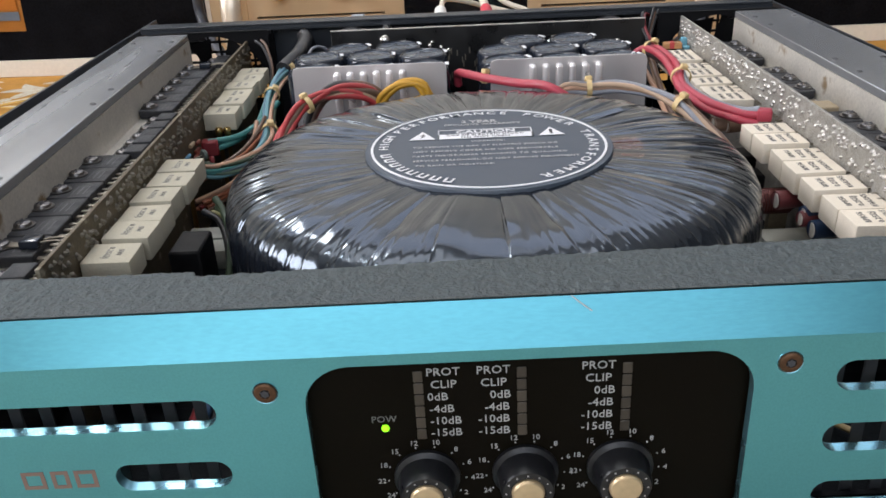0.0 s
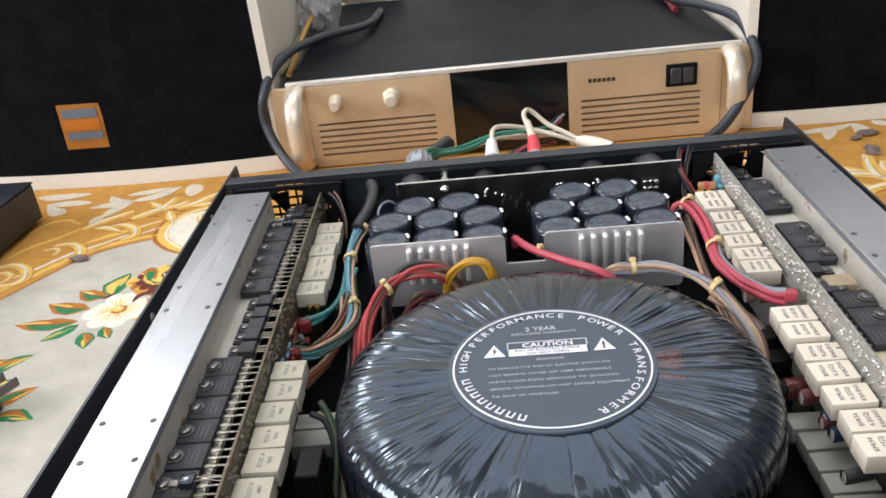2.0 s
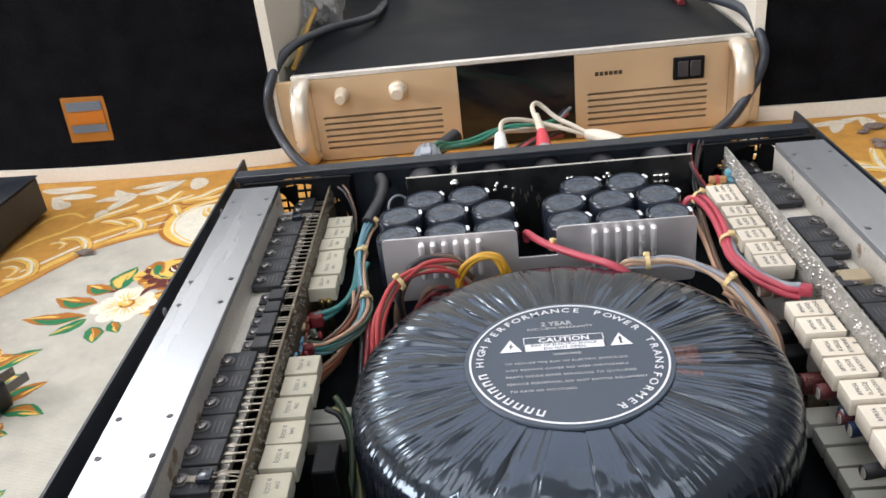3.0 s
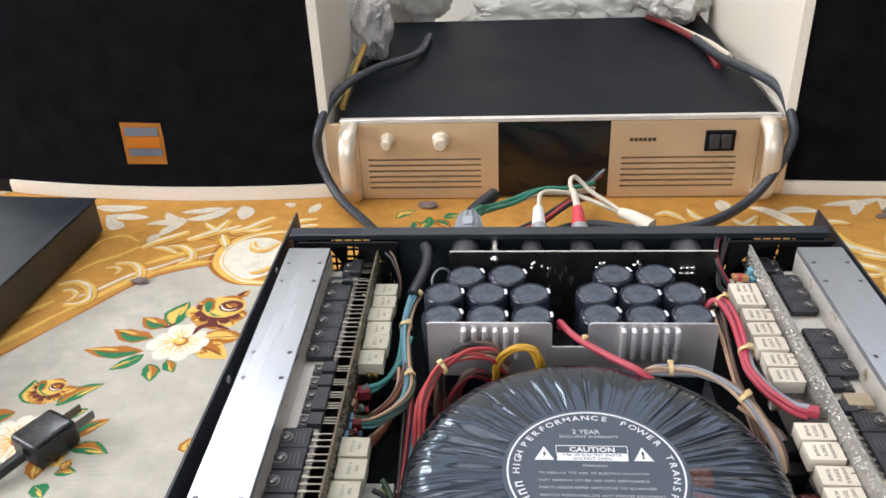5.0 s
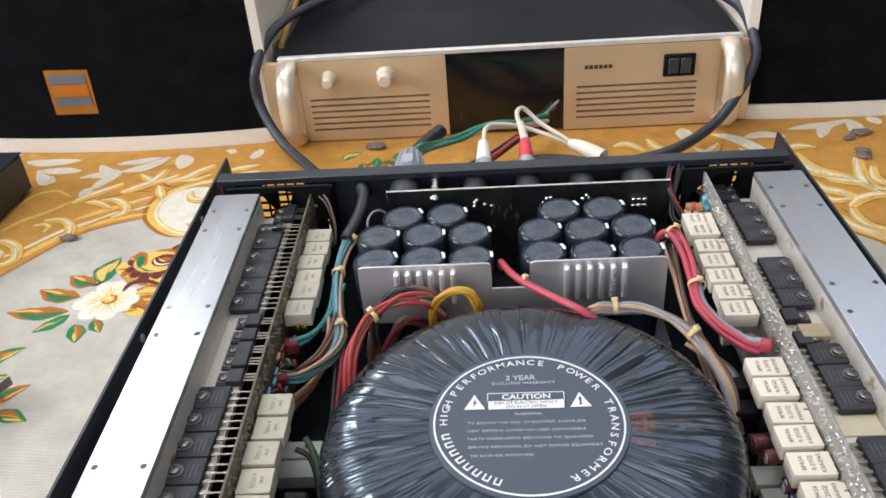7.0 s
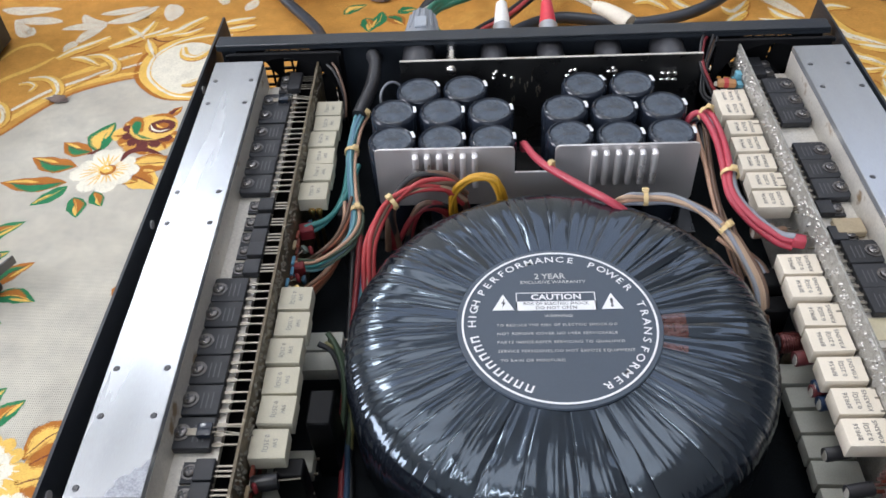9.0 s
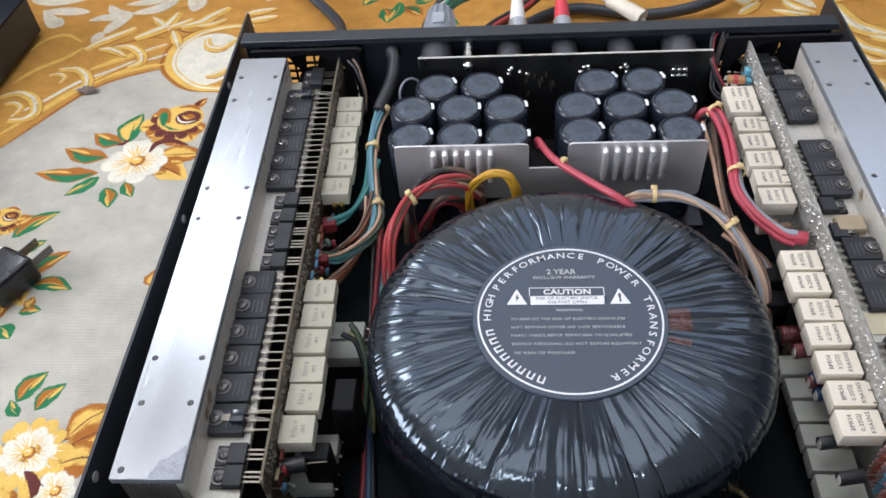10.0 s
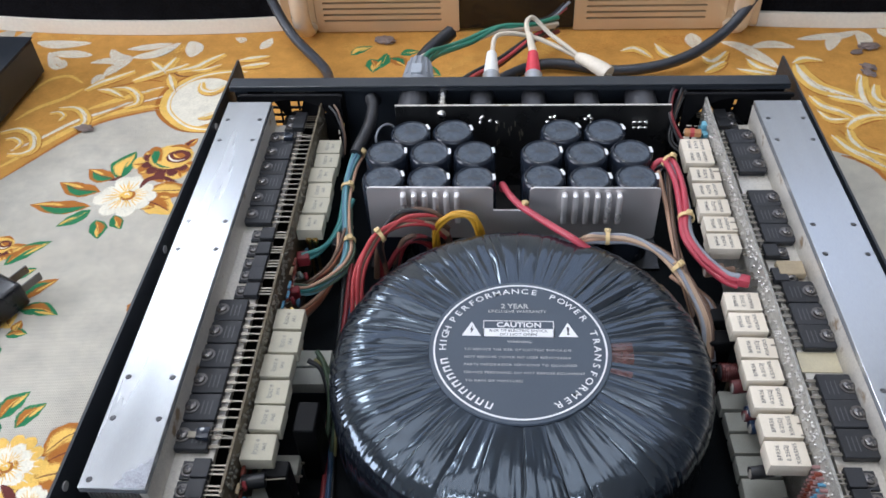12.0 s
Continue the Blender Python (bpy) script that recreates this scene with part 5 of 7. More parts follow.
def scrolls(bm):
    rr = random.Random(4)
    # faint brushwork over the ochre
    for _ in range(120):
        x, y = rr.uniform(-0.6, 0.6), rr.uniform(0.68, 0.86)
        if y < 0.7 and -0.36 < x < -0.02:
            continue
        a, ln, bn = rr.uniform(-0.3, 0.9), rr.uniform(0.03, 0.09), rr.uniform(-0.4, 0.4)
        c, s = math.cos(a), math.sin(a)
        stroke(bm, [(x, y), (x + 0.5 * ln * c - bn * ln * s, y + 0.5 * ln * s + bn * ln * c), (x + ln * c, y + ln * s)], rr.uniform(0.004, 0.011), rr.choice((Y, O, C)), 1.5, cover=rr.uniform(0.2, 0.42))
    # fluted border with its brown edge, further along than the curls
    lined(bm, ((((-0.434, 0.573), (-0.47, 0.52), (-0.53, 0.45)), 0.0022, O), (((-0.442, 0.591), (-0.48, 0.535), (-0.54, 0.465)), 0.0045, Y), (((-0.46, 0.60), (-0.50, 0.55), (-0.56, 0.49)), 0.004, O), (((-0.455, 0.615), (-0.49, 0.57), (-0.55, 0.51)), 0.006, Y)))
    lined(bm, ((((-0.434, 0.573), (-0.414, 0.605), (-0.393, 0.638), (-0.373, 0.659), (-0.344, 0.673), (-0.322, 0.679)), 0.0022, O), (((-0.442, 0.591), (-0.42, 0.619), (-0.397, 0.65), (-0.376, 0.669), (-0.347, 0.681), (-0.327, 0.686)), 0.0045, Y), (((-0.443, 0.614), (-0.422, 0.634), (-0.401, 0.659), (-0.379, 0.675), (-0.355, 0.692)), 0.0026, W), (((-0.395, 0.68), (-0.377, 0.692), (-0.359, 0.703), (-0.336, 0.715)), 0.0045, Y),))
    lined(bm, ((((-0.355, 0.707), (-0.345, 0.712), (-0.333, 0.718)), 0.0024, W), (((-0.347, 0.692), (-0.336, 0.697), (-0.327, 0.703)), 0.0024, W), (((-0.382, 0.671), (-0.369, 0.682), (-0.358, 0.692)), 0.0022, W), (((-0.389, 0.657), (-0.371, 0.675), (-0.349, 0.689), (-0.33, 0.698)), 0.0014, O),))
    lined(bm, ((((-0.397, 0.712), (-0.375, 0.722), (-0.353, 0.73), (-0.337, 0.728)), 0.002, O), (((-0.332, 0.745), (-0.322, 0.738), (-0.311, 0.737)), 0.0012, M_), (((-0.464, 0.712), (-0.455, 0.732), (-0.437, 0.739), (-0.418, 0.726)), 0.003, Y), (((-0.46, 0.662), (-0.447, 0.682), (-0.426, 0.699), (-0.413, 0.716)), 0.0034, Y),))
    lined(bm, ((((0.291, 0.644), (0.3, 0.626), (0.317, 0.615)), 0.0016, O), (((0.283, 0.608), (0.295, 0.601), (0.305, 0.589), (0.312, 0.563)), 0.003, O),))
    # medallion by the rear corner
    flat(bm, [(-0.289 + 0.034 * math.cos(t / 24 * 6.283), 0.692 + 0.042 * math.sin(t / 24 * 6.283)) for t in range(24)], W, 2)
    ring = [(-0.255, 0.643), (-0.273, 0.645), (-0.295, 0.649), (-0.314, 0.665), (-0.325, 0.683), (-0.327, 0.707), (-0.319, 0.724), (-0.305, 0.737), (-0.282, 0.744), (-0.262, 0.744)]
    stroke(bm, ring, 0.0058, O, 4, tip=0.5)
    stroke(bm, [(x + 0.004, y + 0.001) for x, y in ring], 0.0056, Y, 5, tip=0.5)
    stroke(bm, [(x + 0.007, y + 0.001) for x, y in ring], 0.0016, W, 6, tip=0.5)
    gilded(bm, ((((-0.296, 0.726), (-0.292, 0.712), (-0.280, 0.708), (-0.268, 0.722)), 0.0042), (((-0.284, 0.664), (-0.274, 0.668), (-0.262, 0.680)), 0.004)))
    # curls and acanthus leaves
    gilded(bm, ((((-0.383, 0.715), (-0.368, 0.715), (-0.354, 0.703), (-0.35, 0.689), (-0.36, 0.681)), 0.0042), (((-0.424, 0.681), (-0.407, 0.681), (-0.394, 0.669), (-0.39, 0.654), (-0.4, 0.648)), 0.0044), (((-0.43, 0.672), (-0.421, 0.674), (-0.414, 0.668), (-0.416, 0.66)), 0.0026), (((-0.465, 0.641), (-0.448, 0.647), (-0.431, 0.637), (-0.423, 0.619), (-0.429, 0.609), (-0.443, 0.608)), 0.0046),))
    gilded(bm, ((((-0.455, 0.631), (-0.446, 0.632), (-0.438, 0.625), (-0.44, 0.616)), 0.0028), (((-0.41, 0.712), (-0.399, 0.725), (-0.387, 0.734), (-0.371, 0.747)), 0.0055), (((-0.397, 0.712), (-0.384, 0.711), (-0.367, 0.699)), 0.0042), (((-0.367, 0.728), (-0.353, 0.739), (-0.342, 0.749), (-0.335, 0.773)), 0.0062),))
    gilded(bm, ((((-0.359, 0.765), (-0.348, 0.754), (-0.336, 0.74)), 0.0045), (((-0.341, 0.745), (-0.329, 0.751), (-0.318, 0.76)), 0.0045), (((-0.333, 0.74), (-0.327, 0.726), (-0.319, 0.71)), 0.0045), (((-0.327, 0.746), (-0.309, 0.754), (-0.3, 0.765), (-0.286, 0.779)), 0.0058),))
    gilded(bm, ((((-0.312, 0.746), (-0.298, 0.749), (-0.284, 0.758)), 0.0034), (((-0.268, 0.765), (-0.255, 0.77), (-0.238, 0.774)), 0.005), (((-0.264, 0.753), (-0.249, 0.757), (-0.235, 0.76)), 0.005),))
    gilded(bm, ((((0.28, 0.753), (0.293, 0.762), (0.309, 0.757)), 0.0052), (((0.283, 0.751), (0.284, 0.732), (0.292, 0.712), (0.306, 0.702), (0.32, 0.693)), 0.0085), (((0.338, 0.73), (0.331, 0.71), (0.328, 0.689), (0.334, 0.674), (0.348, 0.673)), 0.006), (((0.345, 0.715), (0.339, 0.698), (0.342, 0.686), (0.352, 0.684)), 0.005),))
    gilded(bm, ((((0.3, 0.646), (0.31, 0.657), (0.325, 0.664), (0.345, 0.664)), 0.0052), (((0.3, 0.644), (0.299, 0.629), (0.305, 0.615), (0.325, 0.602)), 0.0048), (((0.281, 0.696), (0.288, 0.68), (0.301, 0.671), (0.312, 0.659)), 0.006), (((0.297, 0.696), (0.309, 0.692), (0.325, 0.685), (0.336, 0.662)), 0.006),))
    gilded(bm, ((((0.282, 0.673), (0.289, 0.659), (0.306, 0.659)), 0.0042), (((0.284, 0.635), (0.293, 0.615), (0.305, 0.602), (0.319, 0.585)), 0.006), (((0.154, 0.792), (0.16, 0.773), (0.176, 0.759)), 0.0055), (((0.118, 0.778), (0.133, 0.783), (0.148, 0.764)), 0.0055),))
    gilded(bm, ((((0.196, 0.767), (0.205, 0.757), (0.222, 0.776)), 0.006), (((0.194, 0.737), (0.205, 0.748), (0.217, 0.757)), 0.005), (((0.238, 0.762), (0.246, 0.746), (0.262, 0.736)), 0.006), (((0.225, 0.743), (0.24, 0.738), (0.255, 0.733)), 0.005),))
    # white feathers on the plain ochre
    feathers(bm, ((((-0.424, 0.764), (-0.409, 0.768), (-0.391, 0.767), (-0.382, 0.773)), 0.0052), (((-0.411, 0.791), (-0.4, 0.777), (-0.383, 0.774)), 0.0048), (((-0.401, 0.738), (-0.394, 0.755), (-0.382, 0.772)), 0.0056), (((-0.383, 0.774), (-0.359, 0.782), (-0.34, 0.803)), 0.0062),))
    feathers(bm, ((((-0.394, 0.791), (-0.371, 0.795), (-0.349, 0.802)), 0.005), (((-0.33, 0.806), (-0.322, 0.791), (-0.321, 0.774)), 0.0075), (((-0.477, 0.786), (-0.462, 0.765), (-0.454, 0.759), (-0.456, 0.771)), 0.0062), (((-0.499, 0.807), (-0.473, 0.802), (-0.438, 0.804)), 0.0066),))
    feathers(bm, ((((-0.476, 0.784), (-0.451, 0.782), (-0.428, 0.779)), 0.006), (((-0.407, 0.723), (-0.405, 0.734), (-0.405, 0.742)), 0.005), (((-0.283, 0.812), (-0.275, 0.808), (-0.276, 0.802)), 0.004), (((-0.251, 0.789), (-0.247, 0.799), (-0.244, 0.811)), 0.005),))
    feathers(bm, ((((0.218, 0.796), (0.236, 0.786), (0.252, 0.764), (0.264, 0.745)), 0.0062), (((0.245, 0.784), (0.268, 0.79), (0.288, 0.783)), 0.0056), (((0.294, 0.799), (0.317, 0.803), (0.339, 0.806), (0.359, 0.815)), 0.0052), (((0.319, 0.777), (0.328, 0.795), (0.337, 0.804)), 0.0052),))
    feathers(bm, ((((0.357, 0.816), (0.36, 0.799), (0.352, 0.78)), 0.0062), (((0.192, 0.813), (0.192, 0.8), (0.19, 0.784)), 0.0066), (((0.335, 0.734), (0.332, 0.714), (0.333, 0.699)), 0.004), (((0.379, 0.819), (0.383, 0.811), (0.384, 0.801)), 0.0056),))
    for x0, y0, x1, y1, w, c1, c2 in ((-0.155, 0.775, -0.134, 0.793, 0.006, G, Y), (-0.133, 0.768, -0.128, 0.742, 0.008, G, O), (-0.118, 0.779, -0.128, 0.746, 0.006, G, G), (-0.115, 0.77, -0.095, 0.752, 0.007, O, G), (-0.09, 0.75, -0.06, 0.735, 0.008, G, O), (-0.104, 0.775, -0.085, 0.782, 0.006, G, G)):
        leaf(bm, x0, y0, x1, y1, w, c1, c2, 3)


motif("printed_band", band, "ochre printed border band")
motif("printed_scroll", scrolls, "golden scrolls and white feathers")
motif("printed_spray", spray, "printed flower spray with green and rust leaves")
motif("printed_spray", spray_left, "printed leaves and flower under the plug")
motif("printed_spray", spray_near, "large yellow and white printed flower")
motif("printed_spray", lambda bm: leaf(bm, -0.262, 0.42, -0.266, 0.436, 0.006, O, Y), "small rust bud")
for dx, dy in ((0.72, 0.02), (0.66, -0.28), (-0.6, -0.3)):
    motif("printed_spray", lambda bm: spray(bm, dx, dy), "printed flower spray")

# ---- loudspeakers ----


def loudspeaker(xi, xo, label):
    """Cabinet with a slightly bowed front; xi: the side by the gold amplifier, xo: the outer side."""
    t = thing("loudspeaker", label, "loudspeaker", "loudspeakers behind the amplifiers")
    s = 1 if xo > xi else -1
    mid = xi + s * 0.1345
    bow = lambda x: 0.8190 + 0.40 * (x - mid) ** 2
    y1, z1, n = 1.2, 0.25, 28
    xs = [xi + (xo - xi) * i / n for i in range(n + 1)]
    part("cabinet", prism(bmesh.new(), [(x, bow(x) + 0.010) for x in xs] + [(xo, y1), (xi, y1)], 0.0, z1), CREAM, t, "cream laminated box")

    def strip(a, b, y0, dy, z0, zt, bevel=0.0):
        pts = [a + (b - a) * i / n for i in range(n + 1)]
        bm = prism(bmesh.new(), [(x, bow(x) + y0) for x in pts] + [(x, bow(x) + y0 + dy) for x in reversed(pts)], z0, zt)
        if bevel:
            bmesh.ops.bevel(bm, geom=[e for e in bm.edges if abs(e.verts[0].co.z - e.verts[1].co.z) < 1e-5], offset=bevel, segments=2, affect="EDGES", profile=0.6)
        return bm

    part("plinth_rail", strip(xi, xo - s * 0.0285, 0.0, 0.0098, 0.0, 0.0155, 0.0015), CREAM, t, "cream lower rail")
    part("foot", strip(xo - s * 0.028, xo, 0.001, 0.0085, 0.0, 0.0154), BLACKPAINT, t, "black corner foot")
    part("edge_rail", strip(xi, xi + s * 0.0095, 0.001, 0.0088, 0.0156, z1, 0.001), CREAM, t, "cream edge")
    part("grille", strip(xi + s * 0.0096, xo, 0.0035, 0.006, 0.0156, z1), GRILLE, t, "black woven grille cloth")
    return t


loudspeaker(-0.2270, -0.646, "cream loudspeaker with black grille cloth and a small orange badge")
loudspeaker(0.2502, 0.640, "cream loudspeaker with black grille cloth beside the gold amplifier")
bg = thing("badge", "small orange and grey badge on the grille", "badge")
BY = 0.8235
part("plate", prism(bmesh.new(), [(-0.4585, 0.0442), (-0.4130, 0.0434), (-0.4105, 0.0918), (-0.4570, 0.0925)], BY, BY + 0.0045, to=lambda x, z, y: (x, y, z)), material("orange_badge", (0.42, 0.155, 0.025), 0.4, 0.1, 0.15, 50, 900), bg)
for z0, z1, m in ((0.0780, 0.0875, "grey"), (0.0545, 0.0625, "grey"), (0.0645, 0.0765, "bright")):
    part("stripe", prism(bmesh.new(), [(-0.4535, z0), (-0.4160, z0 - 0.0006), (-0.4155, z1 - 0.0006), (-0.4530, z1)], BY - 0.001, BY - 0.0001, to=lambda x, z, y: (x, y, z)), material("badge_grey", (0.16, 0.18, 0.21), 0.4, 0.2) if m == "grey" else material("badge_orange", (0.5, 0.15, 0.015), 0.4), bg, "grey stripe" if m == "grey" else "orange bars")
# parcel seen past the outer loudspeaker
pc_ = thing("parcel", "flat pale yellow paper parcel lying beside the loudspeaker", "parcel", at=pose(-0.80, 1.06, 0.0))
part("wrapping", boxbm(-0.16, 0.125, -0.12, 0.12, 0.0, 0.035, bevel=0.006, seg=2), material("yellow_paper", (0.78, 0.7, 0.36), 0.8, 0, 0.08, 12, 500, 0.3), pc_)
part("tape", boxbm(-0.02, 0.02, -0.1206, 0.1206, 0.0002, 0.0356, bevel=0.0002), material("parcel_tape", (0.6, 0.5, 0.25), 0.3), pc_)

# ---- gold amplifier ----
ga = thing("power_amplifier", "champagne gold rack amplifier with a black top and dark display", "amplifier")
GY, GX0, GX1 = 0.82, -0.231, 0.2585
part("case", boxbm(-0.2145, 0.2455, GY + 0.008, 1.225, 0.004, 0.0915, bevel=0.0012), LID, ga, "matt black steel lid")
part("top_rail", boxbm(-0.214, 0.2455, GY + 0.001, GY + 0.0078, 0.0885, 0.0932, bevel=0.0006), material("pale_rail", (0.72, 0.68, 0.62), 0.4, 0.4), ga, "pale top rail")


def slotted(x0, x1, s0, s1):
    """A front plate with six long slots through it."""
    holes = [round_rect(s0, s1, 0.0128 + 0.0066 * k, 0.0150 + 0.0066 * k, 0.0009, 3) for k in range(6)]
    bm = cut_plate(round_rect(x0, x1, 0.001, 0.0882, 0.0012, 3), holes, 0.0062, lambda x, y, z: (x, GY + 0.0031 + z, y))
    part("front_panel", bm, GOLD, ga)


slotted(-0.195, -0.0455, -0.1870, -0.0640)
slotted(0.0725, 0.225, 0.0850, 0.2050)
# dark brown sheets close the slots from behind, so they read as dark lines
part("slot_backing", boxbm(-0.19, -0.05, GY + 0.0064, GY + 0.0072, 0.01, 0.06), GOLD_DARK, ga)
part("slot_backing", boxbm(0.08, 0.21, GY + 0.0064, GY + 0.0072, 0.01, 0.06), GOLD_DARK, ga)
part("display", boxbm(-0.0454, 0.0724, GY + 0.0015, GY + 0.0068, 0.003, 0.0882, bevel=0.0004), material("dark_acrylic", (0.006, 0.006, 0.007), 0.14, 0, 0.1, 20, 500, 0, coat=0.15), ga, "glossy black display")
for x0, x1 in ((GX0, -0.1952), (0.2252, GX1)):
    part("rack_ear", boxbm(x0, x1, GY + 0.0005, GY + 0.0065, 0.003, 0.0882, bevel=0.0008), GOLD, ga)
for x in (-0.2040, 0.2325):
    bm = bmesh.new()
    wirebm(bm, [(0, 0.002, 0.006), (0, -0.014, 0.010), (0, -0.026, 0.024), (0, -0.029, 0.046), (0, -0.026, 0.070), (0, -0.014, 0.083), (0, 0.002, 0.086)], 0.0062, seg=14)
    for v in bm.verts:
        v.co.x *= 1.55
    part("handle", bm, material("polished_champagne", (0.76, 0.66, 0.53), 0.36, 0.6, 0.06, 30, 900, 0.02), ga, "polished champagne grab handle").matrix_basis = pose(x, GY, 0.0)
for x, r in ((-0.164, 0.0070), (-0.1062, 0.0085)):
    bm = lathe(bmesh.new(), [(r * 1.15, 0), (r * 1.1, 0.004), (r * 0.85, 0.006), (r * 0.8, 0.016), (r * 0.65, 0.0175), (0, 0.0178)], seg=28)
    part("knob", bm, material("pale_gold", (0.72, 0.62, 0.48), 0.36, 0.25), ga, "champagne knob").matrix_basis = pose(x, GY, 0.0702, 90)
sw = part("switch_frame", boxbm(0.1700, 0.2005, GY - 0.003, GY + 0.001, 0.0545, 0.0770, bevel=0.0006), BLACKPAINT, ga, "black power switch")
part("rocker", boxbm(0.1740, 0.1845, GY - 0.0045, GY - 0.003, 0.0580, 0.0735, bevel=0.0006), material("grey_plastic", (0.04, 0.04, 0.045), 0.35), sw)
part("rocker", boxbm(0.1862, 0.1965, GY - 0.0045, GY - 0.003, 0.0580, 0.0735, bevel=0.0006), material("grey_plastic", (0.04, 0.04, 0.045), 0.35), sw)
bm = bmesh.new()
for k in range(6):
    prism(bm, [(0.0925 + 0.0047 * k, 0.0655), (0.0962 + 0.0047 * k, 0.0655), (0.0962 + 0.0047 * k, 0.0695), (0.0925 + 0.0047 * k, 0.0695)], GY - 0.0002, GY + 0.0001, to=lambda x, z, y: (x, y, z))
part("name_bars", bm, GOLD_DARK, ga, "brown block marks")
for x in (-0.19, 0.22):
    for y in (GY + 0.04, 1.18):
        part("foot", cyl(bmesh.new(), (x, y, 0.0002), (x, y, 0.004), 0.012, seg=20), BLACKPAINT, ga)

# ---- black box at the side ----
bb = thing("equipment_box", "flat black steel equipment box on the tablecloth", "box", at=pose(-0.4605, 0.7405, 0.0, 0, 0, -3.5))
bm = boxbm(-0.40, 0.0, -0.40, 0.0, 0.004, 0.041, bevel=0.0015)
part("shell", bm, STEEL_BLACK, bb)
part("lid", boxbm(-0.401, 0.001, -0.401, 0.001, 0.0411, 0.0425, bevel=0.0005), STEEL_BLACK, bb)
for x in (-0.02, -0.38):
    for y in (-0.02, -0.38):
        part("foot", cyl(bmesh.new(), (x, y, 0.0), (x, y, 0.004), 0.008, seg=16), BLACKPAINT, bb)

# ---- front panel fittings ----
YD = 0.1918
part("display_plate", boxbm(-0.052, 0.076, YD, YD + 0.0014, 0.0045, 0.0715), material("smoked_plastic", (0.0055, 0.0042, 0.0024), 0.42, 0, 0.15, 25, 900, 0.03, rough_vary=0.05, spec=0.06), case, "dark smoked display plate")
on_face = lambda x0, z0, y=YD: (lambda x, y_, z: (x0 + x, y - 0.00005 - z, z0 + y_))
bm = bmesh.new()
STEPS = ("PROT", "CLIP", "0dB", "-4dB", "-10dB", "-15dB")
for xr, sgn in ((-0.0152, 1), (0.0075, -1), (0.0357, -1)):
    for k, tx in enumerate(STEPS):
        w = 0.00205 * len(tx) * (1.12 if k < 2 else 0.92)
        letters(bm, tx, 0.0036, on_face(xr + sgn * w / 2, 0.0630 - 0.00405 * k), spacing=1.02)
KNOBS = ((-0.0168, 0.0275), (0.0112, 0.0280), (0.0380, 0.0285))
for kx, kz in KNOBS:
    for k, tx in enumerate(("24", "22", "18", "15", "12", "10", "8", "6", "4", "2")):
        a = radians(214 - 27.5 * k)
        letters(bm, tx, 0.0024, on_face(kx + 0.0131 * math.cos(a), kz + 0.0122 * math.sin(a)))
        cyl(bm, (kx + 0.0112 * math.cos(a), YD - 0.0002, kz + 0.0106 * math.sin(a)), (kx + 0.0112 * math.cos(a), YD, kz + 0.0106 * math.sin(a)), 0.00025, seg=6)
part("scale_lettering", bm, PRINT_DIM, case, "pale grey scale lettering")
bm = bmesh.new()
letters(bm, "POW", 0.0030, on_face(-0.0276, 0.0481))
part("power_lettering", bm, material("dim_print", (0.2, 0.2, 0.2), 0.6), case, "dim grey lettering")
for x0 in (-0.0187, 0.0092, 0.0375):
    for k in range(6):
        part("meter_segment", boxbm(x0, x0 + 0.0026, YD - 0.0004, YD, 0.0602 - 0.00385 * k, 0.0637 - 0.00385 * k, bevel=0.0002), material("unlit_segment", (0.06, 0.048, 0.035), 0.4, 0, 0.15, 90, 900, per_object=0.25), case)
part("power_lamp", lathe(bmesh.new(), [(0.0011, 0), (0.0011, 0.0004), (0.0007, 0.0009), (0, 0.001)], seg=18), material("green_lamp", (0.25, 1.0, 0.02), 0.3, emit=1.6), case, "lit green power lamp").matrix_basis = pose(-0.0274, YD, 0.0452, 90)
for kx, kz in KNOBS:
    kn = part("level_knob", lathe(bmesh.new(), [(0.0, 0.0), (0.0094, 0.0), (0.0094, 0.0012), (0.0082, 0.0022), (0.0074, 0.0085), (0.0070, 0.0093), (0.0051, 0.0094), (0.0049, 0.0088), (0, 0.0088)], seg=40), material("knob_plastic", (0.010, 0.0105, 0.0125), 0.36, 0, 0.2, 60, 1500, 0.1), case, "black plastic level knob")
    kn.matrix_basis = pose(kx, YD, kz, 90)
    part("cap", lathe(bmesh.new(), [(0.0046, 0.0087), (0.0046, 0.0097), (0.0041, 0.0103), (0, 0.0106)], seg=32), material("pale_gold_cap", (0.72, 0.55, 0.34), 0.38, 0.6), kn, "pale gold cap")
    bm = bmesh.new()
    for k in range(11):
        a = radians(-60 + 30 * k)
        cyl(bm, (0.0061 * math.cos(a), 0.0061 * math.sin(a), 0.0093), (0.0061 * math.cos(a), 0.0061 * math.sin(a), 0.00945), 0.00028, seg=6)
    part("ticks", bm, PRINT_DIM, kn, "pale tick dots")
BROWN_STEEL = material("browned_steel", (0.13, 0.07, 0.04), 0.42, 0.8, 0.3, 300, 1500, 0.2)
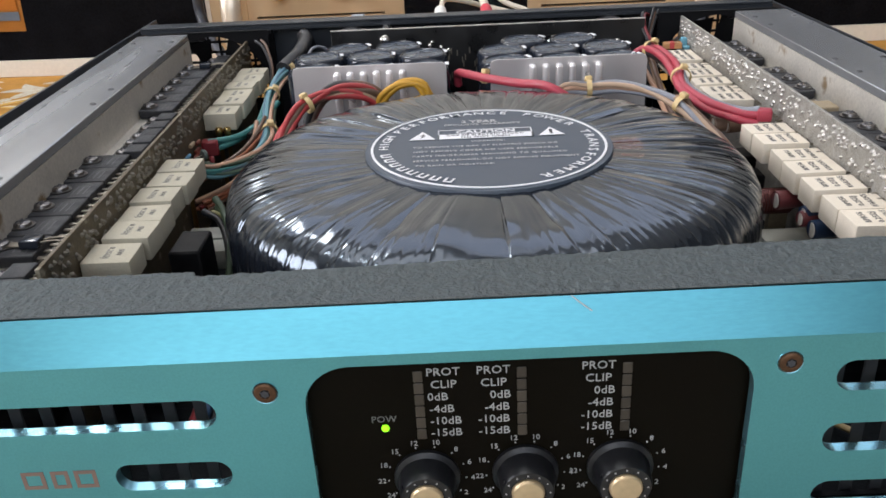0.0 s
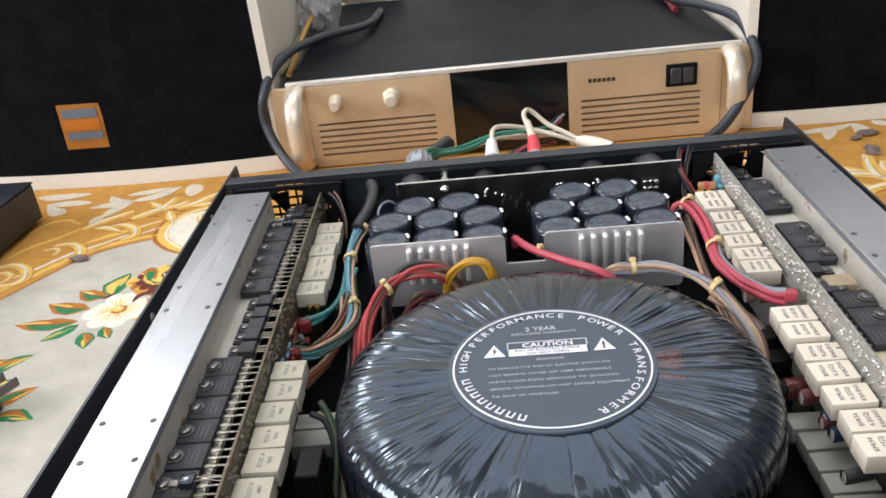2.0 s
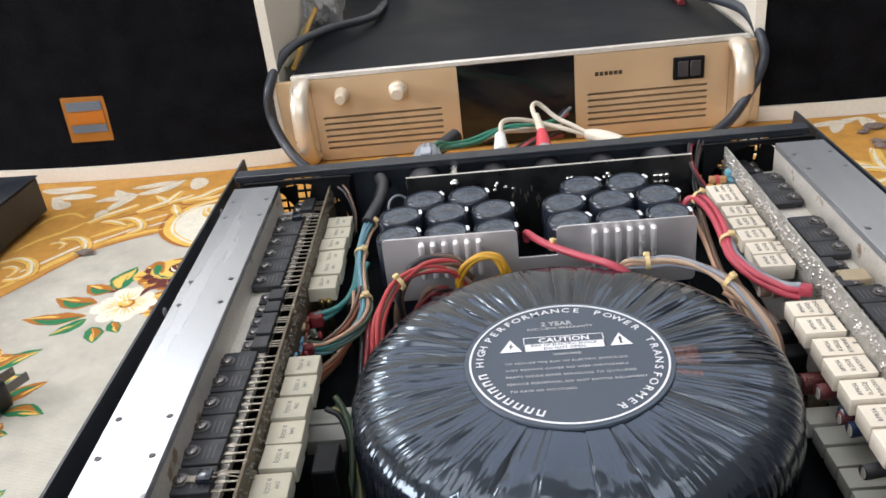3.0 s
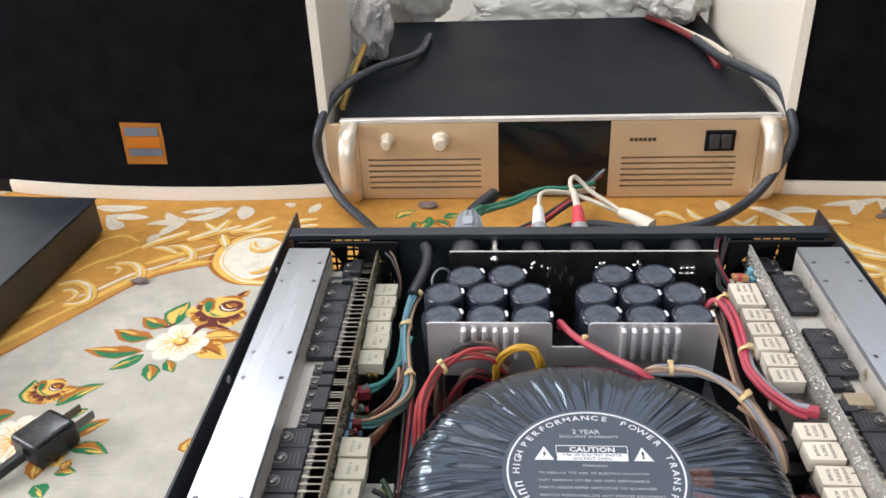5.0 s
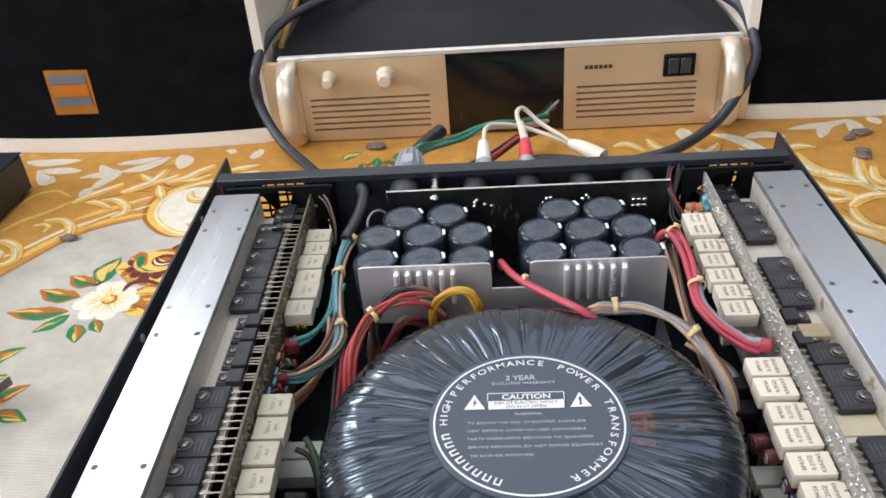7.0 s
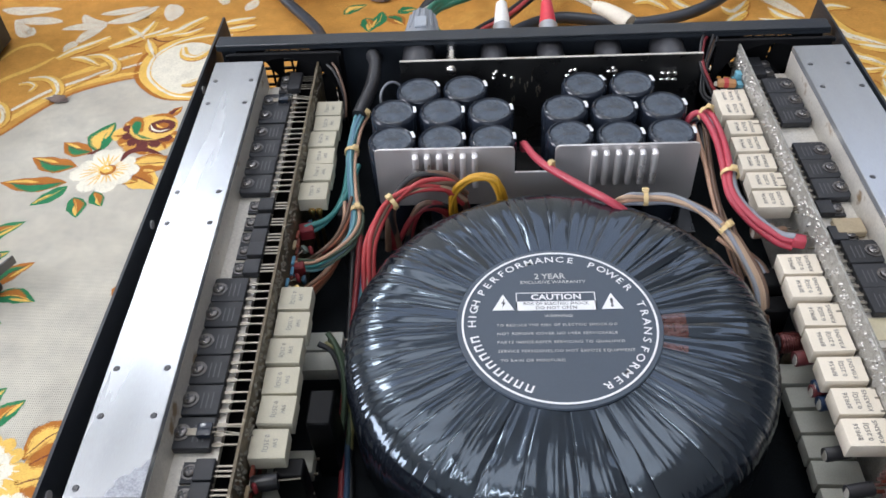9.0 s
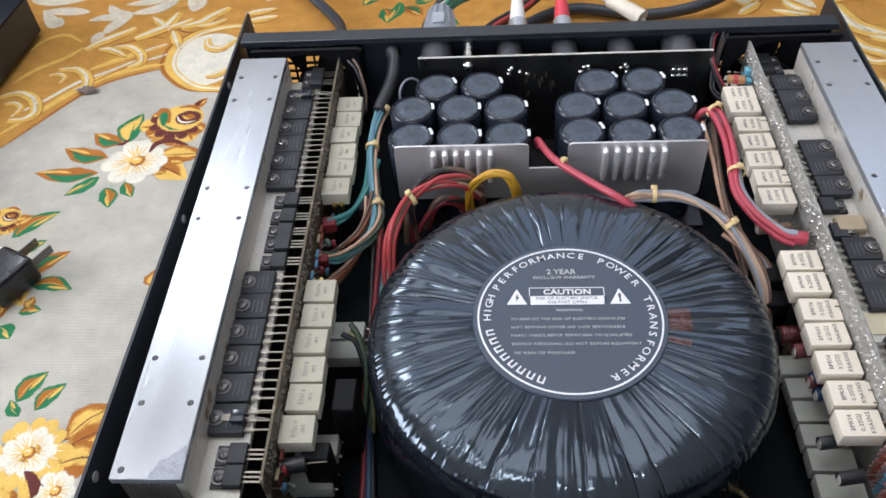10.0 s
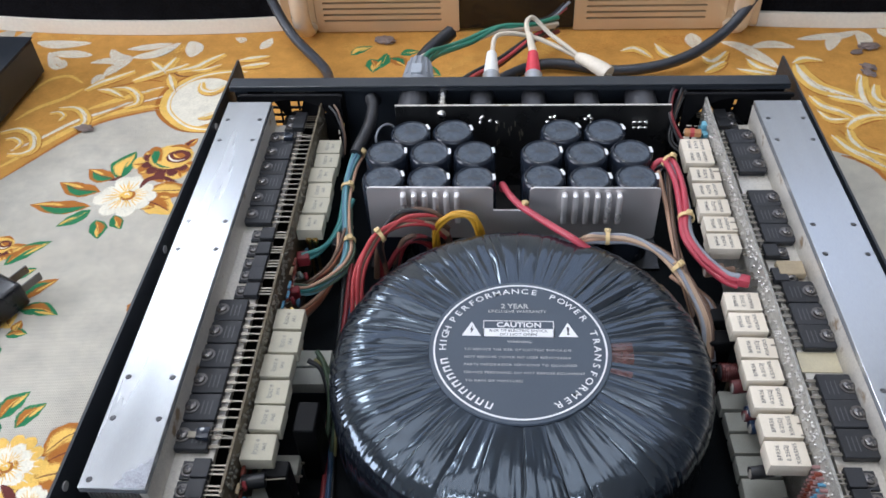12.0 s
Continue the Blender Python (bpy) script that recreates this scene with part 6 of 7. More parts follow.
for x, z in ((-0.0575, 0.0623), (0.0797, 0.0647)):
    sc_ = part("panel_screw", lathe(bmesh.new(), [(0.0031, -0.0002), (0.0030, 0.0005), (0.0026, 0.0008), (0.0014, 0.0008), (0.0014, 0.0002), (0, 0.0002)], seg=28), BROWN_STEEL, case, "browned star-head screw")
    sc_.matrix_basis = pose(x, YF, z, 90)
    bm = bmesh.new()
    prism(bm, [((0.0014 if k % 2 else 0.0009) * math.cos(radians(30 * k)), (0.0014 if k % 2 else 0.0009) * math.sin(radians(30 * k))) for k in range(12)], 0.0002, 0.0009)
    part("star_recess", bm, INK, sc_)
    part("countersink", lathe(bmesh.new(), [(0.0031, 0.0001), (0.0034, 0.0003), (0.0035, 0.00005)], seg=28), BLUE_EDGE, sc_)
bm = bmesh.new()
LOGO = material("faded_orange_print", (0.3, 0.2, 0.17), 0.5, 0.5)
for x0, x1 in ((-0.1297, -0.1232), (-0.1214, -0.1164), (-0.1148, -0.1086)):
    for a, b, c, d in ((x0, x1, 0.0376, 0.0388), (x0, x1, 0.0327, 0.0339), (x0, x0 + 0.0012, 0.0339, 0.0376), (x1 - 0.0012, x1, 0.0339, 0.0376)):
        box(bm, a, b, YF - 0.0001, YF, c, d)
part("maker_mark", bm, LOGO, front, "faded orange block mark")
bm = bmesh.new()
wirebm(bm, [(0.0236, YC - 0.0003, ZR + 0.0009), (0.0262, YC - 0.0013, ZR - 0.0010), (0.0288, YC - 0.0022, ZR - 0.0028)], 0.00018, seg=5, steps=3)
part("scratch", bm, PRINT_DIM, front, "bright hairline scratch")
# perforated mesh behind the slots
for k in range(16):
    for x0 in (-0.205, 0.088):
        x = x0 + 0.0088 * k
        part("inner_rib", boxbm(x, x + 0.0034, YC + 0.0045, YC + 0.0053, 0.008, 0.066), material("dark_ribs", (0.045, 0.045, 0.048), 0.5, 0.3), case)

# the whole front sits a trifle askew in the case
FRONT_TURN = Matrix.Translation((0.009, 0.19, 0.045)) @ pose(0, 0, 0, 0.3, -0.6, -0.17) @ Matrix.Translation((-0.009, -0.19, -0.045))
for ob in case.children:
    if ob.name.split(".")[0] in ("front_strip", "front_wall", "front_panel", "display_plate", "scale_lettering", "power_lettering", "meter_segment", "power_lamp", "level_knob", "panel_screw", "inner_rib"):
        ob.matrix_basis = FRONT_TURN @ ob.matrix_basis

# ---- wiring ----


def pvc(name, c, r=0.42):
    return material(name, c, r, 0, 0.1, 80, 1200, 0.08)


RED, PINK, TEAL, AQUA = pvc("red_wire", (0.42, 0.045, 0.048)), pvc("pink_red_wire", (0.42, 0.05, 0.075)), pvc("teal_wire", (0.05, 0.21, 0.2)), pvc("pale_blue_wire", (0.12, 0.28, 0.32))
TAN, GREY, YEL, BROWNW = pvc("tan_wire", (0.43, 0.295, 0.2)), pvc("grey_wire", (0.24, 0.25, 0.28)), pvc("yellow_wire", (0.52, 0.27, 0.02)), pvc("brown_wire", (0.13, 0.075, 0.05))
BLK, DRED, GRN, WHT = pvc("black_wire", (0.014, 0.014, 0.016)), pvc("dark_red_wire", (0.2, 0.02, 0.025)), pvc("green_wire", (0.03, 0.2, 0.13)), pvc("cream_wire", (0.66, 0.58, 0.46))
DGRN, RUST, SKIN = pvc("dark_green_wire", (0.05, 0.075, 0.045)), pvc("rust_wire", (0.3, 0.1, 0.05)), pvc("peach_wire", (0.5, 0.3, 0.2))
TIE = material("tie_nylon", (0.68, 0.5, 0.24), 0.4, 0, 0.08, 120, 1200)


def bundle(name, label, path, strands, r, seed, ties=(), fan=1.0, tie_r=2.4, category="cable bundle"):
    """Strands lie round one run, drifting a little; ties: places along it, 0 to 1."""
    t = thing(name, label, category)
    rr = random.Random(seed)
    n = len(strands)
    for k, m in enumerate(strands):
        a, d = 2 * math.pi * k / n + rr.uniform(-0.3, 0.3), r * (0.0 if n == 1 else (0.9 if n < 4 else (2.3 if n > 7 else 1.45) if k % 3 else 0.5))
        pts = []
        for i, p in enumerate(path):
            end = 1 + fan * (abs(i / (len(path) - 1) - 0.5) * 2) ** 3
            b = a + 0.35 * i
            pts.append((p[0] + d * end * math.cos(b) + rr.uniform(-1, 1) * r * 0.55, p[1] + d * end * 0.5 * math.sin(b + 1.0) + rr.uniform(-1, 1) * r * 0.45, p[2] + d * end * math.sin(b) + rr.uniform(-1, 1) * r * 0.4))
        wire("wire", pts, r, m, t)
    run = spline(path, 10)
    for u in ties:
        i = min(len(run) - 2, int(u * (len(run) - 1)))
        p, d = run[i], (run[i + 1] - run[i]).normalized()
        q = d.to_track_quat("Z", "Y").to_matrix().to_4x4()
        R = r * tie_r
        bm = lathe(bmesh.new(), [(R, -0.0013), (R + 0.0006, -0.0013), (R + 0.0006, 0.0013), (R, 0.0013), (R, -0.0013)], seg=20)
        box(bm, R - 0.0002, R + 0.0024, -0.0019, 0.0019, -0.0019, 0.0019, bevel=0.0005)
        tie = part("cable_tie", bm, TIE, t, "yellowed nylon cable tie")
        tie.matrix_basis = Matrix.Translation(p) @ q @ pose(0, 0, 0, 0, 0, 40 + 70 * u)
    return t


bundle("wire_bundle", "pale blue and teal wires tied together beside the circuit board", [(-0.1062, 0.524, 0.066), (-0.1095, 0.509, 0.0635), (-0.1112, 0.490, 0.060), (-0.1100, 0.4723, 0.058), (-0.1062, 0.449, 0.055), (-0.1035, 0.4316, 0.05), (-0.1090, 0.4179, 0.046), (-0.1240, 0.4040, 0.045), (-0.1365, 0.3995, 0.048)],
       [TEAL, AQUA, pvc("sky_wire", (0.09, 0.19, 0.26)), TEAL, AQUA, pvc("moss_wire", (0.09, 0.14, 0.1)), pvc("slate_wire", (0.16, 0.24, 0.27)), DGRN, SKIN], 0.0012, 1, ties=(0.02, 0.25, 0.56), fan=0.4, tie_r=3.5)
bundle("wire_bundle", "dark teal wires bending to a red plug on the board", [(-0.1098, 0.478, 0.058), (-0.1130, 0.4560, 0.0535), (-0.1210, 0.4360, 0.051), (-0.1355, 0.4265, 0.05)], [TEAL, TEAL], 0.0017, 2)
bundle("wire_bundle", "rust and peach wires running down beside the board", [(-0.1065, 0.455, 0.05), (-0.1120, 0.430, 0.042), (-0.1200, 0.4100, 0.034), (-0.1340, 0.393, 0.03)], [RUST, SKIN, RUST, DRED, BROWNW, RUST], 0.0013, 3)
bundle("wire_bundle", "brown and rust wires fanning from the board into the shadow", [(-0.1080, 0.446, 0.056), (-0.1100, 0.432, 0.052), (-0.1165, 0.4205, 0.047), (-0.1290, 0.4120, 0.042), (-0.1370, 0.4100, 0.040)], [RUST, BROWNW, SKIN, DRED, BROWNW], 0.0011, 43, fan=1.4)
bundle("power_cable", "thick black sleeved cable from the rear grommet", [(-0.1, 0.594, 0.066), (-0.1012, 0.580, 0.074), (-0.1022, 0.568, 0.0765), (-0.1018, 0.548, 0.0735), (-0.1065, 0.520, 0.0665)], [BLK], 0.0047, 4, category="cable")
bundle("wire_bundle", "red and brown wires looping up from the transformer", [(-0.0945, 0.380, 0.022), (-0.0945, 0.3935, 0.042), (-0.0925, 0.4085, 0.056), (-0.0868, 0.4217, 0.066), (-0.0787, 0.4289, 0.071), (-0.0642, 0.4380, 0.074), (-0.0480, 0.4430, 0.070), (-0.0390, 0.4470, 0.056)],
       [BROWNW, RED, RED, TAN, BROWNW, RED], 0.0016, 5, ties=(0.56,), fan=0.5, tie_r=2.5)
bundle("wire_bundle", "dark brown wires arching behind the red ones", [(-0.082, 0.432, 0.03), (-0.0815, 0.436, 0.055), (-0.071, 0.4445, 0.0715), (-0.055, 0.448, 0.0735), (-0.042, 0.449, 0.066), (-0.038, 0.45, 0.045)], [BROWNW, BLK, BROWNW, DRED], 0.0021, 6, fan=0.5)
bundle("wire_bundle", "dark red wires bunched low before the bracket", [(-0.075, 0.437, 0.03), (-0.068, 0.440, 0.05), (-0.058, 0.443, 0.056), (-0.048, 0.445, 0.048), (-0.045, 0.447, 0.03)], [DRED, BROWNW, DRED, BLK], 0.0019, 7)
bundle("wire_bundle", "yellow wires in a tight double loop", [(-0.0455, 0.4440, 0.035), (-0.0450, 0.4430, 0.056), (-0.0420, 0.4432, 0.068), (-0.0320, 0.4440, 0.0755), (-0.0205, 0.4425, 0.0745), (-0.0150, 0.4410, 0.062), (-0.0145, 0.4420, 0.040)], [YEL, YEL, YEL], 0.0016, 8, fan=0.5)
bundle("wire_bundle", "thick pink-red wire crossing over the bracket notch", [(0.0000, 0.486, 0.062), (0.0008, 0.4810, 0.0695), (0.0056, 0.4651, 0.0735), (0.0137, 0.4523, 0.0745), (0.0295, 0.4335, 0.0765), (0.0449, 0.4190, 0.0775), (0.058, 0.412, 0.068)], [PINK], 0.0024, 9, ties=(0.5,), tie_r=1.02, category="cable")
bundle("wire_bundle", "tan and grey wires curving round the transformer", [(0.0470, 0.4225, 0.068), (0.0545, 0.4215, 0.075), (0.0655, 0.4230, 0.0745), (0.0795, 0.4205, 0.0755), (0.0940, 0.4130, 0.0745), (0.1064, 0.4011, 0.0708), (0.1155, 0.3860, 0.0630), (0.1215, 0.3687, 0.054), (0.1235, 0.3560, 0.034)],
       [TAN, GREY, TAN, SKIN, GREY, BROWNW, TAN], 0.0015, 10, ties=(0.25, 0.625), fan=0.35, tie_r=2.5)
bundle("wire_bundle", "grey and brown wires fanning down by the circuit board", [(0.1064, 0.4020, 0.0700), (0.1150, 0.3930, 0.062), (0.1260, 0.3870, 0.052), (0.1310, 0.3740, 0.040), (0.1290, 0.3600, 0.026)], [GREY, BROWNW, TAN, GREY, SKIN, BROWNW], 0.0015, 11, fan=1.4)
bundle("wire_bundle", "thick red and dark grey wires tied along the white resistors", [(0.1040, 0.498, 0.052), (0.1080, 0.5020, 0.068), (0.1150, 0.5010, 0.0745), (0.1190, 0.4789, 0.0755), (0.1188, 0.4538, 0.0735), (0.1180, 0.4324, 0.0705), (0.1245, 0.4140, 0.0665), (0.1360, 0.4005, 0.0655), (0.1430, 0.3965, 0.0655)],
       [PINK, PINK, BLK, GREY], 0.0021, 12, ties=(0.25, 0.56), fan=0.25, tie_r=2.3)
bundle("wire_bundle", "tan wires dropping behind the red ones", [(0.1130, 0.500, 0.069), (0.1130, 0.470, 0.06), (0.1145, 0.445, 0.052), (0.1180, 0.415, 0.046), (0.124, 0.39, 0.036)], [TAN, BROWNW, SKIN, BLK], 0.0016, 13, fan=1.2)
pl = thing("wire_connector", "red plug end of the thick red wires", "connector", at=pose(0.1445, 0.3955, 0.0655, 0, 0, -15))
part("boot", boxbm(-0.002, 0.005, -0.0032, 0.0032, -0.003, 0.003, bevel=0.0012, seg=2), PINK, pl)
for x, y, z in ((-0.134, 0.427, 0.05), (-0.136, 0.399, 0.047)):
    pl = thing("wire_connector", "dark red plug where the teal wires meet the board", "connector", "board plugs", at=pose(x, y, z, 0, 0, 12))
    part("boot", boxbm(-0.004, 0.0045, -0.004, 0.004, -0.004, 0.004, bevel=0.0008), DRED, pl)
bundle("wire_bundle", "green and black wires leaving the circuit board", [(-0.1120, 0.343, 0.05), (-0.1060, 0.339, 0.047), (-0.1010, 0.328, 0.038), (-0.1000, 0.314, 0.022), (-0.1010, 0.300, 0.010)], [DGRN, DGRN, BLK, pvc("olive_wire", (0.2, 0.18, 0.07))], 0.0016, 14)
bundle("wire_bundle", "blue, red and black wires lying along the transformer", [(-0.1010, 0.425, 0.04), (-0.1035, 0.380, 0.02), (-0.1040, 0.330, 0.012), (-0.0990, 0.280, 0.010), (-0.0950, 0.235, 0.010)], [pvc("navy_wire", (0.03, 0.07, 0.14)), DRED, BLK, BLK], 0.0018, 15, fan=1.5)
bundle("wire_bundle", "thin brass-coloured wire on the case floor", [(0.0905, 0.272, 0.014), (0.1030, 0.254, 0.012), (0.1150, 0.236, 0.010), (0.124, 0.224, 0.010)], [pvc("brass_wire", (0.3, 0.22, 0.1))], 0.0012, 16, category="cable")

# components low beside the boards
ind = thing("choke_coil", "small coil wound with dark red enamelled wire", "coil", at=pose(0.1345, 0.3425, 0.0430))
bm = wirebm(bmesh.new(), [(0.0012 * k / 6 - 0.008, 0.0052 * math.cos(k * math.pi / 3), 0.0052 * math.sin(k * math.pi / 3)) for k in range(72)], 0.0007, seg=5, steps=2)
part("winding", bm, material("enamel_wire", (0.1, 0.024, 0.022), 0.3, 0.4), ind)
part("core", cyl(bmesh.new(), (-0.009, 0, 0), (0.008, 0, 0), 0.0044, seg=16), BLK, ind)
part("bracket", boxbm(-0.002, 0.006, -0.002, 0.002, -0.035, -0.005), BOARD, ind)
for x, y, sx, sy, z in ((-0.1085, 0.297, 0.012, 0.02, 0.05), (-0.112, 0.447, 0.008, 0.022, 0.048), (0.1285, 0.382, 0.018, 0.014, 0.046), (0.1300, 0.366, 0.014, 0.011, 0.042), (-0.119, 0.264, 0.014, 0.01, 0.05)):
    re = thing("relay", "black plastic box component beside the circuit board", "relay", "relays", at=pose(x, y, 0.0057))
    part("shell", boxbm(-sx / 2, sx / 2, -sy / 2, sy / 2, 0, z, bevel=0.0008), material("relay_plastic", (0.007, 0.007, 0.0075), 0.45, 0, 0.3, 60, 900, 0.05, spec=0.12), re)
for x, y, z, r, c in ((0.1330, 0.2728, 0.050, 0.0034, "silver"), (0.1370, 0.2540, 0.050, 0.0034, "silver"), (0.1345, 0.3275, 0.050, 0.0040, "red"), (0.1370, 0.3080, 0.050, 0.0032, "red"), (0.1385, 0.3095, 0.051, 0.0038, "blue"), (0.1395, 0.3020, 0.048, 0.0038, "blue"), (-0.1285, 0.256, 0.056, 0.004, "dark"), (0.1330, 0.4135, 0.056, 0.004, "brown"), (0.1400, 0.4125, 0.055, 0.0036, "brown")):
    el = thing("small_capacitor", {"silver": "small silver-banded electrolytic capacitor", "blue": "small dark blue capacitor", "dark": "small black capacitor", "brown": "small brown component on short legs", "red": "small dark red wound component"}[c] + " lying off the board", "capacitor", "small capacitors", at=pose(x, y, z))
    col = {"red": (0.11, 0.022, 0.024), "silver": (0.025, 0.025, 0.028), "blue": (0.012, 0.03, 0.075), "dark": (0.015, 0.015, 0.017), "brown": (0.2, 0.12, 0.08)}[c]
    part("can", cyl(bmesh.new(), (-0.006, -0.001, 0), (0.006, 0.001, 0), r, seg=20, bevel=0.0006), material("can_" + c, col, 0.35), el)
    part("end", cyl(bmesh.new(), (-0.0062, -0.001, 0), (-0.0059, -0.001, 0), r * 0.8, seg=20), ALU_DULL, el)
    part("lead", cyl(bmesh.new(), (0.006, 0.001, 0), (0.016, 0.002, 0), 0.0005, seg=6), TIN, el)
for x, y in ((-0.1315, 0.4395), (-0.127, 0.4395), (-0.1315, 0.3755)):
    tp = thing("terminal_post", "small brass terminal post by the resistors", "terminal", "terminal posts", at=pose(x, y, 0.052))
    part("post", lathe(bmesh.new(), [(0, 0.005), (0.0016, 0.0048), (0.002, 0.004), (0.002, 0.001), (0.0012, 0), (0.0012, -0.046), (0, -0.046)], seg=16), material("brass", (0.6, 0.42, 0.16), 0.3, 1), tp)
ms = thing("mica_sheet", "yellowed insulating sheet on the heat sink ledge", "insulator")
part("sheet", boxbm(askew(0.1640, 0.336), askew(0.1860, 0.336), 0.329, 0.343, 0.0612, 0.0616), material("mica", (0.62, 0.55, 0.38), 0.5, 0, 0.1, 60, 900, 0.1), ms)
ms = thing("mica_sheet", "yellowed paper sheet stuck on the heat sink ledge", "insulator")
part("sheet", boxbm(askew(0.1690, 0.409), askew(0.1850, 0.409), 0.4010, 0.4130, 0.0614, 0.0660, bevel=0.0006), material("kraft_paper", (0.4, 0.32, 0.21), 0.7, 0, 0.15, 90, 900, 0.2), ms)
rg = thing("cable_grommet", "thin grey ring clip near the rear capacitors", "clip", at=pose(-0.0875, 0.541, 0.066, 70, 0, 50))
part("ring", lathe(bmesh.new(), [(0.0105 + 0.0009 * math.cos(a * 0.785), 0.0009 * math.sin(a * 0.785)) for a in range(9)], seg=32), GREY, rg)
bundle("wire_bundle", "thin red and dark wires by the rear corner fan", [(0.1300, 0.585, 0.079), (0.1260, 0.575, 0.08), (0.1245, 0.560, 0.074), (0.1300, 0.550, 0.062), (0.136, 0.543, 0.055)], [DRED, BLK, BLK], 0.0012, 17)
bundle("wire_bundle", "dark wires curling over the end of the board", [(0.1350, 0.578, 0.0835), (0.1290, 0.565, 0.07), (0.1255, 0.548, 0.058), (0.134, 0.538, 0.054)], [BLK, BLK, BROWNW], 0.0011, 18)
jb = thing("ribbon_plug", "small orange and red plug over the first white resistor", "connector", at=pose(0.1400, 0.5475, 0.0640, 0, 0, -8))
part("shell", boxbm(-0.006, 0.006, -0.003, 0.003, 0, 0.004, bevel=0.0005), material("orange_plug", (0.4, 0.2, 0.08), 0.5), jb)
part("stripe", boxbm(-0.002, 0.001, -0.0031, 0.0031, 0.0004, 0.0042), RED, jb)
for k, y in enumerate((0.556, 0.5495, 0.561)):
    bl = thing("film_capacitor", "small pale blue component at the end of the circuit board", "capacitor", "film capacitors", at=pose(0.1495, y, 0.066 - 0.004 * k))
    part("body", boxbm(-0.002, 0.002, -0.0028, 0.0028, -0.003, 0.003, bevel=0.001, seg=2), material("pale_blue_epoxy", (0.16, 0.4, 0.5), 0.4), bl)
bundle("wire_bundle", "thin brown and black wires at the end of the driver board", [(-0.1330, 0.570, 0.076), (-0.1270, 0.562, 0.073), (-0.1215, 0.549, 0.062), (-0.122, 0.540, 0.05)], [BROWNW, BLK], 0.0009, 19)

# ---- cables behind the case ----
bundle("mains_cable", "thick dark grey cable looping over the gold amplifier", [(-0.1580, 0.6020, 0.030), (-0.1600, 0.6600, 0.024), (-0.1720, 0.7250, 0.012), (-0.2150, 0.7850, 0.020), (-0.2380, 0.8130, 0.052), (-0.2340, 0.8180, 0.085), (-0.2200, 0.8600, 0.110), (-0.1950, 0.9400, 0.112), (-0.1500, 1.0300, 0.103), (-0.1400, 1.1300, 0.097)], [pvc("dark_grey_cable", (0.035, 0.04, 0.05))], 0.0050, 20, category="cable")
bundle("mains_cable", "thick dark grey cable curving round the gold amplifier", [(-0.0550, 0.6300, 0.014), (-0.0150, 0.6900, 0.0075), (0.0053, 0.7250, 0.0070), (0.0489, 0.7440, 0.0070), (0.1122, 0.7300, 0.0075), (0.1665, 0.7400, 0.011), (0.2091, 0.7700, 0.020), (0.2400, 0.7920, 0.044), (0.2570, 0.8060, 0.072), (0.2570, 0.8240, 0.092), (0.2480, 0.8640, 0.106), (0.2340, 0.9200, 0.110), (0.2200, 0.9900, 0.104), (0.205, 1.08, 0.098)], [pvc("dark_grey_cable", (0.035, 0.04, 0.05))], 0.0052, 21, category="cable")
sp_ = thing("speaker_plug", "grey ribbed loudspeaker plug in the rear of the case", "plug", at=pose(-0.0700, 0.6020, 0.066))
part("collar", cyl(bmesh.new(), (0, -0.004, 0), (0, 0.012, 0), 0.0135, seg=28, bevel=0.001), material("grey_plug", (0.25, 0.27, 0.3), 0.4, 0, 0.1, 60, 900), sp_)
bm = cyl(bmesh.new(), (0, 0.012, 0), (0, 0.040, 0.002), 0.0135, 0.0095, seg=28)
for k in range(14):
    a = 2 * math.pi * k / 14
    cyl(bm, (0.0125 * math.cos(a), 0.014, 0.0125 * math.sin(a)), (0.0095 * math.cos(a), 0.038, 0.002 + 0.0095 * math.sin(a)), 0.0014, seg=6)
part("ribbed_grip", bm, material("grey_plug", (0.25, 0.27, 0.3), 0.4), sp_)
part("latch", boxbm(-0.0045, 0.0045, 0.008, 0.022, 0.011, 0.0150, bevel=0.0006), material("pale_latch", (0.36, 0.39, 0.43), 0.4), sp_)
CTWIST = [(-0.0690, 0.642, 0.068), (-0.062, 0.664, 0.064), (-0.052, 0.690, 0.054), (-0.033, 0.716, 0.046), (-0.005, 0.738, 0.048), (0.022, 0.748, 0.044), (0.050, 0.772, 0.036)]
bundle("wire_bundle", "green, white and red wires twisting behind the case", CTWIST, [GRN, GRN, WHT, WHT, GRN], 0.0023, 23, fan=0.3)
bundle("wire_bundle", "dark red and black wires lying behind the case", [(-0.046, 0.606, 0.050), (-0.040, 0.640, 0.046), (-0.026, 0.672, 0.038), (-0.002, 0.702, 0.034), (0.026, 0.742, 0.034), (0.052, 0.785, 0.024)], [RED, BLK, DRED, BLK], 0.0022, 24, fan=0.6)
bundle("wire_bundle", "bare grey wires fraying out at the end", [(0.020, 0.748, 0.044), (0.045, 0.780, 0.036), (0.062, 0.800, 0.040)], [GREY, BLK, PINK], 0.0016, 25)
bundle("power_cable", "short black sleeved cable end behind the case", [(-0.083, 0.618, 0.030), (-0.080, 0.660, 0.036), (-0.066, 0.700, 0.044), (-0.05, 0.728, 0.046)], [BLK], 0.007, 26, category="cable")
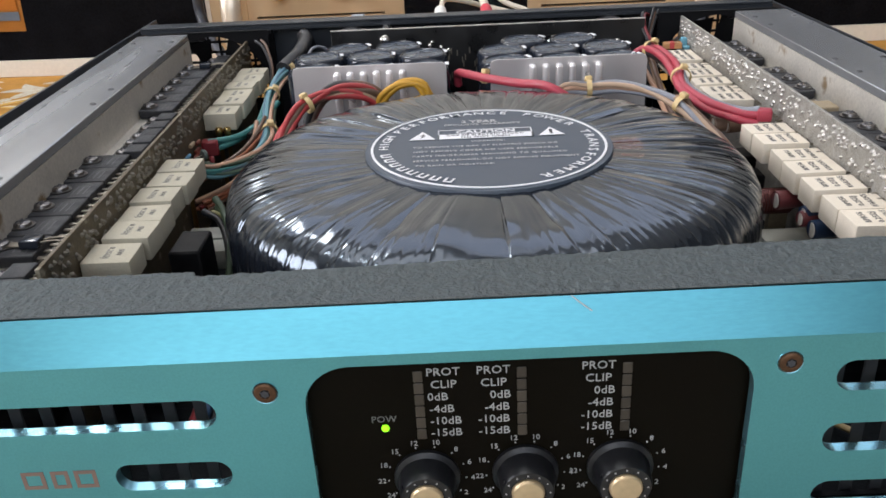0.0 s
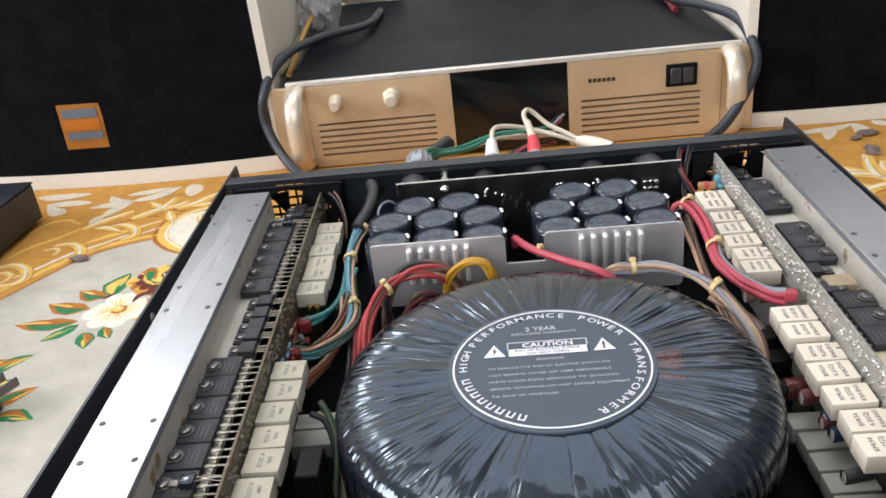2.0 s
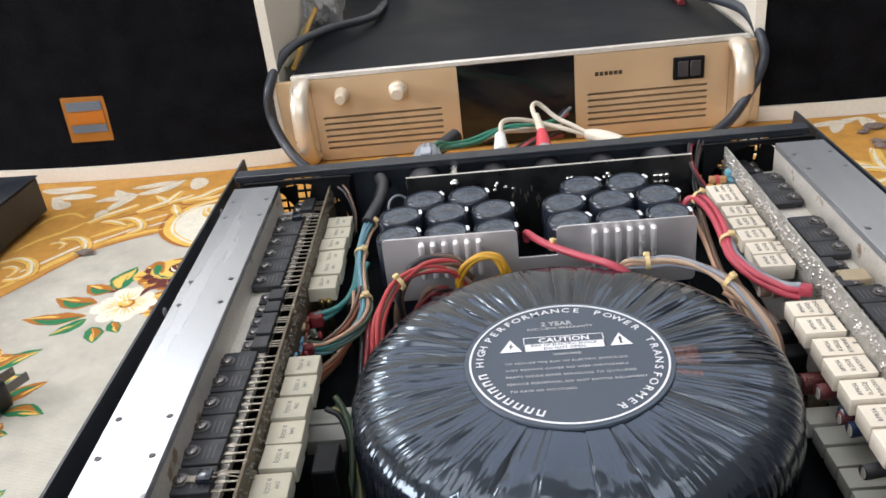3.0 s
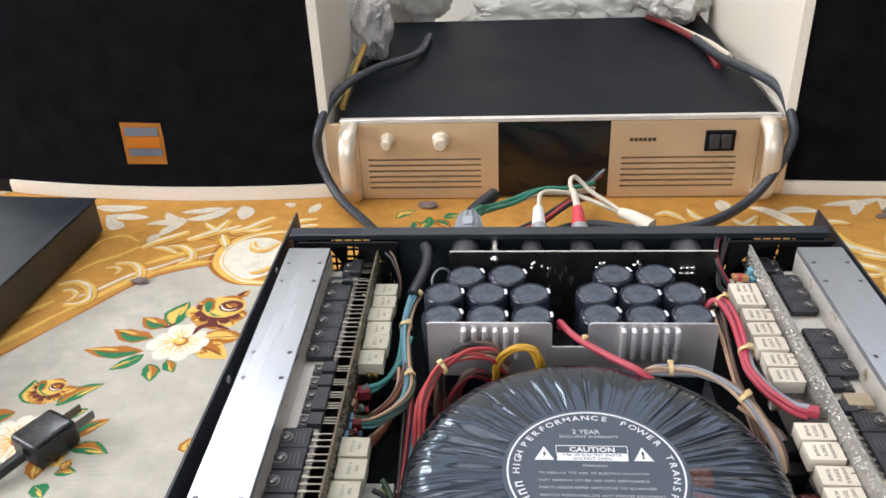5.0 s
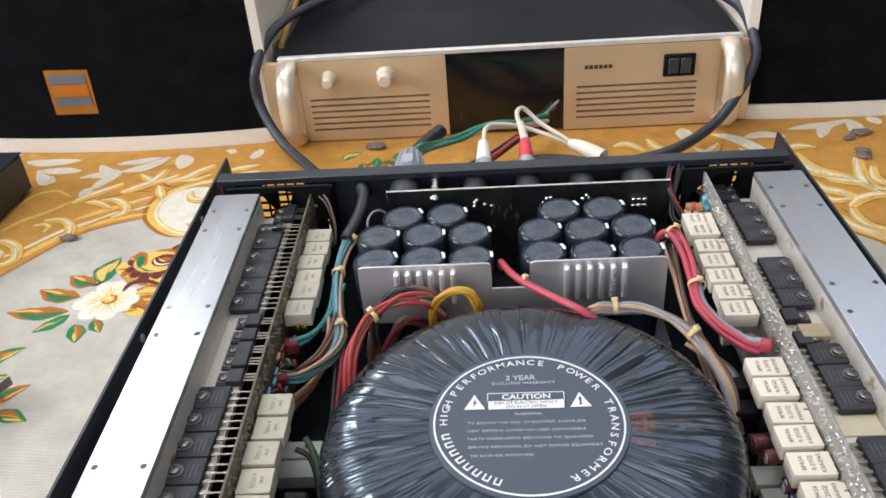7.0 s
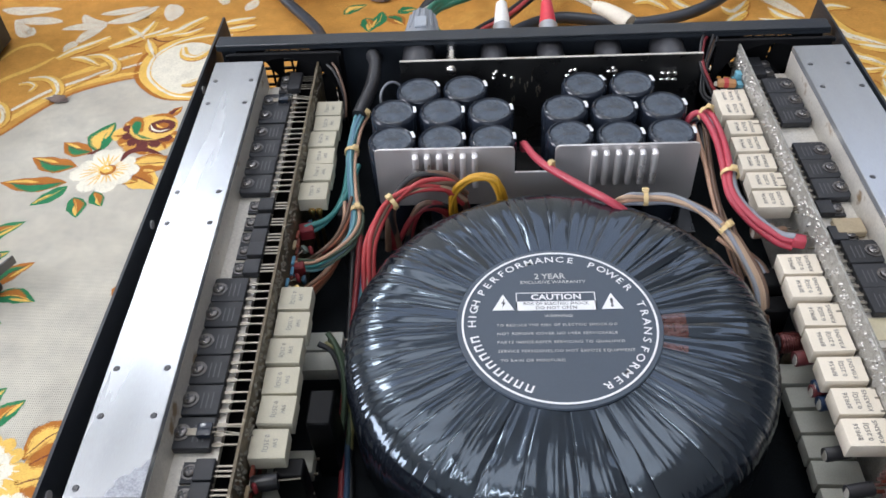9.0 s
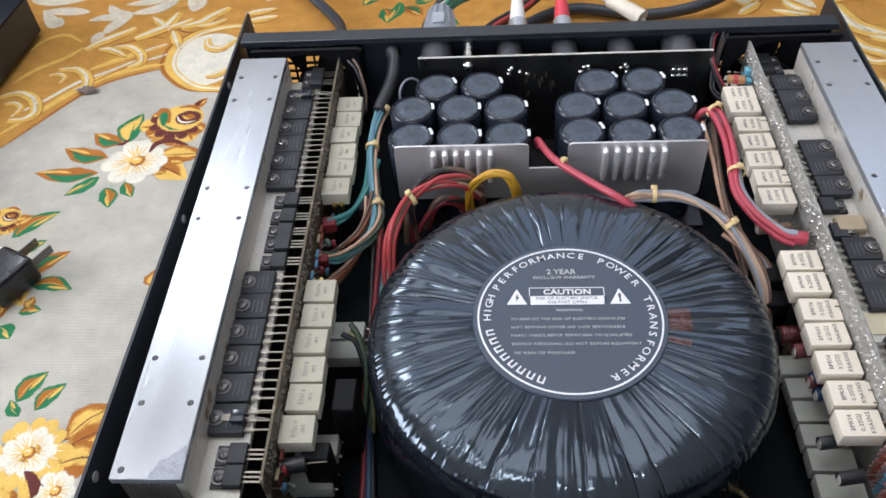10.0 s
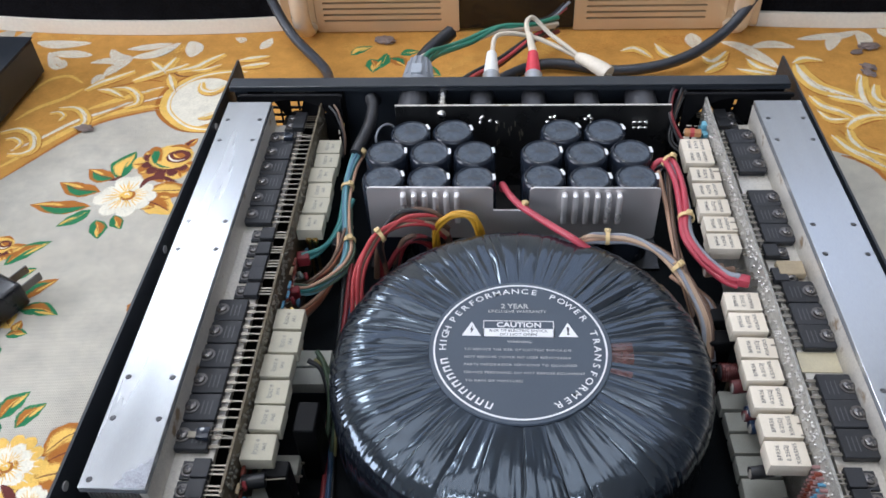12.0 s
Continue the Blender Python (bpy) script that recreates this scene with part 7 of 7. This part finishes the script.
for x, m, lab_ in ((-0.0100, material("white_plug", (0.74, 0.72, 0.68), 0.4), "white"), (0.0240, material("red_plug", (0.6, 0.04, 0.06), 0.4), "red")):
    rp = thing("phono_plug", lab_ + " phono plug pushed into the rear of the case", "plug", "phono plugs", at=pose(x, 0.598, 0.066))
    part("shell", cyl(bmesh.new(), (0, 0, 0), (0, 0.0235, 0.0040), 0.0074, seg=20, bevel=0.0006), material("clear_grey_shell", (0.4, 0.41, 0.43), 0.25, 0.6), rp)
    part("boot", cyl(bmesh.new(), (0, 0.023, 0.0040), (0, 0.045, 0.0120), 0.0066, 0.0042, seg=20, bevel=0.0006), m, rp)
    if lab_ == "red":
        part("tail", cyl(bmesh.new(), (0, 0.045, 0.0120), (-0.003, 0.061, 0.0210), 0.0034, 0.0027, seg=14), WHT, rp)
bundle("audio_lead", "thin cream audio lead joining the phono plugs", [(-0.0100, 0.644, 0.0765), (-0.006, 0.662, 0.082), (0.006, 0.672, 0.080), (0.026, 0.676, 0.074), (0.048, 0.664, 0.070), (0.0640, 0.648, 0.068)], [WHT], 0.0020, 27, category="cable")
bundle("audio_lead", "thin cream audio lead rising from the red plug", [(0.0212, 0.659, 0.085), (0.0200, 0.672, 0.090), (0.0260, 0.682, 0.088), (0.0400, 0.676, 0.078), (0.0550, 0.660, 0.072), (0.0660, 0.647, 0.069)], [WHT], 0.0020, 28, category="cable")
yj = thing("cable_splitter", "cream moulded splitter where the audio leads join", "cable splitter")
part("moulding", wirebm(bmesh.new(), [(0.0620, 0.650, 0.069), (0.0680, 0.644, 0.070), (0.0760, 0.635, 0.070), (0.0850, 0.626, 0.068)], 0.0062, seg=12, taper=lambda t: 0.75 + 0.35 * t), material("cream_plug", (0.72, 0.64, 0.52), 0.45), yj)
bundle("audio_lead", "cream audio lead lying behind the case", [(0.0840, 0.627, 0.068), (0.0960, 0.617, 0.055), (0.1020, 0.625, 0.02), (0.1200, 0.645, 0.004), (0.15, 0.66, 0.004), (0.19, 0.655, 0.004)], [WHT], 0.0024, 29, category="cable")

# ---- plug on the tablecloth ----
mp = thing("mains_plug", "black two-pin mains plug lying on the tablecloth", "plug", at=pose(-0.3586, 0.4280, 0.0, 0, 0, 62))
bm = boxbm(-0.026, 0.008, -0.0145, 0.0145, 0.001, 0.022, bevel=0.004, seg=3)
part("body", bm, material("plug_rubber", (0.010, 0.010, 0.012), 0.32, 0, 0.2, 60, 900, 0.1), mp)
for y in (-0.0075, 0.0075):
    bm = boxbm(0.008, 0.0255, y - 0.0008, y + 0.0008, 0.0075, 0.0145, bevel=0.0005)
    part("pin", bm, STEEL, mp, "flat metal pin")
bundle("plug_cable", "black cable leaving the mains plug", [(-0.3705, 0.4058, 0.0105), (-0.3785, 0.3930, 0.009), (-0.3920, 0.3740, 0.006), (-0.4000, 0.3500, 0.005), (-0.3980, 0.3300, 0.005), (-0.3880, 0.3150, 0.005), (-0.3800, 0.290, 0.005)], [BLK], 0.0042, 30, category="cable")

# ---- crumbs and clutter ----
rr = random.Random(2)
for x, y, r in ((-0.385, 0.646, 0.0045), (-0.122, 0.800, 0.006), (0.358, 0.780, 0.0055), (0.344, 0.771, 0.0035), (0.346, 0.744, 0.004), (0.343, 0.733, 0.004)):
    cr_ = thing("fluff", "small grey clump of dried fluff on the cloth", "debris", "bits of debris", at=pose(x, y, 0.0, 0, 0, rr.uniform(0, 180)))
    bm = bmesh.new()
    bmesh.ops.create_icosphere(bm, subdivisions=3, radius=r)
    for v in bm.verts:
        v.co *= 1 + 0.5 * noise.noise(v.co * 500)
        v.co.z = max(0.0, v.co.z * 0.5 + r * 0.4)
        v.co.x *= 1.8
    part("clump", bm, material("fluff_grey", (0.2, 0.15, 0.13), 0.95, 0, 0.3, 200, 900, 0.6), cr_)
# clutter behind and beside the gold amplifier
GBAG = material("grey_plastic_bag", (0.46, 0.44, 0.42), 0.35, 0, 0.3, 60, 300, 0.2)
WBAG = material("white_plastic_bag", (0.52, 0.50, 0.46), 0.45, 0, 0.05, 40, 300, 0.2)
for x, y, z, sx, sy, sz, sd in ((-0.215, 1.06, 0.13, 0.03, 0.06, 0.05, 1), (-0.17, 1.245, 0.14, 0.05, 0.03, 0.06, 2), (0.0, 1.26, 0.085, 0.09, 0.03, 0.04, 3), (0.12, 1.26, 0.09, 0.07, 0.03, 0.04, 4), (0.20, 1.20, 0.125, 0.045, 0.05, 0.035, 5)):
    cb_ = thing("plastic_bag", "crumpled white plastic bag behind the gold amplifier", "bag", "plastic bags", at=pose(x, y, 0))
    bm = bmesh.new()
    bmesh.ops.create_icosphere(bm, subdivisions=5, radius=1)
    for v in bm.verts:
        c = v.co.copy()
        k = 1 + 0.28 * noise.noise(c * 2.3 + Vector((sd, 0, 0))) + 0.16 * abs(noise.noise(c * 6 + Vector((sd, 3, 0))))
        v.co = Vector((c.x * sx * k, c.y * sy * k, z + c.z * sz * k))
        base = 0.0925 if -0.21 < x + v.co.x < 0.242 and y + v.co.y < 1.224 else 0.0
        if z - sz < base + 0.01 and v.co.z < base:
            v.co.z = base + 0.0005
    part("film", bm, GBAG if sd == 1 else WBAG, cb_)
bundle("thin_cable", "thin olive and black cables beside the gold amplifier", [(-0.222, 0.862, 0.0925), (-0.221, 0.90, 0.094), (-0.2185, 0.95, 0.108), (-0.214, 1.0, 0.12)], [pvc("amber_wire", (0.5, 0.28, 0.05)), pvc("olive_cable", (0.2, 0.19, 0.1))], 0.003, 31, category="cable")
bundle("thin_cable", "pale cable and red lead over the rear of the gold amplifier", [(0.17, 1.20, 0.098), (0.195, 1.12, 0.1), (0.215, 1.05, 0.1), (0.222, 0.98, 0.099)], [WHT, DRED], 0.004, 32, category="cable")

dk = thing("dark_pouch", "black fabric pouch standing behind the plastic bags", "pouch", at=pose(0.12, 1.33, 0.0))
bm = boxbm(-0.14, 0.14, -0.03, 0.03, 0.0, 0.2, bevel=0.02, seg=3)
for v in bm.verts:
    v.co.y += 0.008 * noise.noise(v.co * 18)
part("body", bm, material("black_fabric", (0.012, 0.011, 0.011), 0.9, 0, 0.3, 60, 700, 0.5), dk)
for k, (x, lean) in enumerate(((0.04, 0.0), (0.085, 0.03), (0.115, -0.008))):
    st = thing("paper_strip", "pale folded paper strip leaning behind the gold amplifier", "paper", "paper strips", at=pose(x, 1.284 - 0.004 * k, 0.0))
    part("sheet", prism(bmesh.new(), [(-0.007, 0.0), (0.007, 0.0), (0.007 + lean, 0.17), (-0.007 + lean, 0.172)], -0.001, 0.001, to=lambda a, b, c: (a, c, b)), material("pale_paper", (0.62, 0.57, 0.5), 0.7, 0, 0.1, 40, 500, 0.2), st)
rc_ = thing("red_pouch", "small red plastic packet beside the loudspeaker", "packet", at=pose(0.236, 1.25, 0.0))
bm = boxbm(-0.012, 0.012, -0.012, 0.012, 0.0, 0.19, bevel=0.004, seg=2)
part("body", bm, material("red_plastic", (0.5, 0.04, 0.06), 0.4, 0, 0.15, 50, 600, 0.2), rc_)

# small parts crowding the foot of the driver board
for x, y, z, k in ((-0.1325, 0.4335, 0.050, 0), (-0.1300, 0.4135, 0.047, 1), (-0.1325, 0.4095, 0.052, 2), (-0.1310, 0.3905, 0.046, 0), (-0.1330, 0.3865, 0.052, 1), (-0.1290, 0.2480, 0.050, 2), (-0.1310, 0.2440, 0.056, 0), (-0.1320, 0.2520, 0.058, 1)):
    dc = thing("disc_capacitor", ("small dark blue disc capacitor", "small dark red disc capacitor", "small grey-green disc capacitor")[k] + " on the circuit board", "capacitor", "disc capacitors", at=pose(x, y, z, 0, 90, 25 * k))
    part("disc", lathe(bmesh.new(), [(0, -0.0012), (0.0024, -0.0010), (0.0029, 0), (0.0024, 0.0010), (0, 0.0012)], seg=16), (pvc("disc_blue", (0.03, 0.09, 0.15)), DRED, pvc("disc_grey", (0.12, 0.15, 0.13)))[k], dc)
    part("lead", cyl(bmesh.new(), (0, 0, 0), (0.0005, 0, -0.0058), 0.0004, seg=6), TIN, dc)
bundle("wire_bundle", "dark green and black wires slack beside the transformer", [(-0.1070, 0.452, 0.05), (-0.1020, 0.425, 0.038), (-0.0990, 0.395, 0.026), (-0.1010, 0.365, 0.018), (-0.1000, 0.335, 0.012)], [DGRN, TEAL, BLK, DGRN], 0.0015, 41, fan=1.0)
